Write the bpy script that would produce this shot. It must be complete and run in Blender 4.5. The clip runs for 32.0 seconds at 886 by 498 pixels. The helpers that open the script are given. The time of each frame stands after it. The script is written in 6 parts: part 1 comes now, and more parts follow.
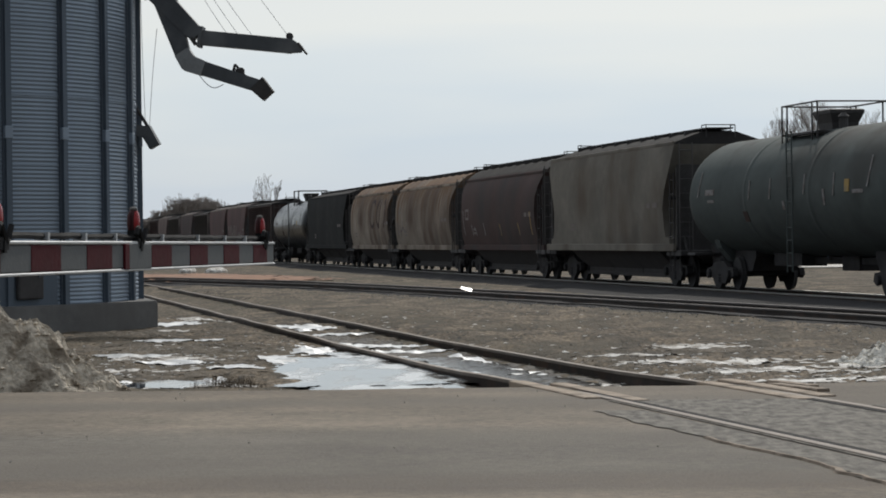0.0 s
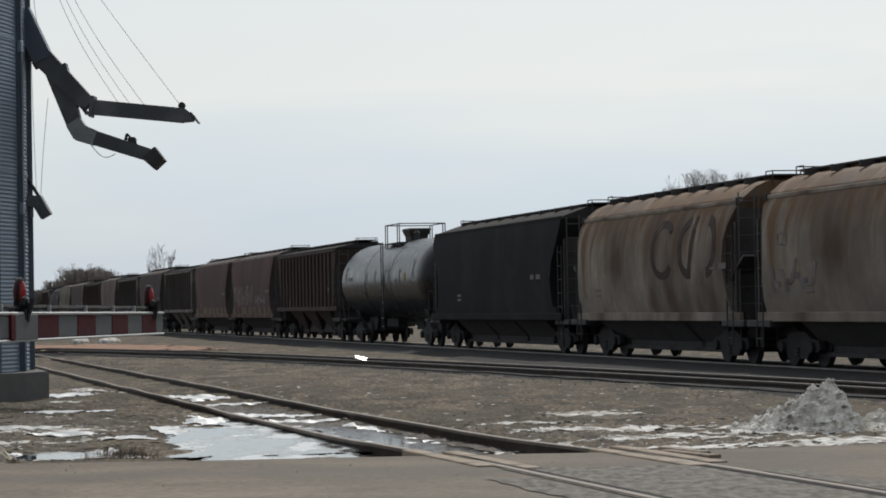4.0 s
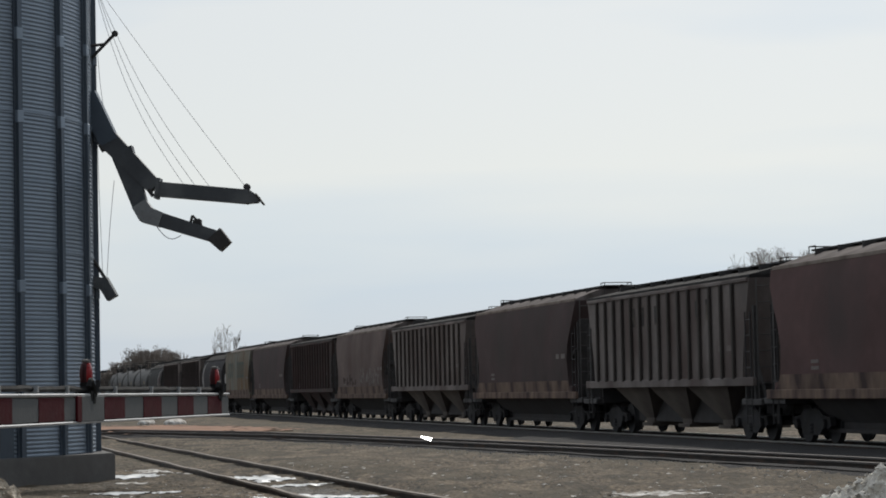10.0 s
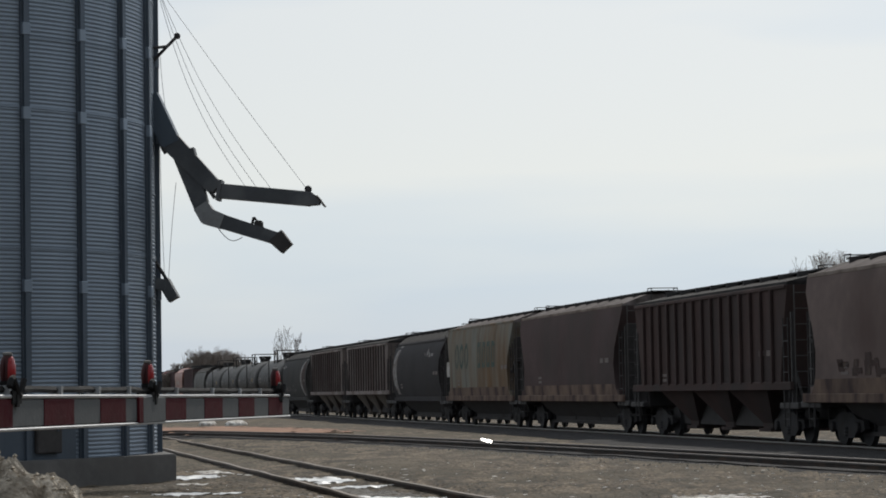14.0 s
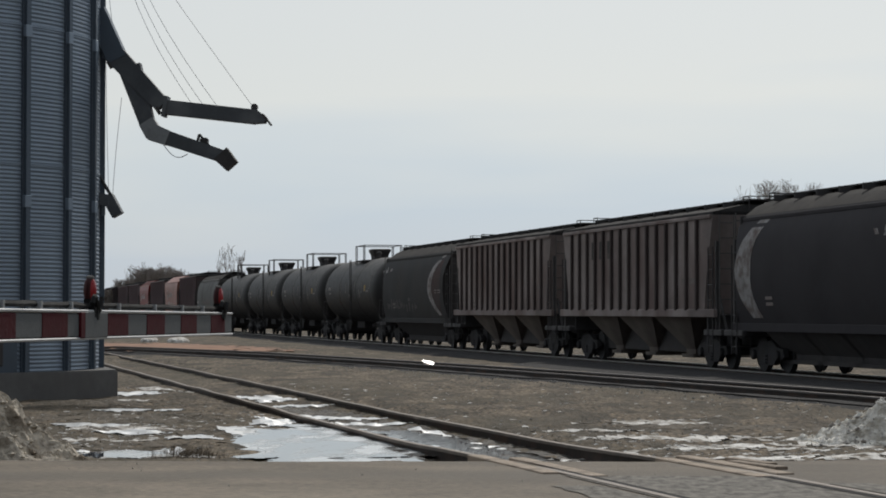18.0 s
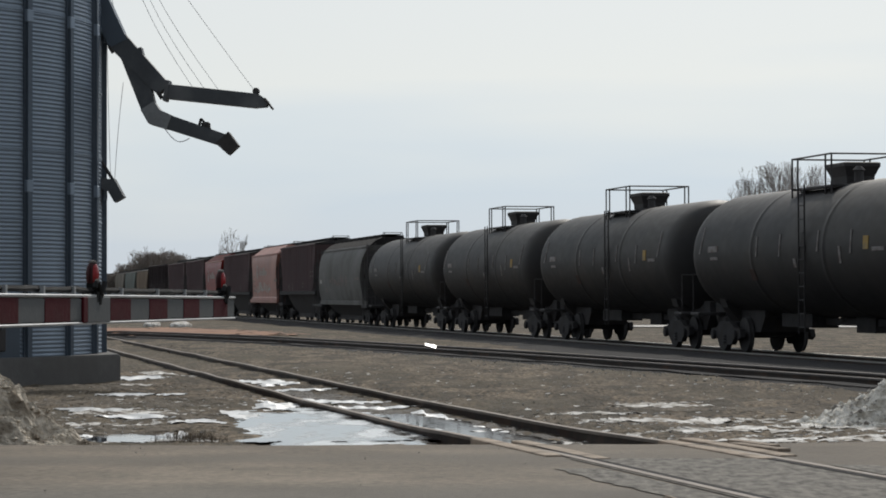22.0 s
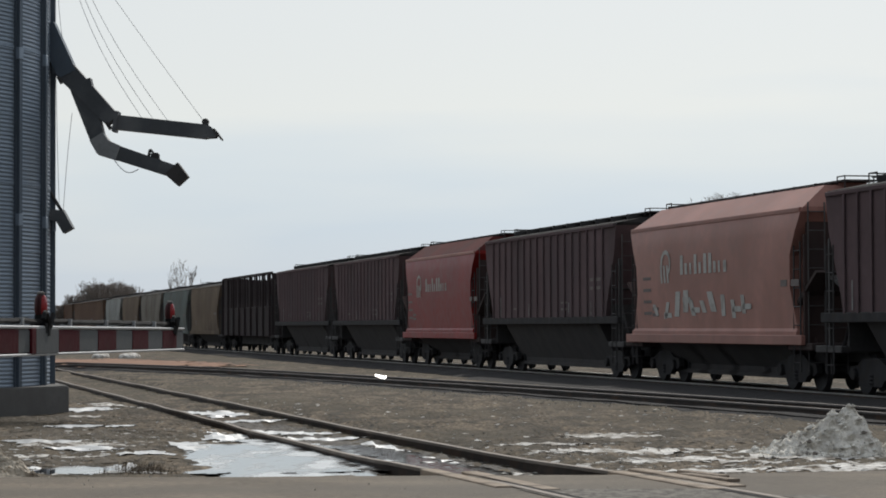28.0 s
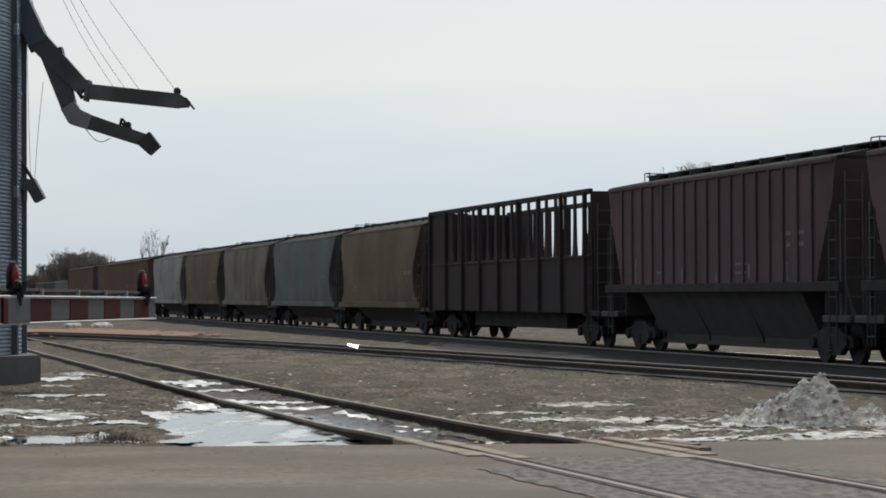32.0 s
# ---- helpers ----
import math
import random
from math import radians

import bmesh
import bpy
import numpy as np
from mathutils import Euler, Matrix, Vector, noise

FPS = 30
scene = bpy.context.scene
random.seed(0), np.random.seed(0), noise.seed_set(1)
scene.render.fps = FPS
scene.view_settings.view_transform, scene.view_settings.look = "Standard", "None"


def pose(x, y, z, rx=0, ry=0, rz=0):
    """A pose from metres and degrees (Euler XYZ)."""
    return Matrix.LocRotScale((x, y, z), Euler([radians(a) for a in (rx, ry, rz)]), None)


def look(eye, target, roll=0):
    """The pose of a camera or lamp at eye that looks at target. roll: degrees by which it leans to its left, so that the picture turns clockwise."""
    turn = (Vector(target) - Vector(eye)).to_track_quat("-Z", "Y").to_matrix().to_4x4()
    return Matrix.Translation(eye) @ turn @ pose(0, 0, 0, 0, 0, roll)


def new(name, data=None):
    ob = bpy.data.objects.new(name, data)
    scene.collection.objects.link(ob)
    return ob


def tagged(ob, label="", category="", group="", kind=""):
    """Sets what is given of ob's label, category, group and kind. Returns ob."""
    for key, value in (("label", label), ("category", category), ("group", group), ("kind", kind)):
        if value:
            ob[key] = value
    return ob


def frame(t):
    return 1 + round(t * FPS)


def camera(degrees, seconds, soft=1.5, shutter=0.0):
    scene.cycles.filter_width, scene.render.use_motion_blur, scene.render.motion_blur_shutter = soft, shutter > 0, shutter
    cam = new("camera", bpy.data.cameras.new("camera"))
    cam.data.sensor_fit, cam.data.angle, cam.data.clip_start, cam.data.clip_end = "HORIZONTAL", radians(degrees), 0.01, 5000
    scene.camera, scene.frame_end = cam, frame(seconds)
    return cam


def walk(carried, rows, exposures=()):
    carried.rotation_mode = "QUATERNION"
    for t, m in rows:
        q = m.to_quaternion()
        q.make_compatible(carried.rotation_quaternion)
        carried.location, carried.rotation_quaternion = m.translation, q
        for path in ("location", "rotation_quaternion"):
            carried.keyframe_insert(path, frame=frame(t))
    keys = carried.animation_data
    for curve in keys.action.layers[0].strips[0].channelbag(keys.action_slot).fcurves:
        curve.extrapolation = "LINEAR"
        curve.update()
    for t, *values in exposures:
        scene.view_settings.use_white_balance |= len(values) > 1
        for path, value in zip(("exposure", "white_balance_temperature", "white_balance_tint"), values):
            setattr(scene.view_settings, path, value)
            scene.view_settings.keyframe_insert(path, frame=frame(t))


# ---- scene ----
# One eye point beside the road, hand-held: seconds, sideways sway, yaw, pitch, roll.
EYE_Z = 1.28
PATH = [
    (0, -0.025, 2.565, -0.244, -0.709),
    (0.5, -0.017, 1.778, 0.533, -0.664),
    (1, -0.011, 1.238, 0.451, -0.724),
    (1.5, -0.006, 1.147, 0.190, -0.801),
    (2, 0.000, 0.881, 0.331, -0.754),
    (2.5, 0.000, 0.756, 0.581, -0.767),
    (3, 0.000, 0.240, 0.933, -0.773),
    (3.5, 0.000, -0.071, 1.153, -0.827),
    (4, 0.000, 0.000, 1.375, -1.031),
    (4.5, 0.000, -0.194, 1.846, -1.029),
    (6.5, 0.000, 0.107, 2.374, -0.922),
    (7, 0.000, 0.510, 2.326, -1.092),
    (7.5, 0.000, 0.903, 2.547, -1.136),
    (8, 0.000, 1.233, 2.835, -1.060),
    (8.5, 0.000, 1.461, 2.899, -0.923),
    (9, 0.000, 1.373, 3.042, -0.842),
    (9.5, 0.000, 1.209, 3.194, -1.021),
    (10, 0.000, 1.525, 3.337, -1.264),
    (10.5, 0.000, 1.803, 3.630, -1.372),
    (11, 0.000, 1.927, 3.492, -1.214),
    (11.5, 0.000, 2.354, 3.098, -1.102),
    (12, 0.000, 2.493, 2.712, -0.780),
    (12.5, 0.000, 2.294, 2.432, -0.727),
    (13, 0.000, 2.084, 2.577, -0.798),
    (13.5, 0.000, 2.512, 3.274, -0.983),
    (14, 0.000, 2.995, 3.424, -1.015),
    (14.5, 0.000, 2.727, 3.224, -0.834),
    (16.5, 0.000, 1.252, 3.017, -0.379),
    (17, 0.000, 1.347, 2.580, -0.172),
    (17.5, 0.000, 1.721, 1.998, 0.025),
    (18, 0.000, 1.675, 1.517, 0.065),
    (18.5, 0.000, 1.434, 0.856, -0.064),
    (19, 0.000, 1.216, 0.762, -0.238),
    (19.5, 0.000, 1.087, 0.873, -0.320),
    (20, 0.000, 0.989, 1.093, -0.428),
    (20.5, 0.000, 1.050, 1.270, -0.351),
    (21, 0.000, 1.288, 1.253, -0.263),
    (21.5, 0.000, 1.411, 1.364, -0.027),
    (22, 0.000, 1.729, 1.115, -0.150),
    (22.5, 0.000, 1.755, 0.823, -0.171),
    (23, 0.000, 1.584, 0.783, -0.169),
    (23.5, 0.000, 1.345, 0.870, -0.009),
    (24, 0.000, 1.227, 1.085, 0.202),
    (24.5, 0.000, 1.239, 1.151, 0.356),
    (25, 0.000, 0.973, 1.467, 0.378),
    (25.5, 0.000, 0.809, 1.690, 0.229),
    (26, 0.000, 0.821, 1.764, 0.040),
    (26.5, 0.000, 0.736, 1.934, 0.194),
    (28.5, 0.000, 0.502, 1.750, -0.472),
    (29, 0.000, 0.635, 1.213, -0.736),
    (29.5, 0.000, 0.511, 1.322, -0.571),
    (30, 0.000, 0.537, 1.325, -0.356),
    (30.5, 0.000, 0.416, 1.036, -0.341),
    (31, 0.000, 0.051, 0.941, -0.395),
    (31.5, 0.000, -0.162, 0.974, -0.312),
    (32, 0.000, -0.157, 1.110, -0.245),
]
cam = camera(21.18, 32.0, soft=1.8)
walk(cam, [(t, pose(dx, 0, EYE_Z, 90 + p, 0, y) @ pose(0, 0, 0, 0, 0, r)) for t, dx, y, p, r in PATH],
     [(0, 0), (0.6, -0.07), (1.2, -0.09), (2, 0), (17, 0), (18, -0.14), (18.5, -0.28), (19, -0.06), (20, 0), (28.5, 0), (29, -0.38), (29.5, -0.05), (30, 0), (32, 0)])

# ---- light: thin high cloud, hazy sun behind the train ----
SUN_AZ, SUN_EL = 10.0, 37.0     # degrees from +y towards +x, and above the horizon
world = bpy.data.worlds.new("sky")
scene.world = world
world.use_nodes = True
wn, wl = world.node_tree.nodes, world.node_tree.links
wn.clear()
w_out, w_bg = wn.new("ShaderNodeOutputWorld"), wn.new("ShaderNodeBackground")
w_sky = wn.new("ShaderNodeTexSky")
w_sky.sky_type, w_sky.sun_disc = "NISHITA", False
w_sky.sun_elevation, w_sky.sun_rotation = radians(SUN_EL), radians(SUN_AZ)
w_sky.air_density, w_sky.dust_density, w_sky.ozone_density = 1.0, 1.0, 2.0
sun_from = Vector((math.sin(radians(SUN_AZ)) * math.cos(radians(SUN_EL)), math.cos(radians(SUN_AZ)) * math.cos(radians(SUN_EL)), math.sin(radians(SUN_EL))))
# a thin cloud veil before the blue: it scatters forward, so it glows broadly about the sun and dulls away from it
w_tc, w_map = wn.new("ShaderNodeTexCoord"), wn.new("ShaderNodeMapping")
w_map.inputs["Scale"].default_value = (2.0, 2.0, 13.0)
w_dot, w_glow = wn.new("ShaderNodeVectorMath"), wn.new("ShaderNodeValToRGB")
w_dot.operation = "DOT_PRODUCT"
w_dot.inputs[1].default_value = sun_from * 0.5
w_half = wn.new("ShaderNodeMath")
w_half.inputs[1].default_value = 0.5
for at, v in ((0.25, 0.31), (0.5, 0.40), (0.72, 0.74), (0.9, 0.90)):
    e = w_glow.color_ramp.elements.new(at)
    e.color = (v, v, v, 1)
w_glow.color_ramp.elements[0].color, w_glow.color_ramp.elements[-1].color = (0.30, 0.30, 0.30, 1), (1, 1, 1, 1)
w_noise, w_ramp, w_mul, w_veil = wn.new("ShaderNodeTexNoise"), wn.new("ShaderNodeValToRGB"), wn.new("ShaderNodeMix"), wn.new("ShaderNodeMix")
w_noise.inputs["Scale"].default_value, w_noise.inputs["Detail"].default_value = 1.1, 4.0
w_noise.inputs["Roughness"].default_value = 0.45
w_ramp.color_ramp.elements[0].position, w_ramp.color_ramp.elements[1].position = 0.36, 0.64
w_ramp.color_ramp.elements[0].color, w_ramp.color_ramp.elements[1].color = (6.9, 8.5, 10.4, 1), (10.35, 10.65, 10.6, 1)
w_mul.data_type, w_mul.blend_type, w_veil.data_type = "RGBA", "MULTIPLY", "RGBA"
w_mul.inputs["Factor"].default_value, w_veil.inputs["Factor"].default_value = 1.0, 0.80
wl.new(w_tc.outputs["Generated"], w_map.inputs["Vector"])
wl.new(w_map.outputs["Vector"], w_noise.inputs["Vector"])
# the veil thickens above a few degrees of height and thins to a bluer strip below
w_sep, w_bank, w_sum = wn.new("ShaderNodeSeparateXYZ"), wn.new("ShaderNodeMapRange"), wn.new("ShaderNodeMath")
w_bank.interpolation_type = "SMOOTHSTEP"
for key, v in (("From Min", 0.045), ("From Max", 0.10), ("To Min", -0.055), ("To Max", 0.085)):
    w_bank.inputs[key].default_value = v
wl.new(w_tc.outputs["Generated"], w_sep.inputs[0])
wl.new(w_sep.outputs["Z"], w_bank.inputs["Value"])
wl.new(w_bank.outputs["Result"], w_sum.inputs[0])
wl.new(w_noise.outputs["Fac"], w_sum.inputs[1])
wl.new(w_sum.outputs[0], w_ramp.inputs["Fac"])
wl.new(w_tc.outputs["Generated"], w_dot.inputs[0])
wl.new(w_dot.outputs["Value"], w_half.inputs[0])
wl.new(w_half.outputs[0], w_glow.inputs["Fac"])
wl.new(w_ramp.outputs["Color"], w_mul.inputs["A"])
wl.new(w_glow.outputs["Color"], w_mul.inputs["B"])
wl.new(w_sky.outputs["Color"], w_veil.inputs["A"])
wl.new(w_mul.outputs["Result"], w_veil.inputs["B"])
wl.new(w_veil.outputs["Result"], w_bg.inputs["Color"])
w_bg.inputs["Strength"].default_value = 0.0818
wl.new(w_bg.outputs["Background"], w_out.inputs["Surface"])

sun = new("sun", bpy.data.lights.new("sun", "SUN"))
sun.data.energy, sun.data.angle, sun.data.color = 2.2, radians(3.0), (1.0, 0.95, 0.87)
sun.matrix_world = look(sun_from * 100, (0, 0, 0))


# ---- materials ----
def surface(name, base, rough=0.8, metal=0.0, vary=0.25, scale=3.0, stretch=(1, 1, 1), stain=None, amount=0.5, edge=0.12, stain_scale=1.0,
            stain_stretch=(1, 1, 1), bump=0.2, bump_scale=40.0, bump_dist=0.01, each=0.0, coords="Object", gloss=0.5, fine_part=0.35, fine_scale=9.0, blotch=None, bands=None, runs=None):
    """A procedural surface: base colour with mottling at two scales, an optional stain colour with shapes of its own, and fine relief.
    bands: (y, colour) tracked-in dirt along a road; runs: (colour, z low, z high, amount) rust that has run down from an edge."""
    m = bpy.data.materials.new(name)
    m.use_nodes = True
    nt = m.node_tree
    n, l = nt.nodes, nt.links
    bsdf = n["Principled BSDF"]
    bsdf.inputs["Metallic"].default_value = metal
    bsdf.inputs["Specular IOR Level"].default_value = gloss
    tc = n.new("ShaderNodeTexCoord")

    def noise_at(sc, st, detail=4.0):
        mp, nz = n.new("ShaderNodeMapping"), n.new("ShaderNodeTexNoise")
        mp.inputs["Scale"].default_value = st
        nz.inputs["Scale"].default_value, nz.inputs["Detail"].default_value = sc, detail
        l.new(tc.outputs[coords], mp.inputs["Vector"])
        l.new(mp.outputs["Vector"], nz.inputs["Vector"])
        return nz.outputs["Fac"]

    def maths(op, a, b):
        node = n.new("ShaderNodeMath")
        node.operation = op
        for i, v in enumerate((a, b)):
            if isinstance(v, (int, float)):
                node.inputs[i].default_value = v
            else:
                l.new(v, node.inputs[i])
        return node.outputs[0]

    big, fine = noise_at(scale, stretch), noise_at(scale * fine_scale, stretch)
    tone = maths("ADD", maths("MULTIPLY", big, 1.0 - fine_part), maths("MULTIPLY", fine, fine_part))
    val = maths("ADD", maths("MULTIPLY", maths("SUBTRACT", tone, 0.5), 4.0 * vary), 1.0)
    if each:
        info = n.new("ShaderNodeObjectInfo")
        val = maths("MULTIPLY", val, maths("ADD", maths("MULTIPLY", info.outputs["Random"], 2 * each), 1.0 - each))
    colour = n.new("ShaderNodeMix")
    colour.data_type, colour.blend_type = "RGBA", "MULTIPLY"
    colour.inputs["Factor"].default_value = 1.0
    colour.inputs["A"].default_value = (*base, 1)
    comb = n.new("ShaderNodeCombineColor")
    for i in range(3):
        l.new(val, comb.inputs[i])
    l.new(comb.outputs[0], colour.inputs["B"])
    if bands:
        split, wavy, lane = n.new("ShaderNodeSeparateXYZ"), noise_at(0.5, (0.12, 1.0, 1.0)), n.new("ShaderNodeValToRGB")
        l.new(tc.outputs[coords], split.inputs[0])
        l.new(maths("MULTIPLY", maths("ADD", split.outputs["Y"], maths("MULTIPLY", maths("SUBTRACT", wavy, 0.5), 1.3)), 1 / 25), lane.inputs["Fac"])
        lane.color_ramp.elements[0].position, lane.color_ramp.elements[0].color = bands[0][0] / 25, (*bands[0][1], 1)
        lane.color_ramp.elements[1].position, lane.color_ramp.elements[1].color = bands[-1][0] / 25, (*bands[-1][1], 1)
        for at, tint in bands[1:-1]:
            lane.color_ramp.elements.new(at / 25).color = (*tint, 1)
        l.new(lane.outputs["Color"], colour.inputs["A"])
    out = colour.outputs["Result"]
    if runs:
        split, drop, edge_ramp = n.new("ShaderNodeSeparateXYZ"), n.new("ShaderNodeMapRange"), n.new("ShaderNodeValToRGB")
        l.new(tc.outputs[coords], split.inputs[0])
        l.new(split.outputs["Z"], drop.inputs["Value"])
        for key, v in (("From Min", runs[1]), ("From Max", runs[2]), ("To Min", -0.22), ("To Max", 0.22)):
            drop.inputs[key].default_value = v
        edge_ramp.color_ramp.elements[0].position, edge_ramp.color_ramp.elements[1].position = 1 - runs[3] - 0.13, 1 - runs[3] + 0.13
        l.new(maths("ADD", noise_at(1.5, (1.3, 1.0, 0.16), 5.0), drop.outputs["Result"]), edge_ramp.inputs["Fac"])
        wash = n.new("ShaderNodeMix")
        wash.data_type = "RGBA"
        l.new(edge_ramp.outputs["Color"], wash.inputs["Factor"])
        l.new(out, wash.inputs["A"])
        wash.inputs["B"].default_value = (*runs[0], 1)
        out = wash.outputs["Result"]
    layers = [(stain, amount, edge, stain_scale, stain_stretch)] if stain else []
    if blotch:
        layers.append(blotch)
    for tint, much, soft_edge, size, pull in layers:
        ramp = n.new("ShaderNodeValToRGB")
        ramp.color_ramp.elements[0].position, ramp.color_ramp.elements[1].position = 1 - much - soft_edge, 1 - much + soft_edge
        l.new(noise_at(size, pull, 6.0), ramp.inputs["Fac"])
        mix = n.new("ShaderNodeMix")
        mix.data_type = "RGBA"
        l.new(ramp.outputs["Color"], mix.inputs["Factor"])
        l.new(out, mix.inputs["A"])
        mix.inputs["B"].default_value = (*tint, 1)
        out = mix.outputs["Result"]
    l.new(out, bsdf.inputs["Base Color"])
    l.new(maths("ADD", maths("MULTIPLY", fine, 0.25), rough - 0.12), bsdf.inputs["Roughness"])
    if bump:
        bp = n.new("ShaderNodeBump")
        bp.inputs["Strength"].default_value, bp.inputs["Distance"].default_value = bump, bump_dist
        l.new(noise_at(bump_scale, stretch), bp.inputs["Height"])
        l.new(bp.outputs["Normal"], bsdf.inputs["Normal"])
    return m


RUST = (0.13, 0.055, 0.03)
GRIME = (0.035, 0.03, 0.027)


def car_paint(name, base, stain=GRIME, amount=0.42, rough=0.8, grime=0.38, runs=None):
    """Weathered car paint: soft run-down streaks, and broad blotches of darker road grime over them. A flat 0.72 gain
    balances the colour to the sky fill.
    """
    base, stain = tuple(0.72 * v for v in base), tuple(0.8 * v + 0.006 for v in stain)
    dull = tuple(0.5 * a * 0.75 + 0.5 * b for a, b in zip(base, (0.07, 0.06, 0.055)))
    return surface(name, base, rough, 0, 0.34, 0.6, (0.5, 1, 0.7), stain, amount, 0.12, 0.9, (0.5, 1.0, 0.32), 0.15, 30, 0.004, each=0.1, gloss=0.17 if rough < 0.5 else 0.12,
                   blotch=(dull, grime, 0.10, 0.55, (0.4, 0.8, 0.8)), runs=runs)


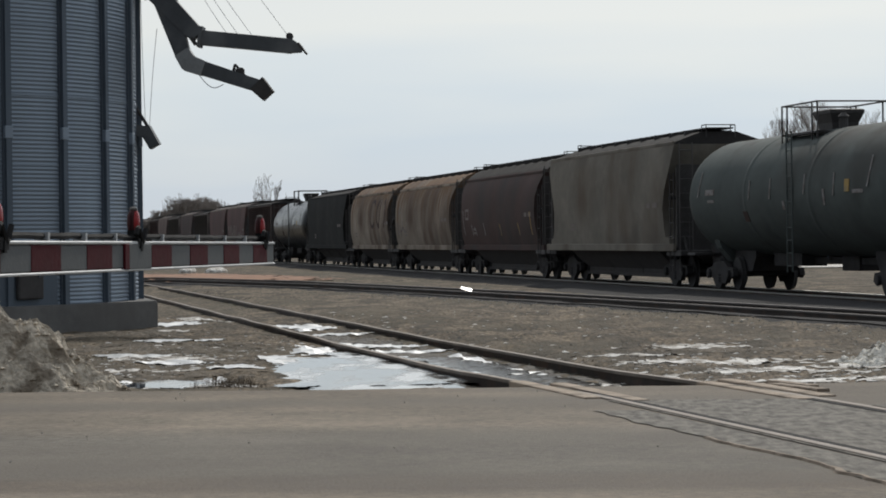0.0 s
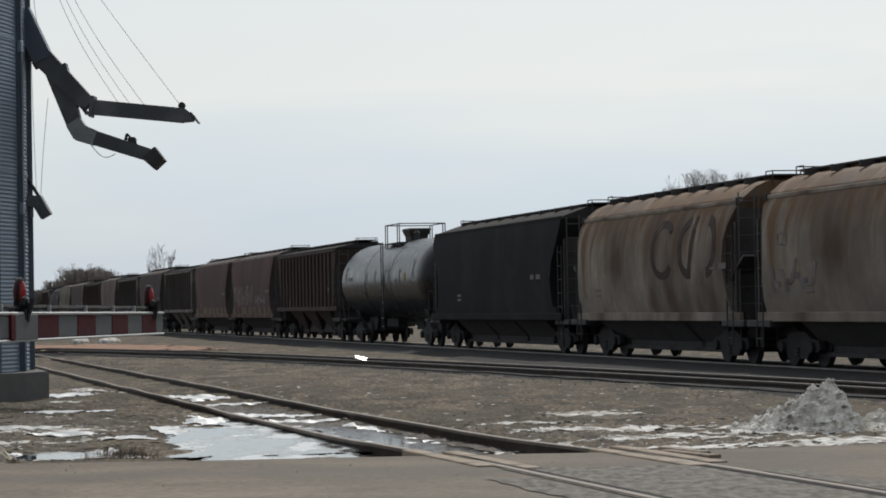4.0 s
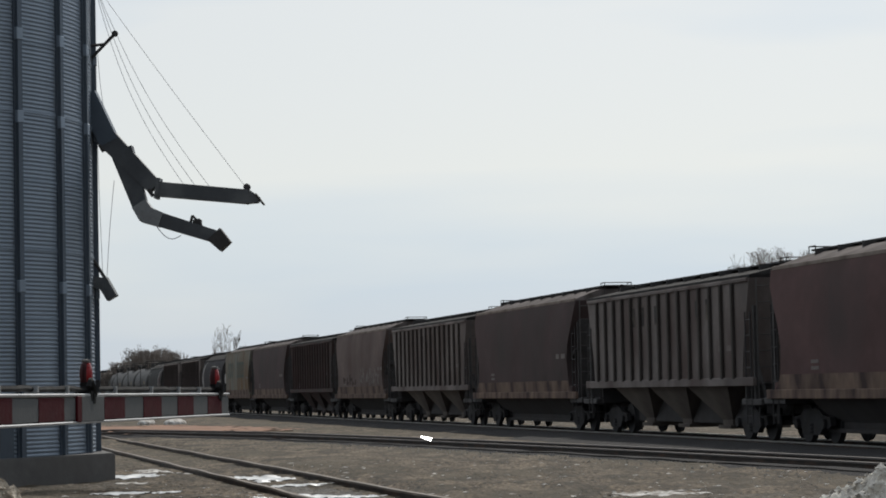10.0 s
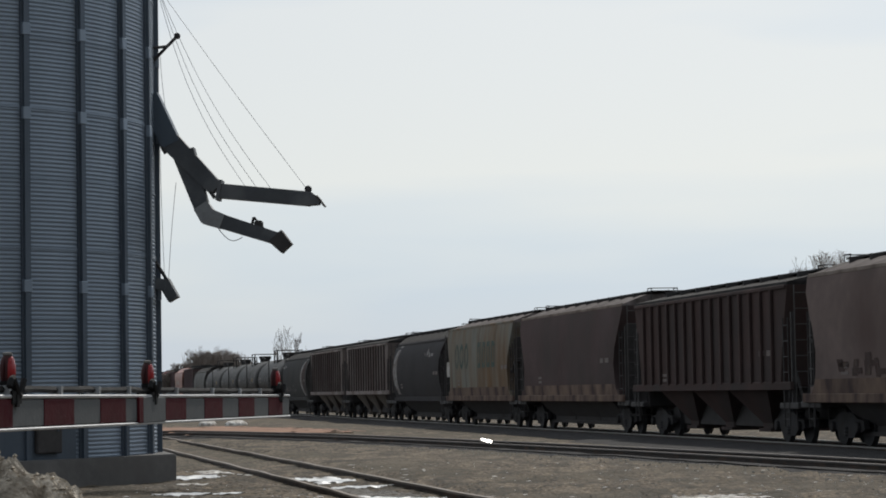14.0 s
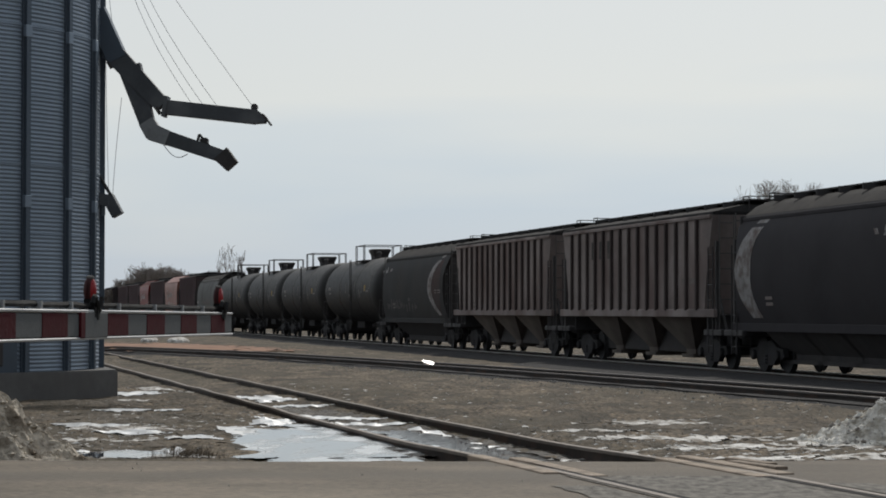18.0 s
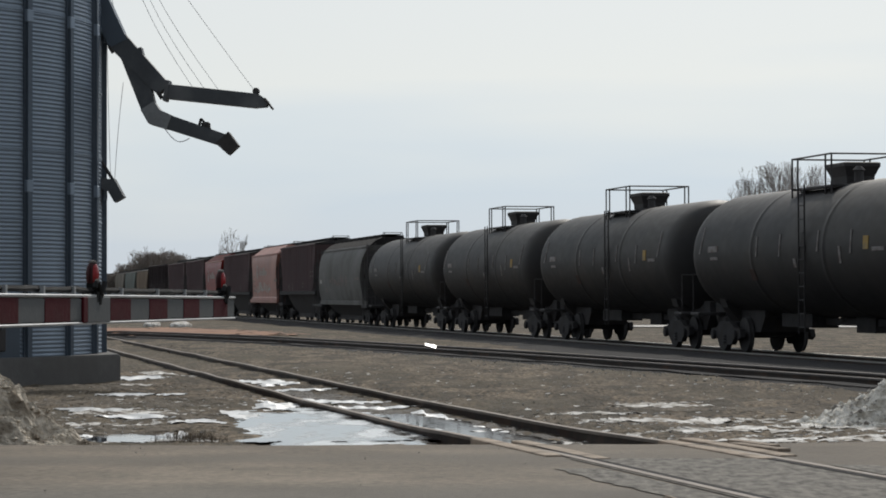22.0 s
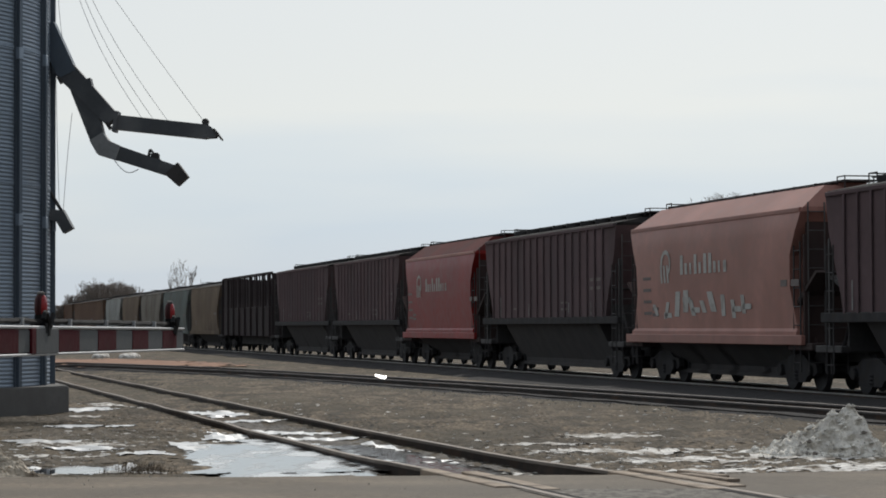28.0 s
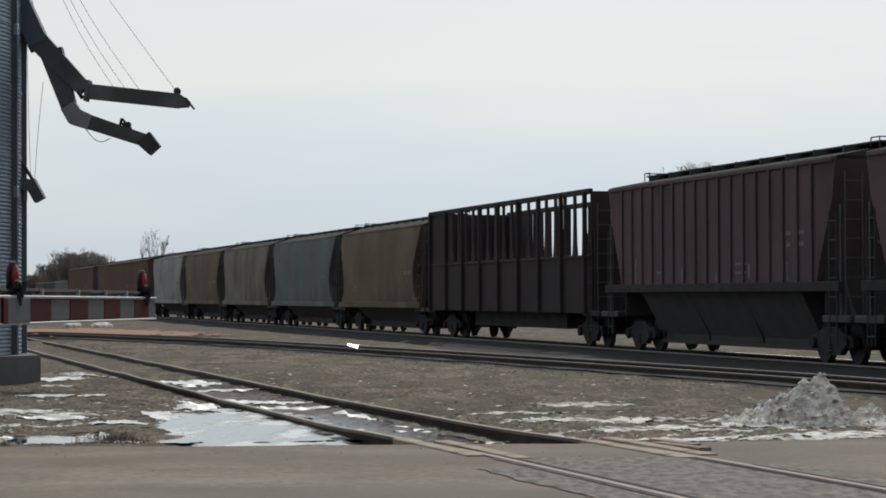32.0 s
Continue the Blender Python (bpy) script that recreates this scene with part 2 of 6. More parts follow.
M = dict(
    ground=surface("muddy_grit", (0.133, 0.105, 0.075), 0.95, 0, 1.7, 1.3, (1, 0.4, 1), stain=(0.066, 0.055, 0.041), amount=0.46, edge=0.07, stain_scale=3.2, stain_stretch=(0.7, 0.22, 1), bump=1.0, bump_scale=11, bump_dist=0.08, gloss=0.2, fine_part=0.66, fine_scale=11.0, blotch=((0.092, 0.077, 0.054), 0.44, 0.09, 0.32, (1, 0.38, 1))),
    asphalt=surface("worn_asphalt", (0.169, 0.14, 0.107), 0.88, 0, 0.8, 0.8, (0.8, 1.0, 1), (0.128, 0.111, 0.092), 0.44, 0.16, 0.5, (0.25, 1.0, 1), 0.8, 60, 0.012, fine_part=0.5, fine_scale=22, gloss=0.3, bands=[(8.0, (0.176, 0.146, 0.114)), (12.0, (0.182, 0.15, 0.116)), (12.35, (0.115, 0.09, 0.068)), (12.85, (0.118, 0.094, 0.072)), (13.2, (0.142, 0.127, 0.106)), (15.6, (0.146, 0.13, 0.108)), (16.3, (0.196, 0.163, 0.126)), (16.7, (0.168, 0.14, 0.108)), (17.6, (0.185, 0.153, 0.118)), (20.0, (0.168, 0.138, 0.105))]),
    patch=surface("rough_old_asphalt", (0.0921, 0.0836, 0.0731), 0.9, 0, 0.7, 2.5, stain=(0.215, 0.198, 0.172), amount=0.5, edge=0.14, stain_scale=13, stain_stretch=(1, 0.35, 1), bump=0.9, bump_scale=30, bump_dist=0.02, gloss=0.3),
    ballast=surface("dark_ballast", (0.038, 0.036, 0.037), 0.95, 0, 0.5, 3.0, bump=0.9, bump_scale=25, bump_dist=0.04, gloss=0.2),
    red_dirt=surface("reddish_dirt", (0.34, 0.2, 0.137), 0.95, 0, 0.3, 0.8, stain=(0.22, 0.15, 0.115), amount=0.4, stain_scale=0.5, bump=0.6, bump_scale=12, bump_dist=0.04, gloss=0.2),
    rail=surface("rusty_rail_steel", (0.045, 0.0315, 0.0252), 0.7, 0.3, 0.4, 4.0, stain=(0.09, 0.05, 0.03), amount=0.4, stain_scale=2.0),
    rail_rust=surface("rust_filmed_rail_head", (0.2, 0.165, 0.138), 0.75, 0.15, 0.4, 3.0, stain=(0.2, 0.175, 0.155), amount=0.40, stain_scale=1.2),
    rail_dull=surface("dull_rail_head", (0.12, 0.105, 0.1), 0.75, 0.1, 0.3, 2.0),
    rail_head=surface("worn_rail_head", (0.32, 0.30, 0.28), 0.38, 0.9, 0.3, 2.0),
    plank=surface("weathered_crossing_timber", (0.36, 0.285, 0.22), 0.9, 0, 0.4, 2.0, (1, 8, 8), stain=(0.16, 0.13, 0.1), amount=0.4, stain_scale=3, bump=0.6, each=0.15),
    snow=surface("dirty_old_snow", (0.74, 0.715, 0.68), 0.9, 0, 0.5, 3.0, stain=(0.24, 0.205, 0.165), amount=0.46, edge=0.1, stain_scale=5.5, bump=0.8, bump_scale=16, bump_dist=0.04),
    heap=surface("grit_caked_snow", (0.9, 0.86, 0.79), 0.95, 0, 0.6, 1.6, stain=(0.5, 0.455, 0.385), amount=0.45, edge=0.08, stain_scale=9, bump=1.0, bump_scale=22, bump_dist=0.06, each=0.2, gloss=0.2),
    bank=surface("mud_caked_bank", (0.51, 0.451, 0.374), 0.95, 0, 0.8, 2.0, stain=(0.24, 0.2, 0.155), amount=0.46, edge=0.08, stain_scale=5.0, bump=1.0, bump_scale=22, bump_dist=0.05, gloss=0.2, fine_part=0.6),
    lump=surface("frozen_grey_lumps", (0.88, 0.85, 0.79), 0.9, 0, 0.5, 4.0, stain=(0.16, 0.14, 0.12), amount=0.46, stain_scale=5.0, bump=0.6, gloss=0.3),
    ice=surface("wet_white_ice", (0.66, 0.66, 0.655), 0.35, 0, 0.35, 2.0, (1, 0.4, 1), stain=(0.42, 0.41, 0.39), amount=0.42, edge=0.1, stain_scale=3.0, stain_stretch=(1, 0.35, 1), bump=0.3, bump_scale=14, bump_dist=0.01),
    clear_water=surface("dark_clear_meltwater", (0.024, 0.021, 0.018), 0.07, 0, 0.3, 1.0, bump=0.03, bump_scale=5, bump_dist=0.004, gloss=0.5),
    mud_brown=surface("brown_trodden_mud", (0.115, 0.094, 0.07), 0.9, 0, 0.9, 2.0, (1, 0.5, 1), stain=(0.06, 0.05, 0.038), amount=0.42, edge=0.08, stain_scale=4.0, bump=1.0, bump_scale=12, bump_dist=0.06, gloss=0.25, fine_part=0.6),
    mud=surface("dark_wet_mud", (0.05, 0.042, 0.034), 0.8, 0, 0.5, 2.0, stain=(0.11, 0.094, 0.075), amount=0.38, stain_scale=2.5, bump=1.0, bump_scale=18, bump_dist=0.05),
    galv=surface("weathered_galvanized_steel", (0.275, 0.33, 0.4), 0.48, 0.45, 0.2, 0.6, (1, 1, 0.3), (0.205, 0.25, 0.305), 0.42, 0.2, 0.7, (1, 1, 0.2), 0.08, 30, 0.003),
    galv_dark=surface("dull_stiffener_steel", (0.119, 0.148, 0.184), 0.55, 0.5, 0.25, 1.0, (1, 1, 0.3), bump=0.1),
    concrete=surface("stained_concrete", (0.156, 0.152, 0.148), 0.9, 0, 0.35, 1.0, stain=(0.12, 0.115, 0.11), amount=0.42, stain_scale=1.2, stain_stretch=(1, 1, 0.3), bump=0.4, bump_scale=30),
    spout=surface("dull_grey_spout_steel", (0.108, 0.117, 0.128), 0.6, 0.3, 0.3, 1.5, stain=(0.2, 0.205, 0.21), amount=0.38, stain_scale=1.5, bump=0.1),
    spout_light=surface("bright_elbow_steel", (0.33, 0.34, 0.35), 0.5, 0.5, 0.3, 2.0),
    rusty=surface("rusted_pipe", (0.16, 0.07, 0.045), 0.85, 0.2, 0.4, 3.0),
    wire=surface("galvanized_wire", (0.5, 0.51, 0.52), 0.5, 0.7),
    # white and red sheeting darkened: the backlit arm's shade is in the colour
    arm_white=surface("shaded_white_arm_sheeting", (0.108, 0.115, 0.119), 0.7, 0, 0.1, 3.0, stain=(0.09, 0.096, 0.1), amount=0.36, stain_scale=3.0, gloss=0.2),
    arm_red=surface("shaded_red_arm_sheeting", (0.066, 0.006, 0.011), 0.7, 0, 0.15, 3.0, stain=(0.05, 0.007, 0.01), amount=0.4, stain_scale=4.0, gloss=0.1),
    arm_metal=surface("brushed_aluminium", (0.45, 0.46, 0.47), 0.45, 0.7, 0.15),
    black=surface("black_painted_metal", (0.018, 0.018, 0.019), 0.75, 0, 0.3, gloss=0.12),
    # dark red of the lamp housing, also used for the lens in shade
    housing_shaded_lens=surface("lamp_housing_and_shaded_lens", (0.055, 0.012, 0.014), 0.5, 0, 0.2, 6.0, gloss=0.4, bump=0),
    lens=surface("red_lamp_lens", (0.34, 0.016, 0.02), 0.3, 0, 0.15, 6.0, gloss=0.5, bump=0),
    truck=surface("grimy_cast_steel", (0.048, 0.046, 0.048), 0.85, 0, 0.5, 2.0, stain=(0.05, 0.044, 0.04), amount=0.4, stain_scale=3, gloss=0.25),
    # undersides kept lighter than the trucks, to lift the deep shade beneath cars
    under=surface("shade_lifted_underframe_steel", (0.072, 0.068, 0.067), 0.9, 0, 0.4, 1.5, stain=(0.055, 0.05, 0.047), amount=0.4, stain_scale=2, gloss=0.25),
    bay=surface("grimy_shade_lifted_bay_steel", (0.09, 0.085, 0.085), 0.9, 0, 0.3, 1.2, stain=(0.085, 0.077, 0.074), amount=0.4, stain_scale=1.0, gloss=0.2),
    wheel=surface("worn_wheel_steel", (0.046, 0.044, 0.045), 0.85, 0.0, 0.4, 4.0),
    car_roof=surface("sooty_car_roof", (0.032, 0.03, 0.03), 0.95, 0, 0.4, 1.2, stain=(0.05, 0.045, 0.042), amount=0.36, stain_scale=1.5, gloss=0.15),
    # paler than the cars' paint: sunlight along the top chord is in the colour
    sunlit_edge=surface("sunlit_roof_edge_paint", (0.30, 0.255, 0.225), 0.85, 0, 0.3, 0.6, (1, 1, 0.5), (0.15, 0.115, 0.1), 0.42, 0.14, 0.9, (1, 1, 0.3), each=0.12, gloss=0.12),
    dusty_sill=surface("dust_caked_sill_paint", (0.23, 0.165, 0.13), 0.9, 0, 0.35, 0.7, (1, 1, 0.5), (0.085, 0.062, 0.06), 0.48, 0.12, 1.2, (1, 1, 0.5), each=0.12, gloss=0.12),
    dust_roof=surface("dusty_roof_paint", (0.14, 0.119, 0.115), 0.92, 0, 0.4, 0.8, (0.5, 1, 1), stain=(0.07, 0.06, 0.055), amount=0.46, stain_scale=1.3, each=0.12, gloss=0.1),
    rung=surface("dusty_ladder_steel", (0.12, 0.115, 0.112), 0.8, 0, 0.3, 2.0, gloss=0.2),
    steel_dark=surface("dark_car_steel", (0.07, 0.066, 0.066), 0.7, 0, 0.4, 2.0, gloss=0.3),
    white_mark=surface("faded_white_marking", (0.55, 0.54, 0.51), 0.7, 0, 0.3, 2.0, stain=(0.2, 0.17, 0.15), amount=0.42, stain_scale=2.0),
    mark_yellow=surface("faded_yellow_placard", (0.42, 0.27, 0.07), 0.7, 0, 0.3, 2.0, stain=(0.2, 0.17, 0.12), amount=0.4, stain_scale=4.0),
    mark_rust=surface("rust_brown_marking", (0.05, 0.025, 0.02), 0.8, 0, 0.4, 2.0, stain=(0.16, 0.12, 0.09), amount=0.3, stain_scale=2.5),
    mark_green=surface("dark_green_marking", (0.06, 0.1, 0.085), 0.8, 0, 0.3, 2.0, stain=(0.2, 0.17, 0.12), amount=0.4, stain_scale=2.5),
    mark_spray=surface("pale_spray_paint", (0.30, 0.29, 0.285), 0.8, 0, 0.4, 2.0, stain=(0.12, 0.085, 0.075), amount=0.46, stain_scale=3.5),
    mark_worn=surface("worn_spray_paint", (0.25, 0.225, 0.215), 0.85, 0, 0.5, 2.0, stain=(0.14, 0.1, 0.092), amount=0.5, edge=0.15, stain_scale=2.5),
    mark_dark=surface("dark_marking", (0.05, 0.043, 0.04), 0.8, 0, 0.4, 2.0, stain=(0.17, 0.14, 0.11), amount=0.4, stain_scale=3.0),
    mark_soft=surface("rubbed_grey_spray", (0.125, 0.118, 0.115), 0.85, 0, 0.5, 2.0, stain=(0.05, 0.045, 0.043), amount=0.5, edge=0.15, stain_scale=2.0),
    mark_faint=surface("faint_grey_marking", (0.2, 0.17, 0.16), 0.8, 0, 0.4, 2.0),
    bark=surface("grey_bark", (0.075, 0.062, 0.055), 0.95, 0, 0.4, 2.0),
    twig=surface("bare_twigs", (0.3, 0.265, 0.24), 0.95, 0, 0.4, 0.6),
    needles=surface("dark_conifer_needles", (0.02, 0.03, 0.02), 0.95, 0, 0.4, 0.6),
    dry_grass=surface("dead_grass", (0.11, 0.085, 0.06), 0.95, 0, 0.4, 1.0),
    stone=surface("loose_grit_stones", (0.34, 0.32, 0.29), 0.95, 0, 0.5, 2.0, each=0.3),
    bright_tin=surface("bright_bent_sheet_metal", (0.85, 0.85, 0.84), 0.24, 1.0, 0.05, 3.0, bump=0),
    siding_white=surface("white_cladding", (0.7, 0.7, 0.69), 0.7, 0, 0.1, 1.0),
)


def water_material():
    m = bpy.data.materials.new("still_meltwater")
    m.use_nodes = True
    n, l = m.node_tree.nodes, m.node_tree.links
    b = n["Principled BSDF"]
    b.inputs["IOR"].default_value = 1.33
    nz, bp = n.new("ShaderNodeTexNoise"), n.new("ShaderNodeBump")
    # a thin skin of ice lies on parts of it
    tc, mp, skin, ramp, tint = n.new("ShaderNodeTexCoord"), n.new("ShaderNodeMapping"), n.new("ShaderNodeTexNoise"), n.new("ShaderNodeValToRGB"), n.new("ShaderNodeMix")
    mp.inputs["Scale"].default_value = (1.0, 0.35, 1.0)
    skin.inputs["Scale"].default_value, skin.inputs["Detail"].default_value = 2.2, 6.0
    ramp.color_ramp.elements[0].position, ramp.color_ramp.elements[1].position = 0.44, 0.6
    tint.data_type = "RGBA"
    tint.inputs["A"].default_value, tint.inputs["B"].default_value = (0.06, 0.055, 0.05, 1), (0.6, 0.62, 0.63, 1)
    rough_ = n.new("ShaderNodeMapRange")
    rough_.inputs["To Min"].default_value, rough_.inputs["To Max"].default_value = 0.03, 0.3
    l.new(tc.outputs["Object"], mp.inputs["Vector"])
    l.new(mp.outputs["Vector"], skin.inputs["Vector"])
    l.new(skin.outputs["Fac"], ramp.inputs["Fac"])
    l.new(ramp.outputs["Color"], tint.inputs["Factor"])
    l.new(tint.outputs["Result"], b.inputs["Base Color"])
    l.new(ramp.outputs["Color"], rough_.inputs["Value"])
    l.new(rough_.outputs["Result"], b.inputs["Roughness"])
    nz.inputs["Scale"].default_value = 6.0
    bp.inputs["Strength"].default_value, bp.inputs["Distance"].default_value = 0.04, 0.005
    l.new(nz.outputs["Fac"], bp.inputs["Height"])
    l.new(bp.outputs["Normal"], b.inputs["Normal"])
    return m


M["water"] = water_material()


# ---- mesh helpers ----
def mesh_of(bm, smooth=False):
    me = bpy.data.meshes.new("mesh")
    bmesh.ops.recalc_face_normals(bm, faces=bm.faces)
    if smooth:
        for f in bm.faces:
            f.smooth = True
    bm.to_mesh(me)
    bm.free()
    return me


def part(name, shape, material, parent, label="", at=None):
    """Links a bmesh, or a mesh shared by alike pieces, as one object under parent (None: a thing of its own)."""
    me = shape if isinstance(shape, bpy.types.Mesh) else mesh_of(shape)
    if not me.materials:
        me.materials.append(None)
    ob = new(name, me)
    ob.material_slots[0].link = "OBJECT"
    ob.material_slots[0].material = material
    if parent:
        ob.parent = parent
    if at is not None:
        ob.matrix_basis = at
    if label:
        ob["label"] = label
    return ob


def empty(name, at=None):
    ob = new(name)
    if at is not None:
        ob.matrix_basis = at
    return ob


def box(bm, lo, hi, m=None):
    x0, y0, z0 = lo
    x1, y1, z1 = hi
    v = [bm.verts.new(p) for p in ((x0, y0, z0), (x1, y0, z0), (x1, y1, z0), (x0, y1, z0), (x0, y0, z1), (x1, y0, z1), (x1, y1, z1), (x0, y1, z1))]
    for f in ((0, 3, 2, 1), (4, 5, 6, 7), (0, 1, 5, 4), (1, 2, 6, 5), (2, 3, 7, 6), (3, 0, 4, 7)):
        bm.faces.new([v[i] for i in f])
    if m is not None:
        bmesh.ops.transform(bm, matrix=m, verts=v)
    return bm


def bevel_box(lo, hi, r=0.01):
    bm = box(bmesh.new(), lo, hi)
    bmesh.ops.bevel(bm, geom=bm.edges[:], offset=r, segments=1, affect="EDGES")
    return bm


def sweep(points, r, n=6):
    """One round bar bent along points."""
    bm = bmesh.new()
    pts = [Vector(p) for p in points]
    prev = None
    for i, p in enumerate(pts):
        d = (pts[min(i + 1, len(pts) - 1)] - pts[max(i - 1, 0)]).normalized()
        u = (Vector((0, 1, 0)) - d * d.y).normalized()
        w = d.cross(u)
        ring = [bm.verts.new(p + (u * math.cos(2 * math.pi * k / n) + w * math.sin(2 * math.pi * k / n)) * r) for k in range(n)]
        if prev:
            for k in range(n):
                bm.faces.new((prev[k], prev[(k + 1) % n], ring[(k + 1) % n], ring[k]))
        else:
            bm.faces.new(ring[::-1])
        prev = ring
    bm.faces.new(prev)
    return bm


def tube(bm, a, b, r0, r1=None, n=8):
    """A straight round bar from a to b."""
    a, b = Vector(a), Vector(b)
    r1 = r0 if r1 is None else r1
    d = (b - a).normalized()
    u = d.orthogonal().normalized()
    w = d.cross(u)
    rings = []
    for p, r in ((a, r0), (b, r1)):
        rings.append([bm.verts.new(p + (u * math.cos(2 * math.pi * i / n) + w * math.sin(2 * math.pi * i / n)) * r) for i in range(n)])
    for i in range(n):
        bm.faces.new((rings[0][i], rings[0][(i + 1) % n], rings[1][(i + 1) % n], rings[1][i]))
    bm.faces.new(rings[0][::-1])
    bm.faces.new(rings[1])
    return bm


def revolve(profile, axis="z", n=24):
    """profile: (radius, height) from end to end."""
    bm = bmesh.new()
    rings = []
    for r, h in profile:
        ring = []
        for i in range(n):
            a = 2 * math.pi * i / n
            c, s = r * math.cos(a), r * math.sin(a)
            ring.append(bm.verts.new({"z": (c, s, h), "x": (h, c, s), "y": (s, h, c)}[axis]))
        rings.append(ring)
    for a, b in zip(rings, rings[1:]):
        for i in range(n):
            bm.faces.new((a[i], a[(i + 1) % n], b[(i + 1) % n], b[i]))
    bm.faces.new(rings[0][::-1])
    bm.faces.new(rings[-1])
    return bm


def extrude(poly, lo, hi, axis="x"):
    """A closed outline (two coordinates) drawn out along an axis."""
    bm = bmesh.new()
    put = {"x": lambda a, b, h: (h, a, b), "y": lambda a, b, h: (a, h, b), "z": lambda a, b, h: (a, b, h)}[axis]
    r0 = [bm.verts.new(put(a, b, lo)) for a, b in poly]
    r1 = [bm.verts.new(put(a, b, hi)) for a, b in poly]
    n = len(poly)
    for i in range(n):
        bm.faces.new((r0[i], r0[(i + 1) % n], r1[(i + 1) % n], r1[i]))
    bm.faces.new(r0[::-1])
    bm.faces.new(r1)
    return bm


def grid_mesh(verts, nx, ny):
    me = bpy.data.meshes.new("mesh")
    i = np.arange((nx - 1) * (ny - 1))
    a = (i // (nx - 1)) * nx + i % (nx - 1)
    faces = np.stack([a, a + 1, a + nx + 1, a + nx], 1)
    me.from_pydata(verts.tolist(), [], faces.tolist())
    me.shade_smooth()
    return me


# ---- the lie of the land ----
TRACK_X, TRACK_DX, TRACK_Z = 22.1, -0.239, -0.27      # main line: x = 22.1 - 0.239 y, rail heads at z
ALONG = Vector((TRACK_DX, 1, 0)).normalized()
ROAD_Y = 20.6


def siding_x(y):
    """Centre line of the siding, with a slight kink where it leaves the road."""
    ys_, off = (-10, 13, 19, 24, 30, 38, 54, 75, 95), (0.0, 0.03, 0.05, 0.28, 0.36, 0.58, 0.93, 1.3, 1.65)
    k = 0
    while k < 7 and y > ys_[k + 1]:
        k += 1
    return 6.43 - 0.279 * y + off[k] + (off[k + 1] - off[k]) * (y - ys_[k]) / (ys_[k + 1] - ys_[k])


# shallow hollows that hold meltwater: centre, half axes, turn in degrees
HOLLOWS = [(cx, cy, a, b, math.cos(radians(turn)), math.sin(radians(turn))) for cx, cy, a, b, turn in ((-2.3, 26.3, 1.05, 4.3, 13), (-2.0, 23.6, 1.05, 1.5, 5), (-3.95, 24.1, 0.6, 0.9, 0))]


def hollow(x, y):
    """0 outside the hollows, rising to 1 inside them."""
    if not (-5 < x < -0.4 and 21 < y < 31):
        return 0.0
    most = 0.0
    for cx, cy, a, b, c, d in HOLLOWS:
        u, w = ((x - cx) * c + (y - cy) * d) / a, ((y - cy) * c - (x - cx) * d) / b
        most = max(most, min(1.0, 2.2 * (1.0 - (u * u + w * w) ** 0.5)))
    return most


def lie(x, y):
    """Mean height of the bare ground, falling gently to the main line, with a wet trough along the siding."""
    q = ((TRACK_X + TRACK_DX * y) - x) * 0.9724
    z = -0.15 if q >= 12 else -0.28 + 0.02 * (q - 5.5) if q >= 5.5 else -0.47 + 0.0576 * (max(q, 2.2) - 2.2)
    if 20.8 < y < 95:
        d = (x - siding_x(y)) / 1.35
        if -1 < d < 1:
            z -= 0.085 * (1 - d * d) ** 0.5 * min(1, (y - 20.8) / 2.0)
    return z - 0.05 * hollow(x, y)


def rough(x, y):
    a = noise.noise((x * 0.45, y * 0.45, 0)) * 0.025 + noise.noise((x * 1.7, y * 1.7, 3)) * 0.026 + noise.noise((x * 5.5, y * 3.5, 7)) * 0.03
    return a * (1 - 0.6 * hollow(x, y))


def build_ground():
    xs = np.concatenate([-np.geomspace(2500, 12, 26), np.arange(-11.5, 10.0, 0.13), np.geomspace(10.2, 2500, 30)])
    ys = np.concatenate([-np.geomspace(600, 3, 10), np.arange(0, 19.9, 2.0), np.arange(20.0, 46, 0.13), np.arange(46, 95, 0.45), np.geomspace(96, 4500, 36)])
    v = np.empty((len(ys), len(xs), 3))
    for j, y in enumerate(ys):
        for i, x in enumerate(xs):
            z = lie(x, y)
            if abs(x) < 30 and 20.2 < y < 110:
                z += rough(x, y)
            if y < 20.3:
                z -= 0.05
            v[j, i] = x, y, z
    me = grid_mesh(v.reshape(-1, 3), len(xs), len(ys))
    g = part("ground", me, M["ground"], None)
    return tagged(g, "muddy gritty ground with thawing ice and dead grass", "ground", kind="structure")


build_ground()


def build_road():
    xs = np.concatenate([-np.geomspace(400, 9, 14), np.arange(-8.5, 8.6, 0.25), np.geomspace(9, 400, 14)])
    ys = np.concatenate([np.linspace(-6, 18, 7), [19.5, 20.2, 20.45]])
    bm = bmesh.new()
    rows = []
    for x in xs:
        edge = ROAD_Y + 0.16 * noise.noise((x * 0.6, 1.3, 0)) + 0.06 * noise.noise((x * 3, 4, 0)) + max(0, x - 1) * 0.22 * (x < 12) + (2.4 if x >= 12 else 0)
        col = [bm.verts.new((x, y if y < 20 else y, -0.012)) for y in ys[:-2]]
        col += [bm.verts.new((x, edge - 0.12, -0.014)), bm.verts.new((x, edge, -0.05)), bm.verts.new((x, edge + 0.05, -0.3))]
        rows.append(col)
    for a, b in zip(rows, rows[1:]):
        for i in range(len(a) - 1):
            bm.faces.new((a[i], b[i], b[i + 1], a[i + 1]))
    r = part("road", bm, M["asphalt"], None)
    return tagged(r, "worn brown-grey asphalt road with faint wheel streaks", "road", kind="structure")


build_road()


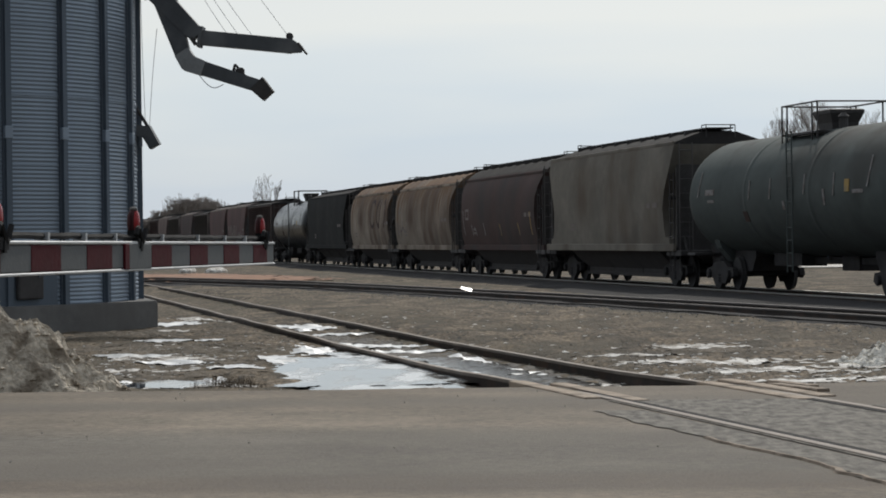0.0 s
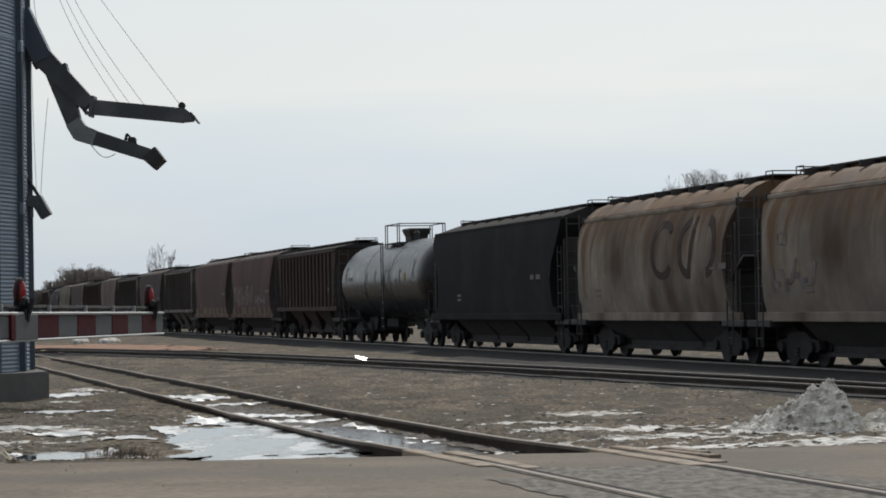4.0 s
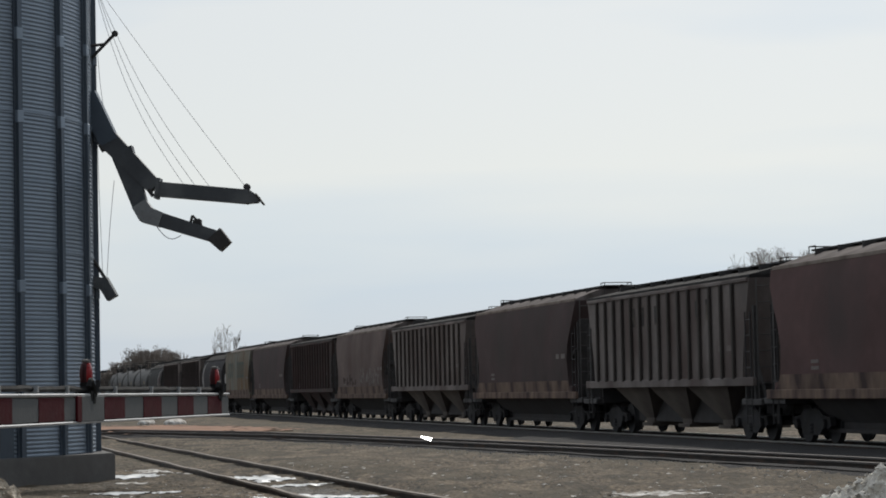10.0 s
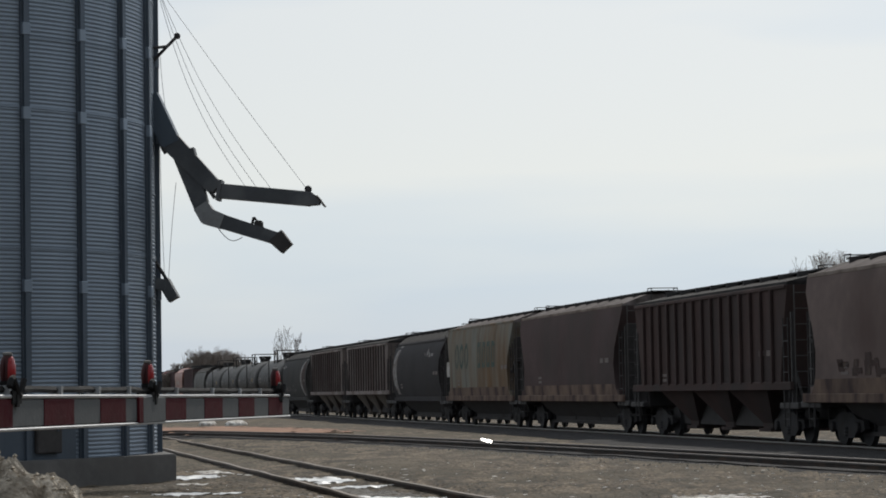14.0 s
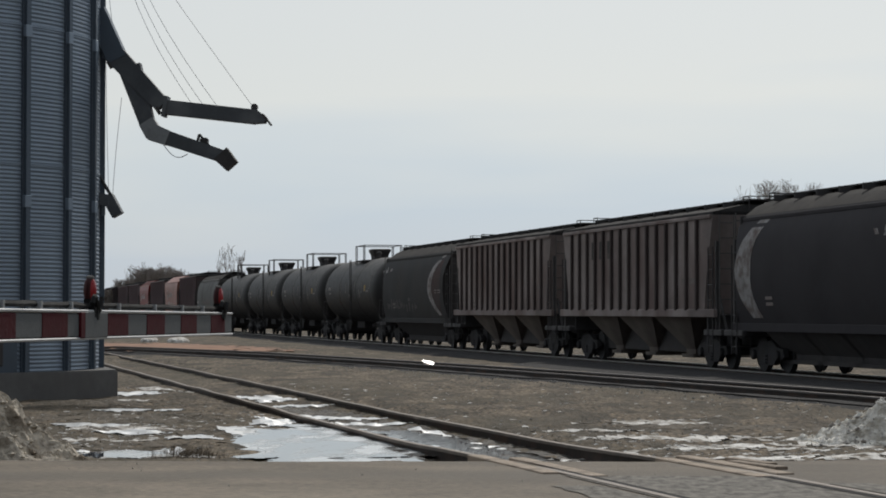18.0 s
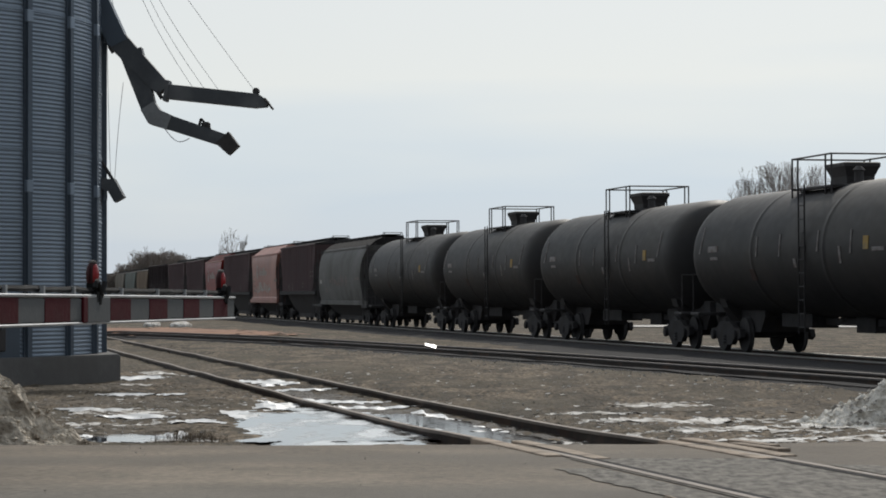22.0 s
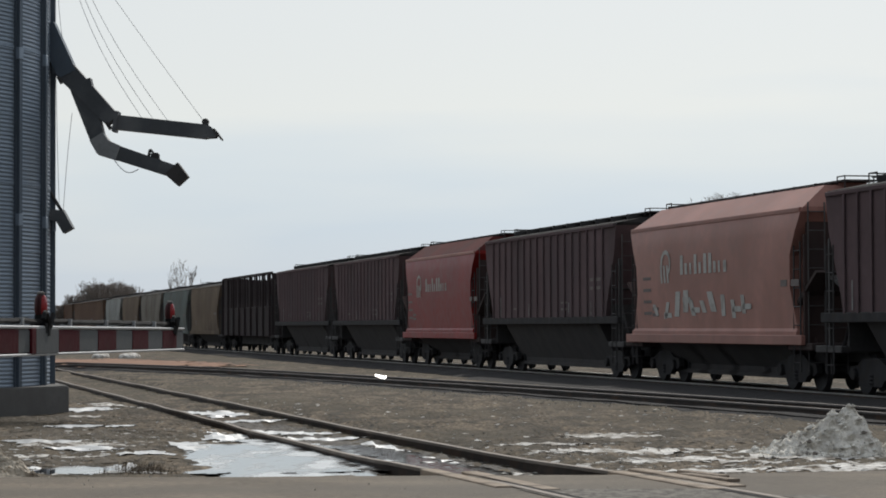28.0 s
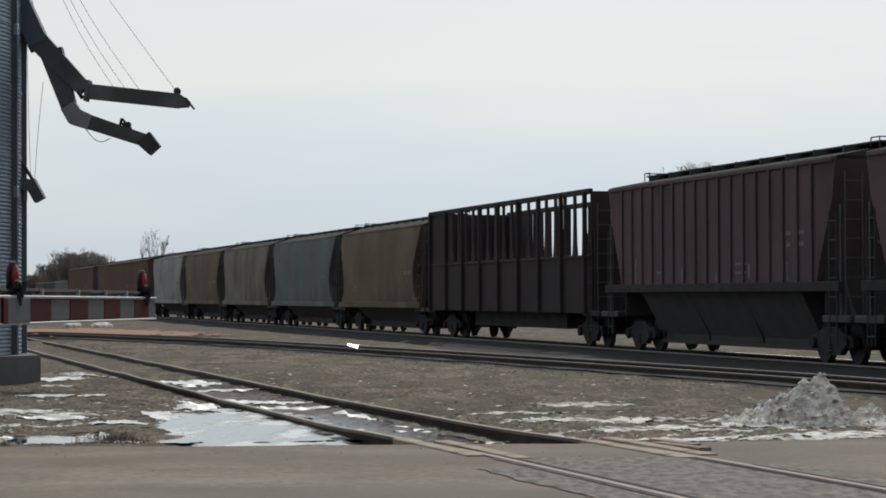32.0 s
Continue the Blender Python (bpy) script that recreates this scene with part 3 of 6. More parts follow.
# ---- tracks ----
def loop_track(y):
    """Centre line of the loop track between siding and main line, bending away to the elevator."""
    u = y - 40.0
    return 6.3 - 0.36 * u - 0.0017 * u * u - 0.000012 * u ** 3 if y > 10 else 6.3 + 10.8 - 1.53 + 0.324 - 0.26 * (y - 10)


def rail_mesh(path, z_top, head_only):
    """A rail along a list of (x, y): foot and web, or its polished head."""
    prof = [(-0.036, -0.034), (0.036, -0.034), (0.036, -0.004), (0.028, 0), (-0.028, 0), (-0.036, -0.004)] if head_only else \
        [(-0.07, -0.17), (0.07, -0.17), (0.07, -0.155), (0.012, -0.135), (0.012, -0.0345), (-0.012, -0.0345), (-0.012, -0.135), (-0.07, -0.155)]
    bm = bmesh.new()
    prev = None
    for i, (x, y) in enumerate(path):
        a, b = path[max(i - 1, 0)], path[min(i + 1, len(path) - 1)]
        d = Vector((b[0] - a[0], b[1] - a[1], 0)).normalized()
        side = Vector((d.y, -d.x, 0))
        z = z_top(x, y) if callable(z_top) else z_top
        ring = [bm.verts.new(Vector((x, y, z + h)) + side * s) for s, h in prof]
        if prev:
            for k in range(len(ring)):
                bm.faces.new((prev[k], prev[(k + 1) % len(ring)], ring[(k + 1) % len(ring)], ring[k]))
        else:
            bm.faces.new(ring[::-1])
        prev = ring
    bm.faces.new(prev)
    return bm


def build_track(name, centre, ys, z_top, label, head="rail_head", wander=0.0):
    t = empty(name)
    tagged(t, label, "railway track", kind="structure")
    pts = [Vector((centre(y), y, 0)) for y in ys]
    for s in (-1, 1):
        path = []
        for i, p in enumerate(pts):
            d = (pts[min(i + 1, len(pts) - 1)] - pts[max(i - 1, 0)]).normalized()
            q = p + Vector((d.y, -d.x, 0)) * (0.7535 * s + wander * noise.noise((p.y * 0.33, s * 5.0, 0)) * min(1, max(0, p.y - 20) / 4))
            path.append((q.x, q.y))
        r = part("rail", rail_mesh(path, z_top, False), M["rail"], t)
        part("rail_head", rail_mesh(path, z_top, True), M[head], r, "worn rail head")
    return t


def siding_z(x, y):
    """Rail heads flush in the road, then sinking with the mud."""
    z = 0.004 if y < 19 else 0.004 - 0.018 * (y - 19) if y < 24.5 else max(-0.095 - 0.005 * (y - 24.5), -0.125)
    return z + (0.02 * noise.noise((x * 0.3, y * 0.3, 4)) * min(1, (y - 22) / 4) if y > 22 else 0)


build_track("siding_track", siding_x, list(np.arange(-10, 19, 1.0)) + list(np.arange(19, 92, 0.5)), siding_z, "rusty kinked siding rails sunk in mud and meltwater", "rail_rust", 0.04)
build_track("loop_track", loop_track, list(np.arange(-20, 92, 2.0)), lambda x, y: lie(x, y) + 0.16, "dark loop track rails on low ballast", "rail_dull")
build_track("main_track", lambda y: TRACK_X + TRACK_DX * y, list(np.arange(-120, 900, 20.0)), TRACK_Z, "main line rails under the passing train")



def near_reach(y):
    """How far the dark stone, which also stands for the train's shadow band, spreads from the main line towards the
    loop track.
    """
    gap = ((TRACK_X + TRACK_DX * y) - loop_track(y)) * 0.9724 - 0.6
    return float(np.interp(y, (30, 56, 76, 90), (max(gap, 3.0), max(gap, 3.0), 3.2, 3.0)))


def ballast_bed(name, centre, ys, width, top, foot, label, reach=None):
    bm = bmesh.new()
    prev = None
    for y in ys:
        d = Vector((centre(y + 1) - centre(y), 1, 0)).normalized()
        side = Vector((d.y, -d.x, 0))
        c = Vector((centre(y), y, 0))
        ring = []
        near = reach(y) if reach else width
        for s, top_here in ((-near - foot, 0), (-near, 1), (-near * 0.5, 1), (-1.35, 1), (-1.0, 1), (0, 1), (width * 0.5, 1), (width, 1), (width + foot, 0)):
            p = c + side * (s + 0.12 * noise.noise((s, y * 0.8, 2)))
            z = (top(p.x, p.y) if top_here else lie(p.x, p.y) - 0.06) + 0.03 * noise.noise((p.x * 1.3, p.y * 1.3, 5))
            ring.append(bm.verts.new((p.x, p.y, z)))
        if prev:
            for a in range(len(ring) - 1):
                bm.faces.new((prev[a], prev[a + 1], ring[a + 1], ring[a]))
        prev = ring
    return tagged(part(name, bm, M["ballast"], None), label, "ballast", kind="structure")


ballast_bed("main_ballast", lambda y: TRACK_X + TRACK_DX * y, list(np.arange(-100, 100, 4.0)) + list(np.arange(100, 700, 8.0)), 2.6,
            lambda x, y: TRACK_Z - 0.035 if (TRACK_X + TRACK_DX * y) - x > 1.25 else max(TRACK_Z - 0.16, lie(x, y) + 0.035), 0.8, "dark crushed-stone ballast along the main line, widened to stand for the train's shadow", near_reach)
ballast_bed("loop_ballast", loop_track, list(np.arange(-20, 92, 1.0)), 1.25, lambda x, y: lie(x, y) + 0.05, 0.5, "dark thin ballast along the loop track")


def build_crossing():
    """Timbers along the siding rails where they meet the road, and the rough asphalt between them."""
    c = empty("crossing_surface")
    tagged(c, "weathered timber planks and rough old asphalt round the siding rails", "level crossing", kind="structure")
    d = Vector((-0.279, 1, 0)).normalized()
    ang = math.atan2(d.y, d.x)
    for lo, hi, end in ((-1.28, -0.90, 17.6), (-0.85, 0.85, 18.7), (0.90, 1.25, 18.0)):
        bm = bmesh.new()
        prev = None
        for y in np.arange(-4, end, 0.09):
            x = siding_x(y)
            wob = lambda v: v + (0.09 * noise.noise((y * 0.8, v, 0)) + 0.07 * noise.noise((y * 3.5, v, 2)) if abs(v) > 1 else 0)
            ring = [bm.verts.new((x + wob(lo), y, -0.005)), bm.verts.new((x + wob(hi), y, -0.005))]
            if prev:
                bm.faces.new((prev[0], prev[1], ring[1], ring[0]))
            prev = ring
        part("asphalt_strip", bm, M["patch"], c, "rough grey-brown old asphalt")
    # flat dark strips on the asphalt stand for the shaded flangeway grooves
    for lo, hi in ((-0.713, -0.635), (0.635, 0.713)):
        bm = bmesh.new()
        ring = [[bm.verts.new((siding_x(y) + v * 1.038, y, 0.0 - 0.001)) for v in (lo, hi)] for y in (-4, 8, 13, 16, 19, 20.6)]
        for a, b in zip(ring, ring[1:]):
            bm.faces.new((a[0], a[1], b[1], b[0]))
        part("flangeway", bm, M["ballast"], c, "dark strip for the shaded flangeway groove")
    plank = mesh_of(bevel_box((-1.2, -0.075, -0.1), (1.2, 0.075, 0.008), 0.008))
    for off in (-0.895, -0.62, 0.62, 0.895):
        for i in range(1):
            y = 19.75 + (off > 0.8) * 0.35 + (off < -0.8) * 0.35
            p = Vector((siding_x(y) + off * 1.038, y, -0.006 + 0.004 * (i % 2)))
            part("plank", plank, M["plank"], c, at=pose(*p, 0, 0, math.degrees(ang)))
    # loose and broken timbers outside the far rail
    for off, y, turn, tip, size in ((1.06, 20.0, 3.0, 0.5, 0.42), (1.16, 20.45, 8.0, -0.5, 0.3)):
        m = pose(siding_x(y) + off * 1.038, y, 0.004, 0, tip, math.degrees(ang) + turn) @ Matrix.Diagonal((size, 0.75, 1.0, 1))
        part("plank", plank, M["plank"], c, "split loose timber", at=m)
    # crumbled lip of the old asphalt, standing a finger proud of the road; its lit edge is in the pale colour
    bm = bmesh.new()
    prev = None
    for y in np.arange(6, 15.2, 0.06):
        x = siding_x(y) - 1.3 + 0.09 * noise.noise((y * 0.8, -1.28, 0)) + 0.05 * noise.noise((y * 4.0, 3, 1))
        w_, h_ = 0.012 + 0.03 * abs(noise.noise((y * 5, 1, 4))), 0.004
        ring = [bm.verts.new(v) for v in ((x - w_, y, -0.014), (x - w_ * 0.4, y, h_), (x + w_, y, h_ * 0.7), (x + w_ * 2.5, y, -0.006))]
        if prev:
            for k in range(3):
                bm.faces.new((prev[k], prev[k + 1], ring[k + 1], ring[k]))
        prev = ring
    part("broken_lip", bm, M["plank"], c, "crumbled edge of the old asphalt, coloured pale as if lit")


build_crossing()


# ---- grain bin ----
BIN = Vector((-11.78, 40.42, 0))
BIN_R, BIN_H, PAD_TOP = 4.64, 11.5, 0.30


def build_bin():
    b = empty("grain_bin", pose(BIN.x, BIN.y, PAD_TOP))
    tagged(b, "tall round corrugated galvanized grain bin with vertical stiffeners", "grain bin")
    seg, pitch, per = 108, 0.0676, 5
    nz = int(BIN_H / pitch) * per
    v = np.empty((nz + 1, seg + 1, 3))
    for j in range(nz + 1):
        z = j * pitch / per
        r = BIN_R + 0.0075 * math.sin(2 * math.pi * j / per)
        a = np.linspace(0, 2 * math.pi, seg + 1)
        v[j, :, 0], v[j, :, 1], v[j, :, 2] = r * np.cos(a), r * np.sin(a), z
    part("wall", grid_mesh(v.reshape(-1, 3), seg + 1, nz + 1), M["galv"], b, "horizontally corrugated galvanized wall sheets")
    part("roof", revolve([(BIN_R + 0.1, BIN_H - 0.05), (BIN_R + 0.1, BIN_H), (0.5, BIN_H + 2.4), (0.01, BIN_H + 2.5)], n=48), M["galv"], b)
    bm = bmesh.new()
    box(bm, (0, -0.085, 0), (0.03, 0.085, BIN_H))
    box(bm, (0.03, -0.05, 0), (0.085, 0.05, BIN_H))
    stiff = mesh_of(bm)
    splice = mesh_of(bevel_box((0.02, -0.075, -0.1), (0.094, 0.075, 0.1), 0.01))
    bolt = mesh_of(revolve([(0.014, 0), (0.014, 0.012), (0.006, 0.018)], "x", 6))
    for k in range(26):
        a = -4.6 + 360 / 26 * k
        m = pose(0, 0, 0, 0, 0, a) @ pose(BIN_R, 0, 0)
        s = part("stiffener", stiff, M["galv_dark"], b, at=m)
        for z in (2.75, 5.5, 6.85, 9.6):
            part("splice_plate", splice, M["galv"], s, "lighter bolted splice plate", at=pose(0, 0, z))
    # seams between the rings of sheets
    for z in np.arange(1.12, BIN_H, 1.12):
        part("sheet_seam", revolve([(BIN_R + 0.006, z - 0.02), (BIN_R + 0.012, z - 0.015), (BIN_R + 0.012, z + 0.015), (BIN_R + 0.006, z + 0.02)], n=96), M["galv"], b)
    # smooth plated bay with a dark access door, low on the wall
    bm = bmesh.new()
    prev = None
    for i in range(13):
        q = radians(-34.5 - 30 * i / 12)
        ring = [bm.verts.new((r * math.cos(q), r * math.sin(q), z)) for r, z in ((BIN_R + 0.005, 0.0), (BIN_R + 0.035, 0.0), (BIN_R + 0.035, 0.92), (BIN_R + 0.005, 0.92))]
        if prev:
            for n in range(4):
                bm.faces.new((prev[n], prev[(n + 1) % 4], ring[(n + 1) % 4], ring[n]))
        prev = ring
    part("door_panel", bm, M["galv_dark"], b, "smooth dark steel panel")
    m = pose(0, 0, 0, 0, 0, -41.8) @ pose(BIN_R, 0, 0)
    d = part("access_door", bevel_box((0.02, -0.24, 0.1), (0.13, 0.24, 0.8), 0.02), M["steel_dark"], b, "dark steel access door", at=m)
    part("door_handle", box(bmesh.new(), (0.13, 0.12, 0.45), (0.16, 0.15, 0.58)), M["galv_dark"], d)
    # a pad of eight sides
    pad = empty("bin_foundation", pose(BIN.x, BIN.y, 0))
    tagged(pad, "eight-sided grey concrete foundation pad under the grain bin", "foundation", kind="structure")
    first = radians(-8)
    rc = 5.2
    poly = [(rc * math.cos(first + k * math.pi / 4), rc * math.sin(first + k * math.pi / 4)) for k in range(8)]
    bm = extrude(poly, -0.4, PAD_TOP, "z")
    bmesh.ops.bevel(bm, geom=[e for e in bm.edges if abs(e.verts[0].co.z - e.verts[1].co.z) < 0.01 and e.verts[0].co.z > 0], offset=0.025, segments=2, affect="EDGES")
    part("slab", bm, M["concrete"], pad)
    # rusty pipe down the side of the bin
    p = empty("down_pipe", pose(-7.24, 41.3, PAD_TOP))
    tagged(p, "thin rusty vertical pipe clamped to the bin wall", "pipe")
    part("pipe", tube(bmesh.new(), (0, 0, 0), (0, 0, 9.5), 0.028), M["rusty"], p)
    for z in np.arange(0.8, 9.5, 1.35):
        part("clamp", box(bmesh.new(), (-0.16, -0.02, z), (0.03, 0.02, z + 0.05)), M["galv_dark"], p)


build_bin()


def duct(bm, a, b, w0, w1=None, deep=0.3):
    """A square chute from a to b in the plane of the spouts, of width w0 at a and w1 at b."""
    a, b = Vector(a), Vector(b)
    w1 = w1 or w0
    d = (b - a).normalized()
    u = Vector((-d.z, 0, d.x))
    v = []
    for p, w in ((a, w0), (b, w1)):
        for s, q in ((-1, -1), (1, -1), (1, 1), (-1, 1)):
            v.append(bm.verts.new(p + u * s * w / 2 + Vector((0, q * deep / 2, 0))))
    for f in ((0, 1, 2, 3), (7, 6, 5, 4), (0, 4, 5, 1), (1, 5, 6, 2), (2, 6, 7, 3), (3, 7, 4, 0)):
        bm.faces.new([v[i] for i in f])
    return bm


SPOUT_Y = 41.0


def build_spouts():
    at = pose(0, SPOUT_Y, 0)
    s = empty("loading_spout", at)
    tagged(s, "forked dark steel grain loading spout hung from the bin", "grain spout")
    part("inlet_hopper", duct(bmesh.new(), (-7.26, 0, 6.5), (-6.86, 0, 5.66), 0.36, 0.33, deep=0.330), M["galv_dark"], s, "grey inlet pipe")
    part("upper_chute", duct(bmesh.new(), (-6.95, 0, 5.78), (-6.08, 0, 4.86), 0.36, 0.27, deep=0.300), M["spout"], s)
    part("collar", duct(bmesh.new(), (-6.06, 0, 4.845), (-6.0, 0, 4.835), 0.36, 0.36, 0.36), M["spout"], s)
    part("long_arm", duct(bmesh.new(), (-6.02, 0, 4.83), (-4.45, 0, 4.655), 0.25, 0.245, deep=0.270), M["spout"], s)
    part("arm_tip", duct(bmesh.new(), (-4.47, 0, 4.66), (-4.27, 0, 4.60), 0.255, 0.10, deep=0.255), M["spout"], s)
    part("tip_flap", duct(bmesh.new(), (-4.33, 0, 4.70), (-4.19, 0, 4.52), 0.04, 0.03, 0.28), M["steel_dark"], s)
    part("pulley", revolve([(0.04, -0.05), (0.062, -0.04), (0.062, 0.04), (0.04, 0.05)], "y", 14), M["steel_dark"], s, at=pose(-4.48, 0, 4.83))
    part("lower_chute", duct(bmesh.new(), (-6.66, 0, 5.54), (-6.33, 0, 4.50), 0.40, 0.25, deep=0.262), M["spout"], s)
    part("elbow", duct(duct(bmesh.new(), (-6.36, 0, 4.58), (-6.22, 0, 4.36), 0.27, 0.30, 0.31), (-6.27, 0, 4.40), (-5.98, 0, 4.29), 0.30, 0.26, 0.30), M["spout_light"], s, "bright grey bent elbow")
    part("short_arm", duct(bmesh.new(), (-6.02, 0, 4.305), (-5.02, 0, 3.97), 0.25, 0.22, deep=0.240), M["spout"], s)
    part("end_box", duct(bmesh.new(), (-5.06, 0, 4.02), (-4.86, 0, 3.80), 0.30, 0.24, 0.34), M["steel_dark"], s)
    part("motor", bevel_box((-5.43, -0.08, 4.16), (-5.28, 0.08, 4.30), 0.03), M["steel_dark"], s)
    part("motor_stay", tube(tube(bmesh.new(), (-5.5, 0, 4.13), (-5.44, 0, 4.36), 0.025), (-5.44, 0, 4.36), (-5.2, 0, 4.08), 0.02), M["steel_dark"], s)
    for a, b in (((-6.1, -0.14, 4.7), (-6.18, -0.14, 4.82)), ((-6.95, -0.14, 5.5), (-7.02, -0.14, 5.62))):
        part("lug", tube(bmesh.new(), a, b, 0.035), M["steel_dark"], s)
    # sagging loop of rope below the short arm
    bm = sweep([(-6.05 + 0.42 * i / 8, -0.1, 4.17 - 0.13 * math.sin(math.pi * i / 8) - 0.02 * i) for i in range(9)], 0.008)
    part("rope", bm, M["wire"], s)

    c = empty("side_spout", at)
    tagged(c, "small dark angled outlet spout on the bin wall", "grain spout")
    part("stub", duct(bmesh.new(), (-7.3, 0, 3.26), (-6.98, 0, 3.2), 0.2, 0.2), M["spout"], c)
    part("nozzle", duct(bmesh.new(), (-7.03, 0, 3.27), (-6.85, 0, 2.95), 0.2, 0.19, 0.27), M["spout"], c)
    part("strut", tube(bmesh.new(), (-7.25, 0, 3.74), (-6.97, 0, 3.28), 0.03), M["steel_dark"], c)

    k = empty("cable_bracket", at)
    tagged(k, "small dark steel bracket holding the spout cables", "bracket")
    part("bar", tube(bmesh.new(), (-7.35, 0, 7.36), (-6.93, 0, 7.40), 0.026), M["steel_dark"], k)
    part("brace", tube(bmesh.new(), (-7.35, 0, 6.98), (-6.76, 0, 7.57), 0.03), M["steel_dark"], k)
    part("sheave", revolve([(0.03, -0.03), (0.055, -0.02), (0.055, 0.02), (0.03, 0.03)], "y", 12), M["steel_dark"], k, at=pose(-6.75, 0, 7.58))
    for a, b, sag in (((-7.06, 0, 8.42), (-4.5, 0, 4.83), 0.02), ((-7.08, 0, 8.42), (-5.05, 0, 4.74), 0.17), ((-7.1, 0, 8.42), (-5.5, 0, 4.78), 0.23),
                      ((-7.08, 0, 8.42), (-5.3, 0, 4.76), 0.21), ((-7.06, 0, 7.3), (-6.86, 0, 5.72), 0.05), ((-7.1, 0, 7.3), (-7.02, 0, 3.3), 0.02), ((-6.8, 0, 5.0), (-6.95, 0, 3.3), 0.02)):
        a, b = Vector(a), Vector(b)
        bm = sweep([a.lerp(b, i / 12) - Vector((sag, 0, sag)) * math.sin(math.pi * i / 12) * 0.7 for i in range(13)], 0.005, 5)
        tagged(part("hoist_cable", bm, M["wire"], None, at=at), "thin steel hoist cable running down to the spouts", "cable", group="spout cables")


build_spouts()


# ---- crossing gate ----
def build_gate():
    ax, ay = -1.497, 12.425
    d = Vector((0.0654, 1, 0)).normalized()
    turn = math.degrees(math.atan2(d.y, d.x))
    # local x runs along the arm towards the tip, 0 at the tip
    m = pose(ax, ay, 1.215, 0, 0.2, turn)
    g = empty("crossing_gate", m)
    tagged(g, "lowered crossing gate arm with red and white stripes darkened for shade, and red lamps", "crossing gate")
    L = 8.9
    part("arm_core", bevel_box((-L, -0.02, -0.048), (0, 0.02, 0.048), 0.006), M["arm_metal"], g)
    white = mesh_of(bevel_box((-0.181, -0.024, -0.0445), (0.181, 0.024, 0.0445), 0.003))
    red = mesh_of(bevel_box((-0.186, -0.0265, -0.046), (0.186, 0.0265, 0.046), 0.003))
    tip_white = mesh_of(bevel_box((-0.1, -0.024, -0.0445), (0.1, 0.024, 0.0445), 0.003))
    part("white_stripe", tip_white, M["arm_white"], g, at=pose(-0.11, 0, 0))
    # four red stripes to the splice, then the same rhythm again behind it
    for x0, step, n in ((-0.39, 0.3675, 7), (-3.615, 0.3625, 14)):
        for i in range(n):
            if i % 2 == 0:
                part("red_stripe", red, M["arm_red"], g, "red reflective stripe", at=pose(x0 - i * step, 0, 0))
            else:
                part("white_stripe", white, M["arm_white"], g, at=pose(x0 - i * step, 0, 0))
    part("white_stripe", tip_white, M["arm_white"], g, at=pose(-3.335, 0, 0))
    part("sleeve", bevel_box((-3.18, -0.032, -0.052), (-2.805, 0.032, 0.052), 0.004), M["arm_white"], g, "shade-darkened white splice sleeve")
    part("sleeve_band", bevel_box((-3.255, -0.034, -0.052), (-3.185, 0.034, 0.052), 0.004), M["arm_red"], g)
    part("top_edge", bevel_box((-L, -0.03, 0.048), (0, 0.03, 0.06), 0.003), M["arm_metal"], g, "pale metal top edge")
    part("bottom_edge", bevel_box((-L, -0.03, -0.058), (0, 0.03, -0.048), 0.003), M["arm_metal"], g, "pale metal bottom edge")
    # cable conduit on stand-off clips along the top
    part("conduit", sweep([(-L + (L - 0.3) * i / 90, 0.004 * math.sin(i * 1.7), 0.078 + 0.007 * noise.noise((i * 0.45, 0, 2))) for i in range(91)], 0.013), M["black"], g, "wavy black lamp cable")
    clip = bmesh.new()
    box(clip, (-0.012, -0.024, 0.058), (0.012, 0.024, 0.09))
    clip = mesh_of(clip)
    for x in (-0.75, -1.25, -1.85, -2.55, -3.35, -3.8, -4.3, -4.9, -5.5, -6.3, -7.1, -7.9):
        part("clip", clip, M["arm_metal"], g, at=pose(x, 0, 0))
    # lamps: a black housing between two tall red lenses that face the road both ways, under a pale cap
    body = mesh_of(revolve([(0.008, -0.060), (0.015, -0.054), (0.019, -0.02), (0.019, 0.02), (0.016, 0.046), (0.008, 0.052)], "z", 16), True)
    lens = mesh_of(revolve([(0.027, 0), (0.0265, 0.008), (0.021, 0.014), (0.011, 0.018), (0.003, 0.019)], "y", 18), True)
    cap_ = mesh_of(revolve([(0.014, 0.046), (0.018, 0.049), (0.016, 0.056), (0.006, 0.059)], "z", 14))
    foot = mesh_of(box(box(box(bmesh.new(), (-0.05, -0.032, 0.03), (0.05, 0.032, 0.072)), (-0.022, -0.02, 0.07), (0.022, 0.02, 0.105)), (-0.014, -0.036, 0.02), (0.014, -0.028, 0.06)))
    loop_ = mesh_of(sweep([(0.16 * q / 8 - 0.08, -0.03, 0.085 + 0.03 * math.sin(q * 0.9)) for q in range(9)], 0.011))
    for x in (-0.26, -2.98, -4.85):
        lamp = part("gate_lamp", body, M["housing_shaded_lens"], g, "red gate lamp", at=pose(x, 0, 0.142) @ Matrix.Scale(0.95, 4))
        # one lens gets the darker red: its shade is put in the colour
        for y_, turn_ in ((-0.008, 180), (0.008, 0)):
            part("lens", lens, M["lens"] if y_ < 0 else M["housing_shaded_lens"], lamp, at=pose(0, y_, -0.004, 0, 0, turn_) @ Matrix.Diagonal((1, 1, 1.85, 1)))
        part("cap", cap_, M["concrete"], lamp, "dull pale cap")
        part("lamp_foot", foot, M["black"], g, at=pose(x, 0, 0))
        part("lamp_cable", loop_, M["black"], g, at=pose(x, 0, 0))
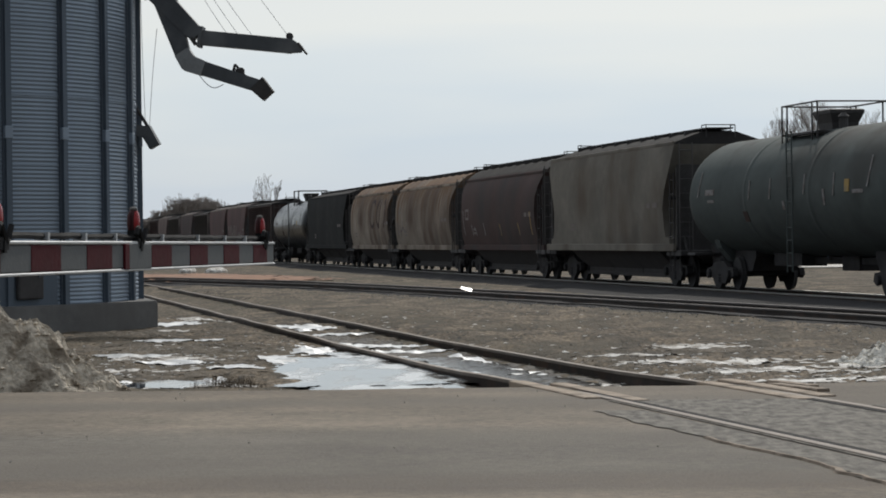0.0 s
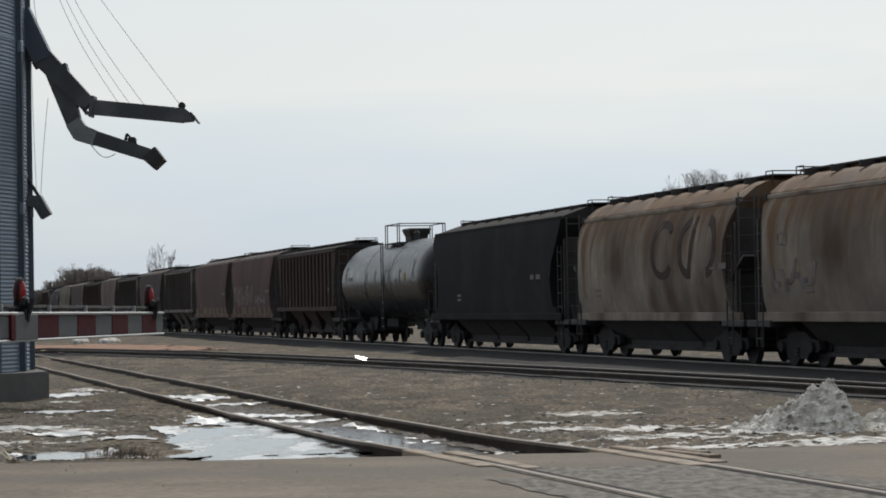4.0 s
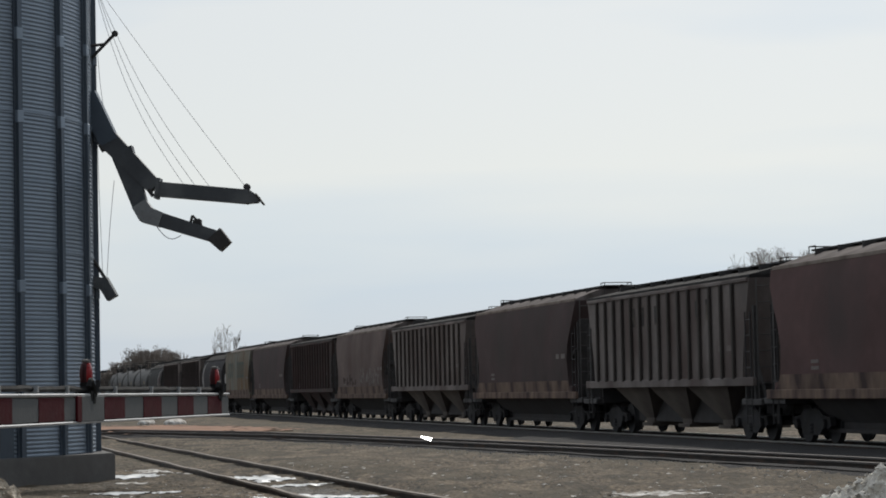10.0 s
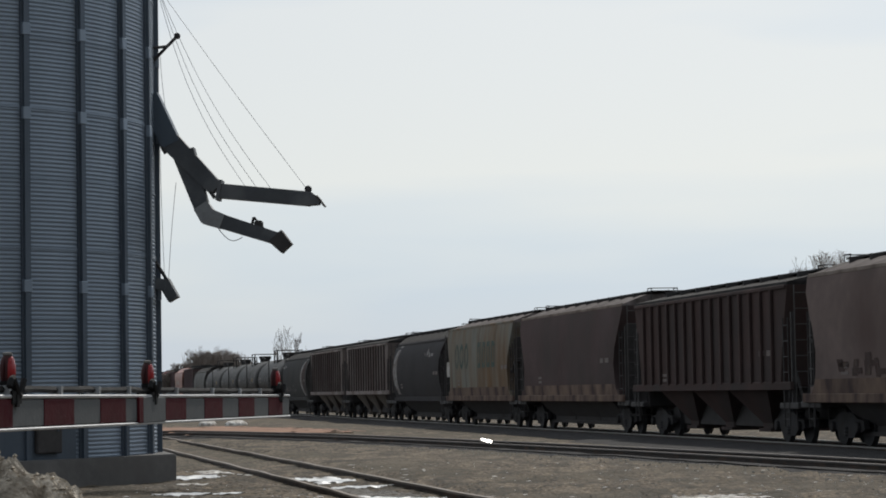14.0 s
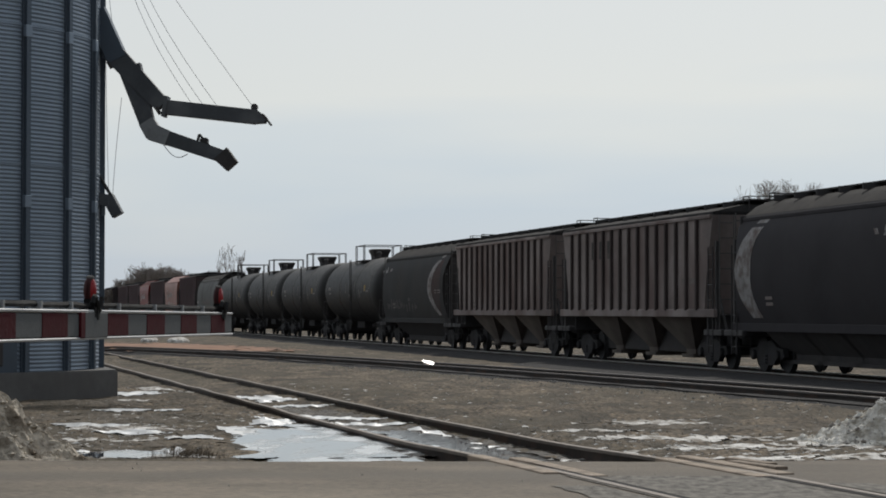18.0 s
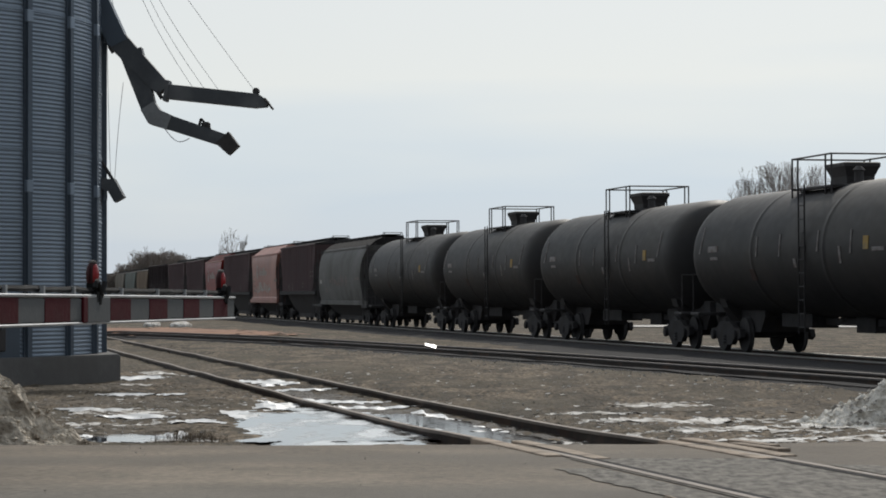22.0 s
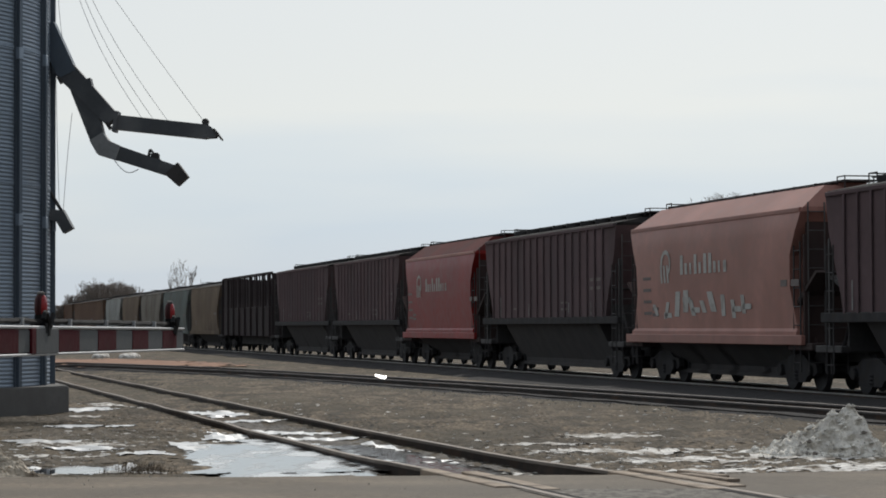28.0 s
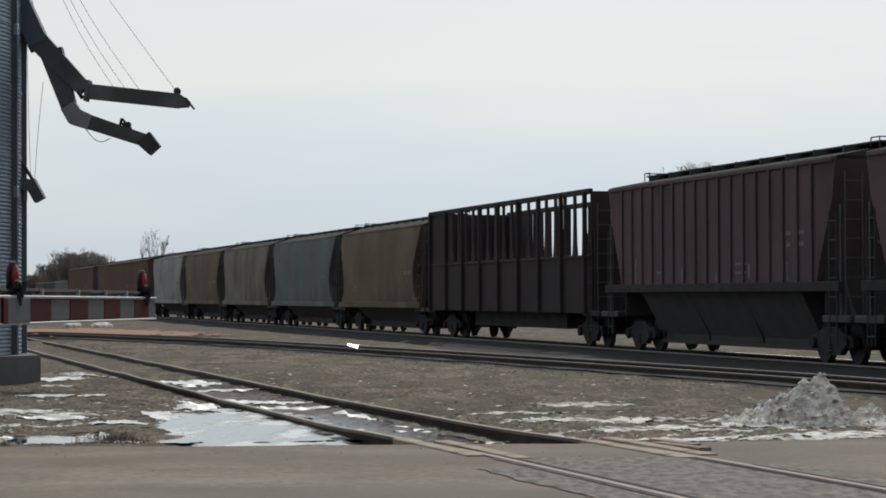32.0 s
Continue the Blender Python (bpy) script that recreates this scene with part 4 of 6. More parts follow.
    # the mast stands beyond the arm's butt
    part("pole", tube(bmesh.new(), (-8.95, 0.32, -1.3), (-8.95, 0.32, 2.0), 0.06, n=16), M["arm_metal"], g, "grey steel mast")
    part("drive_housing", bevel_box((-9.25, 0.03, -0.32), (-8.65, 0.62, 0.3), 0.03), M["arm_metal"], g)
    part("mast_foundation", bevel_box((-9.35, -0.1, -1.4), (-8.55, 0.75, -1.1), 0.03), M["concrete"], g)


build_gate()


# ---- heaps, meltwater, snow ----
def heap(name, cx, cy, rx_, ry_, h, mat, label, seed, peaks, crag=0.2, lump="lump"):
    """A rough heap: soft humps with clods, sitting on the ground."""
    n = 110
    v = np.empty((n, n, 3))
    for j in range(n):
        for i in range(n):
            u, w = (i / (n - 1) * 2 - 1) * 1.25, (j / (n - 1) * 2 - 1) * 1.25
            x, y = cx + u * rx_, cy + w * ry_
            z = 0.0
            for px, py, pr, ph in peaks:
                z = max(z, ph * max(0, 1 - math.hypot(u - px, w - py) / pr) ** 1.05)
            k = min(1, z * 4)
            z = z * h + k * h * (0.22 * noise.noise((x * 2.2, y * 2.2, seed)) + 0.16 * noise.noise((x * 5, y * 5, seed)) + crag * abs(noise.noise((x * 11, y * 11, seed))))
            v[j, i] = x, y, lie(x, y) - 0.1 + z * 1.0 + (0.06 if z > 0.02 else 0)
    me = grid_mesh(v.reshape(-1, 3), n, n)
    me.shade_flat()
    ob = tagged(part(name, me, mat, None), label, "heap")
    # frozen lumps lying all over it
    rng = random.Random(seed)
    verts, faces = [], []
    for k in range(2600):
        i, j = rng.randrange(2, n - 2), rng.randrange(2, n - 2)
        p = v[j, i]
        if p[2] < lie(p[0], p[1]) + 0.02:
            continue
        r = 0.009 + 0.034 * rng.random() ** 3
        o = len(verts)
        for dx, dy, dz in ((1, 0, 0.1), (0.4, 0.9, -0.1), (-0.8, 0.6, 0.1), (-0.7, -0.7, -0.1), (0.5, -0.9, 0.1), (0.1, 0, 0.85), (0, 0, -0.6)):
            verts.append((p[0] + dx * r * rng.uniform(0.7, 1.4), p[1] + dy * r * rng.uniform(0.7, 1.4), p[2] + dz * r * rng.uniform(0.7, 1.3)))
        faces += [(o + a, o + (a + 1) % 5, o + 5) for a in range(5)] + [(o + (a + 1) % 5, o + a, o + 6) for a in range(5)]
    lm = bpy.data.meshes.new("mesh")
    lm.from_pydata(verts, [], faces)
    tagged(part("frozen_crust", lm, M[lump], ob), kind="stuff")
    return ob


heap("snow_mound", 3.98, 26.1, 1.12, 1.2, 0.57, M["heap"], "grey heap of grit-caked ploughed snow beside the road", 3, [(0.2, 0, 0.44, 1.02), (0.06, 0.03, 0.52, 0.88), (-0.12, 0.05, 0.6, 0.62), (-0.35, 0.1, 0.55, 0.36), (0.75, 0.2, 0.45, 0.3)])
heap("dirt_bank", -5.35, 21.8, 2.1, 1.1, 1.15, M["bank"], "dirty bank of ploughed snow and mud at the road edge", 9, [(-0.12, 0, 0.88, 0.93), (-0.7, 0, 0.9, 0.9), (0.5, -0.25, 0.4, 0.16)], 0.14, "bank")


def blob(name, cx, cy, rx_, ry_, seed, z, mat, label, category, turn=0.0, ragged=0.35):
    bm = bmesh.new()
    n = 64
    c = bm.verts.new((0, 0, 0))
    ring = []
    for i in range(n):
        a = 2 * math.pi * i / n
        r = 1 + ragged * noise.noise((math.cos(a) * 1.3, math.sin(a) * 1.3, seed)) + ragged * 0.7 * noise.noise((math.cos(a) * 4, math.sin(a) * 4, seed + 5))
        ring.append(bm.verts.new((math.cos(a) * r * rx_, math.sin(a) * r * ry_, 0)))
    for i in range(n):
        bm.faces.new((c, ring[i], ring[(i + 1) % n]))
    return tagged(part(name, bm, mat, None, at=pose(cx, cy, z, 0, 0, turn)), label, category, kind="structure")


def puddle(cx, cy, a, b, turn, dz, seed, mat="water", label="still meltwater puddle mirroring the pale sky"):
    """Flat meltwater with a ragged shore."""
    c, d = math.cos(radians(turn)), math.sin(radians(turn))
    nx, ny = int(2.6 * a / 0.035), int(2.6 * b / 0.09)
    bm = bmesh.new()
    grid = {}
    z = lie(cx, cy) + dz

    def vert(i, j):
        if (i, j) not in grid:
            u, w = (i / nx - 0.5) * 2.6 * a, (j / ny - 0.5) * 2.6 * b
            grid[i, j] = bm.verts.new((cx + u * c - w * d, cy + u * d + w * c, z))
        return grid[i, j]

    for i in range(nx):
        for j in range(ny):
            u, w = (i / nx - 0.5) * 2.6, (j / ny - 0.5) * 2.6
            if u * u + w * w + 0.7 * noise.noise((u * 1.6 * a + seed, w * 1.6 * b, seed)) + 0.45 * noise.noise((u * 6 * a, w * 4 * b, seed)) < 0.85:
                bm.faces.new((vert(i, j), vert(i + 1, j), vert(i + 1, j + 1), vert(i, j + 1)))
    tagged(part("puddle", bm, M[mat], None), label, "puddle", kind="structure")


for i, (cx, cy, a, b, turn, dz) in enumerate(((-2.3, 26.3, 1.3, 5.0, 13, 0.025), (-3.95, 24.1, 0.8, 1.1, 0, 0.03))):
    puddle(cx, cy, a, b, turn, dz, i * 7.3)
for i, (cx, cy, a, b, turn, dz) in enumerate(((-0.3, 25.2, 0.46, 2.8, 14.5, 0.018), (-1.05, 28.2, 0.4, 2.2, 14.5, 0.016))):
    puddle(cx, cy, a, b, turn, dz, 14 + i * 7.3, "clear_water", "dark clear meltwater standing between the rails")


def snow_patch(cx, cy, a, b, turn, seed, cell=0.07, name="snow_patch", mat="snow", label="crumbling patch of dirty melting snow", category="snow", rag=1.0, lift=0.006):
    """Crumbling snow that follows the ground, broken into scraps at its edges."""
    c, d = math.cos(radians(turn)), math.sin(radians(turn))
    nx, ny = max(6, int(2.6 * a / cell)), max(6, int(2.6 * b / cell))
    bm = bmesh.new()
    grid = {}

    def vert(i, j):
        if (i, j) not in grid:
            u, w = (i / nx - 0.5) * 2.6 * a, (j / ny - 0.5) * 2.6 * b
            x, y = cx + u * c - w * d, cy + u * d + w * c
            grid[i, j] = bm.verts.new((x, y, lie(x, y) + rough(x, y) + lift + 0.008 * noise.noise((x * 7, y * 7, seed))))
        return grid[i, j]

    for i in range(nx):
        for j in range(ny):
            u, w = (i / nx - 0.5) * 2.6, (j / ny - 0.5) * 2.6
            if u * u + w * w + 0.9 * rag * noise.noise((u * 2.2 * a + seed, w * 2.2 * b, seed)) + 0.7 * rag * noise.noise((u * 9 * a, w * 6 * b, seed)) < 0.5:
                bm.faces.new((vert(i, j), vert(i + 1, j), vert(i + 1, j + 1), vert(i, j + 1)))
    return tagged(part(name, bm, M[mat], None), label, category, kind="structure")


for i, (cx, cy, a, b, turn) in enumerate(((2.3, 23.35, 1.3, 0.22, 18), (4.4, 24.45, 1.4, 0.32, 28), (2.3, 24.8, 1.1, 0.5, 0), (3.5, 25.6, 1.0, 0.5, 0), (0.9, 24.2, 0.6, 0.6, 12), (-4.4, 23.7, 1.0, 0.3, -4), (-3.4, 23.5, 0.8, 0.22, 0), (1.6, 26.8, 0.8, 0.6, 0),
                                          (0.35, 24.0, 0.12, 1.4, 14.5), (-4.7, 28.6, 0.8, 0.8, 0), (-6.5, 43.6, 0.7, 0.8, 0), (-6.1, 37.5, 0.5, 0.4, 0), (-4.5, 26.0, 0.6, 0.5, 0), (-5.0, 29.0, 0.7, 0.5, 0),
                                          (3.3, 23.75, 1.2, 0.2, 20), (4.9, 24.8, 1.2, 0.35, 28), (5.7, 25.4, 1.0, 0.4, 28), (2.6, 23.3, 1.0, 0.4, 8), (3.6, 23.2, 1.1, 0.35, 14), (4.3, 24.1, 1.2, 0.4, 48), (4.9, 25.1, 0.9, 0.4, 40), (1.9, 27.0, 1.5, 0.3, 20), (1.7, 30.8, 0.9, 0.5, 35), (2.2, 26.6, 1.7, 0.3, 3), (1.9, 30.3, 1.1, 0.35, 5), (2.4, 25.4, 0.9, 0.25, 8),
                                          (-4.9, 23.6, 0.7, 0.3, 2), (0.9, 28.3, 0.8, 0.3, 4))):
    snow_patch(cx, cy, a, b, turn, 50 + i * 3.1)
for cx, cy, rx_ in ((-17.35, 113.0, 0.40), (-15.95, 112.8, 0.50)):
    bm = revolve([(1.0, -0.15), (0.97, 0.02), (0.8, 0.10), (0.5, 0.15), (0.2, 0.17), (0.02, 0.172)], "z", 28)
    for v in bm.verts:
        v.co.x *= rx_ * (1 + 0.18 * noise.noise((v.co.x * 2, v.co.y * 2, cx)))
        v.co.y *= 1.3
        v.co.z *= 1 + 0.3 * noise.noise((v.co.x * 3, v.co.y * 3, 4))
    tagged(part("snow_mound", mesh_of(bm, True), M["snow"], None, at=pose(cx, cy, lie(cx, cy) + 0.05)), "low rounded mound of old snow on the bare dirt", "snow")
snow_patch(-14.5, 92.0, 6.6, 15.0, 22, 4.4, 0.35, "dirt_patch", "red_dirt", "reddish bare dirt beyond the loop track", "dirt", 0.35, 0.06)

for i, (cx, cy, a, b, turn) in enumerate(((-4.7, 25.2, 1.7, 1.3, 0), (-5.3, 31.6, 1.6, 2.3, 8), (-4.4, 28.4, 1.3, 1.4, 0), (-6.2, 37.5, 1.2, 2.2, 5), (3.2, 29.5, 2.2, 0.9, 4), (5.4, 28.0, 2.0, 0.8, 0))):
    snow_patch(cx, cy, a, b, turn, 160 + i * 5.3, 0.06, "mud_patch", "mud_brown", "dark trodden mud with ragged edges", "mud", 0.8, 0.003)
# wet mud between and beside the siding rails
for y, a, b in ((24.6, 0.95, 4.4), (29.5, 0.9, 4.0), (34.5, 0.75, 4.0)):
    snow_patch(siding_x(y), y, a, b, 14.8, 90 + y, 0.06, "mud_strip", "mud", "dark wet mud round the sunken siding rails", "mud", 0.45, 0.004)
for i, (cx, cy, a, b, turn) in enumerate(((-5.5, 34.1, 0.95, 0.6, 0), (-6.5, 40.9, 0.65, 1.5, 5), (-3.9, 24.0, 0.85, 0.8, 0), (-5.3, 29.6, 0.7, 0.5, 0), (-4.5, 27.6, 0.6, 0.4, 0), (-4.4, 40.9, 0.7, 1.5, 14), (-3.55, 37.7, 0.75, 0.55, 0), (-2.45, 33.4, 0.85, 0.75, 0), (-1.95, 31.6, 0.8, 0.5, 0), (-3.1, 30.6, 0.35, 1.5, 10), (-3.35, 28.6, 0.3, 1.2, 10), (-3.2, 32.0, 0.45, 0.8, 5), (-3.6, 26.6, 0.4, 0.5, 0), (-0.98, 29.4, 0.16, 1.7, 14.5), (-1.1, 28.0, 0.7, 0.16, 0), (-0.3, 26.6, 0.13, 1.6, 14.5), (-0.75, 26.0, 0.6, 0.12, 4), (-1.35, 25.0, 0.14, 1.8, 14.5))):
    snow_patch(cx, cy, a, b, turn, 120 + i * 4.7, 0.05, "ice_sheet", "ice", "thin sheet of wet white ice on the mud", "ice", 0.55, 0.012)

# unidentified bright spot beside the loop track: an added bent sheet, tilted to throw the sun back
def build_glint_sheet():
    bm = bmesh.new()
    up = Vector((0.169, -0.213, 0.62)).normalized()
    u = up.cross(Vector((0, 1, 0))).normalized()
    w = up.cross(u)
    vs = []
    for j in range(5):
        for i in range(6):
            a, b = (i / 5 - 0.5) * 0.30, (j / 4 - 0.5) * 0.22
            p = u * a * (1 - 0.3 * abs(b)) + w * b + up * (0.012 * math.sin(i * 1.3) * math.cos(j * 1.1))
            vs.append(bm.verts.new(p))
    for j in range(4):
        for i in range(5):
            bm.faces.new((vs[j * 6 + i], vs[j * 6 + i + 1], vs[j * 6 + i + 7], vs[j * 6 + i + 6]))
    bmesh.ops.solidify(bm, geom=bm.faces[:], thickness=0.004)
    tagged(part("metal_scrap", bm, M["bright_tin"], None, at=pose(-2.2, 62.0, lie(-2.2, 62.0) + 0.17)), "added bent metal sheet for an unidentified bright spot beside the rail", "scrap")


build_glint_sheet()


def build_stones():
    rng = random.Random(5)
    bm = bmesh.new()
    verts, faces = [], []
    for k in range(990):
        if k >= 900:
            x, y = rng.uniform(-4, 6), rng.uniform(13.5, 20.4)
        elif k < 500:
            x, y = rng.uniform(-7, 7), 20.7 + 16 * rng.random() ** 1.6
        else:
            y = rng.uniform(30, 62)
            x = loop_track(y) - 1.3 - rng.random() ** 2 * 2.5
        r = rng.uniform(0.006, 0.02) * (0.5 if k >= 900 else 1.5 if k >= 500 else 1)
        z = -0.012 + r * 0.3 if k >= 900 else lie(x, y) + rough(x, y) + r * 0.3
        o = len(verts)
        for dx, dy, dz in ((1, 0, 0), (0, 1, 0), (-1, 0, 0), (0, -1, 0), (0, 0, 0.9), (0, 0, -0.6)):
            verts.append((x + dx * r * rng.uniform(0.7, 1.3), y + dy * r * rng.uniform(0.7, 1.3), z + dz * r))
        faces += [(o + a, o + b, o + c) for a, b, c in ((0, 1, 4), (1, 2, 4), (2, 3, 4), (3, 0, 4), (1, 0, 5), (2, 1, 5), (3, 2, 5), (0, 3, 5))]
    me = bpy.data.meshes.new("mesh")
    me.from_pydata(verts, [], faces)
    tagged(part("loose_stones", me, M["stone"], None), "loose grit stones and clods scattered on the mud", "stones", kind="stuff")


build_stones()


def build_crumbs():
    """Last crumbs of snow and pale clods lying about."""
    rng = random.Random(23)
    verts, faces = [], []
    for k in range(2400):
        x, y = (rng.gauss(3.0, 1.8), rng.gauss(25.0, 2.0)) if k % 3 == 0 else (rng.gauss(-4.6, 1.0), rng.gauss(27.0, 4.0)) if k % 3 == 1 else (rng.uniform(-5, 9), 22 + 25 * rng.random())
        if y < 21.3 or abs(x - siding_x(y)) < 1.0 or (-4 < x < -0.5 and y < 28):
            continue
        w, h = rng.uniform(0.01, 0.07) * (0.4 + rng.random()), rng.uniform(0.004, 0.014)
        z = lie(x, y) + rough(x, y)
        o = len(verts)
        d = rng.uniform(0.4, 1.0)
        for dx, dy, dz in ((1, 0, 0), (0.2, d, 0), (-1, 0.2, 0), (-0.3, -d, 0), (0.1, 0, 1)):
            verts.append((x + dx * w, y + dy * w, z - 0.004 + dz * (h + 0.004)))
        faces += [(o, o + 1, o + 4), (o + 1, o + 2, o + 4), (o + 2, o + 3, o + 4), (o + 3, o, o + 4)]
    me = bpy.data.meshes.new("mesh")
    me.from_pydata(verts, [], faces)
    tagged(part("snow_crumbs", me, M["snow"], None), "last crumbs of snow and pale clods on the mud", "snow", kind="stuff")


build_crumbs()


def build_grass():
    rng = random.Random(11)
    verts, faces = [], []
    for k in range(800):
        if k < 1500:
            cx, cy, spread = (-3.2, 23.5, 0.16) if k < 420 else (rng.uniform(-6, 6), 21 + 8 * rng.random(), 0.25)
        else:
            cx, cy, spread = rng.uniform(-8, 8), 24 + 30 * rng.random(), 0.4
        x, y = cx + rng.gauss(0, spread), cy + rng.gauss(0, spread)
        if (abs(x - siding_x(y)) < 0.9 and y < 40) or (k >= 420 and -4.2 < x < 0 and y < 30):
            continue
        z = lie(x, y) + rough(x, y)
        h = rng.uniform(0.02, 0.045) * (2.8 if k < 420 else 0.7)
        a = rng.uniform(0, 6.28)
        o = len(verts)
        w = 0.003 if k < 420 else 0.010
        lean = rng.uniform(-1.6, 1.6) * h
        verts += [(x - w * math.cos(a), y - w * math.sin(a), z), (x + w * math.cos(a), y + w * math.sin(a), z), (x + lean * math.sin(a), y + lean * math.cos(a), z + h)]
        faces.append((o, o + 1, o + 2))
    me = bpy.data.meshes.new("mesh")
    me.from_pydata(verts, [], faces)
    tagged(part("dead_grass", me, M["dry_grass"], None), "sparse dead grass and weed stalks in the mud", "grass", kind="stuff")


build_grass()


# ---- trees and distance ----
def twig_mesh(stems, rng, spread, depth, kids, r_min):
    """Branches as thin three-sided bars: stems of (foot, direction, length, radius), each forking into finer ones."""
    verts, faces = [], []

    def bar(p, q, r0, r1):
        d = (q - p).normalized()
        u = d.orthogonal().normalized()
        w = d.cross(u)
        o = len(verts)
        for c_, r in ((p, r0), (q, r1)):
            for k in range(3):
                a = 2.0944 * k
                v = c_ + (u * math.cos(a) + w * math.sin(a)) * r
                verts.append((v.x, v.y, v.z))
        faces.extend(((o, o + 1, o + 4, o + 3), (o + 1, o + 2, o + 5, o + 4), (o + 2, o, o + 3, o + 5)))

    def grow(a, d, length, r, level):
        p, pts = a, [a]
        for k in range(3 if level > 1 else 2):
            d = (d + Vector((rng.gauss(0, 0.13), rng.gauss(0, 0.13), rng.gauss(0.06, 0.06)))).normalized()
            q = p + d * (length / (3 if level > 1 else 2))
            bar(p, q, max(r_min, r * (1 - 0.2 * k)), max(r_min, r * (0.8 - 0.2 * k)))
            p = q
            pts.append(q)
        if level == 0:
            return
        for k in range(kids):
            t = rng.uniform(0.3, 1.0) * (len(pts) - 1)
            base = pts[int(t)].lerp(pts[min(int(t) + 1, len(pts) - 1)], t % 1)
            way = (d + Vector((rng.gauss(0, spread), rng.gauss(0, spread), rng.uniform(-0.15, 0.45)))).normalized()
            grow(base, way, length * rng.uniform(0.4, 0.66), r * 0.55, level - 1)

    for foot_, way, length, r in stems:
        grow(Vector(foot_), Vector(way).normalized(), length, r, depth)
    top = sorted(v[2] for v in verts)[int(len(verts) * 0.94)]
    reach = sorted(math.hypot(v[0], v[1]) for v in verts)[int(len(verts) * 0.97)]
    return verts, faces, top, reach


def build_tree(x, y, z, h, seed, spread, name="bare_tree", label="leafless bare-branched tree far beyond the tracks", stems=7, depth=4, kids=4, wide=1.0, lean=0.5, low=0.3, r_min=0.012, trunk=0.012, limb=0.34):
    rng = random.Random(seed)
    t = empty(name, pose(x, y, z))
    tagged(t, label, "tree" if "tree" in name else "shrub", group="far trees")
    part("trunk", tube(bmesh.new(), (0, 0, -0.3), (0, 0, h * max(low, 0.1)), h * trunk, h * trunk * 0.75, 7), M["bark"], t)
    rows_ = []
    for k in range(stems):
        a = 6.283 * (k + rng.random()) / stems
        out = lean * rng.uniform(0.35, 1.0)
        rows_.append(((0, 0, h * low * rng.uniform(0.6, 1.0)), (math.cos(a) * out, math.sin(a) * out, 1), h * limb * rng.uniform(0.75, 1.1), h * trunk * 0.5))
    verts, faces, top, reach = twig_mesh(rows_, rng, spread, depth, kids, r_min)
    k = wide / 2 / reach
    me = bpy.data.meshes.new("mesh")
    shaped = []
    for a, b, c_ in verts:
        far = math.hypot(a, b)
        q = k * (1.0 if far < reach else (reach + 0.3 * (far - reach)) / far)
        shaped.append((a * q, b * q, (c_ if c_ < top else top + 0.3 * (c_ - top)) * h / top))
    me.from_pydata(shaped, [], faces)
    part("crown", me, M["twig"], t, "fine grey-brown bare twigs")
    return t


build_tree(-31.0, 260, -0.5, 8.6, 5, 0.42, stems=9, depth=4, kids=3, lean=0.62, low=0.24, r_min=0.0175, wide=4.8, limb=0.6)
for i, (x, y, h, w) in enumerate(((14.5, 149, 8.9, 3.2), (16.4, 151, 9.8, 4.2), (18.5, 154, 10.0, 4.2), (20.7, 157, 9.7, 3.6))):
    build_tree(x, y, -0.5, h, 20 + i, 0.45, stems=9, depth=4, kids=4, lean=0.5, low=0.34, r_min=0.0068, wide=w, trunk=0.009, limb=0.45)
for i in range(9):
    build_tree(-50.2 + i * 1.2, 296 + (i * 37 % 11), -0.5, (4.3, 5.6, 6.5, 7.0, 6.9, 7.2, 6.7, 5.9, 4.9)[i], 40 + i, 0.6, "bare_shrub", "dense leafless shrub on the far horizon", stems=22, depth=3, kids=5, lean=0.95, low=0.05, r_min=0.025, trunk=0.008, wide=3.9, limb=0.5)
c = empty("conifer_tree", pose(-41.0, 300, -0.5))
tagged(c, "small dark conifer on the far horizon", "tree", group="far trees")
part("trunk", tube(bmesh.new(), (0, 0, -0.3), (0, 0, 3.8), 0.12, 0.03), M["bark"], c)
rng = random.Random(3)
bm = bmesh.new()
for k in range(240):
    z = 0.6 + 3.6 * rng.random() ** 0.9
    r = (4.3 - z) * 0.32 * rng.uniform(0.4, 1.1)
    a = rng.uniform(0, 6.28)
    p = Vector((math.cos(a) * r, math.sin(a) * r, z))
    q = p + Vector((math.cos(a) * 0.3, math.sin(a) * 0.3, -0.2))
    w = Vector((-math.sin(a), math.cos(a), 0)) * 0.14
    bm.faces.new([bm.verts.new(v) for v in (p - w * 0.4 + Vector((0, 0, 0.15)), p + w, q, p - w)])
part("crown", bm, M["needles"], c)


def build_shed(x, y, w, d, h, label):
    s = empty("far_shed", pose(x, y, -0.44))
    tagged(s, label, "shed", group="far sheds")
    part("wall", box(bmesh.new(), (-w / 2, -d / 2, 0), (w / 2, d / 2, h)), M["siding_white"], s)
    part("roof", extrude([(-d / 2 - 0.2, h), (d / 2 + 0.2, h), (0, h + d * 0.18)], -w / 2 - 0.2, w / 2 + 0.2, "x"), M["galv"], s)
    part("door", box(bmesh.new(), (-0.8, -d / 2 - 0.05, 0), (0.8, -d / 2, min(2.2, h - 0.2))), M["galv_dark"], s)


build_shed(19.5, 170, 5, 4, 1.0, "low white roadside box beyond the tracks")
# far snowy verge behind the main line
blob("snow_verge", 17.5, 128.0, 16.0, 5.0, 77.0, -0.42, M["snow"], "strip of old snow along a far field edge", "snow", -4, 0.3)


# ---- the train ----
HALF = 1.55                       # half a car's width
CACHE = {}


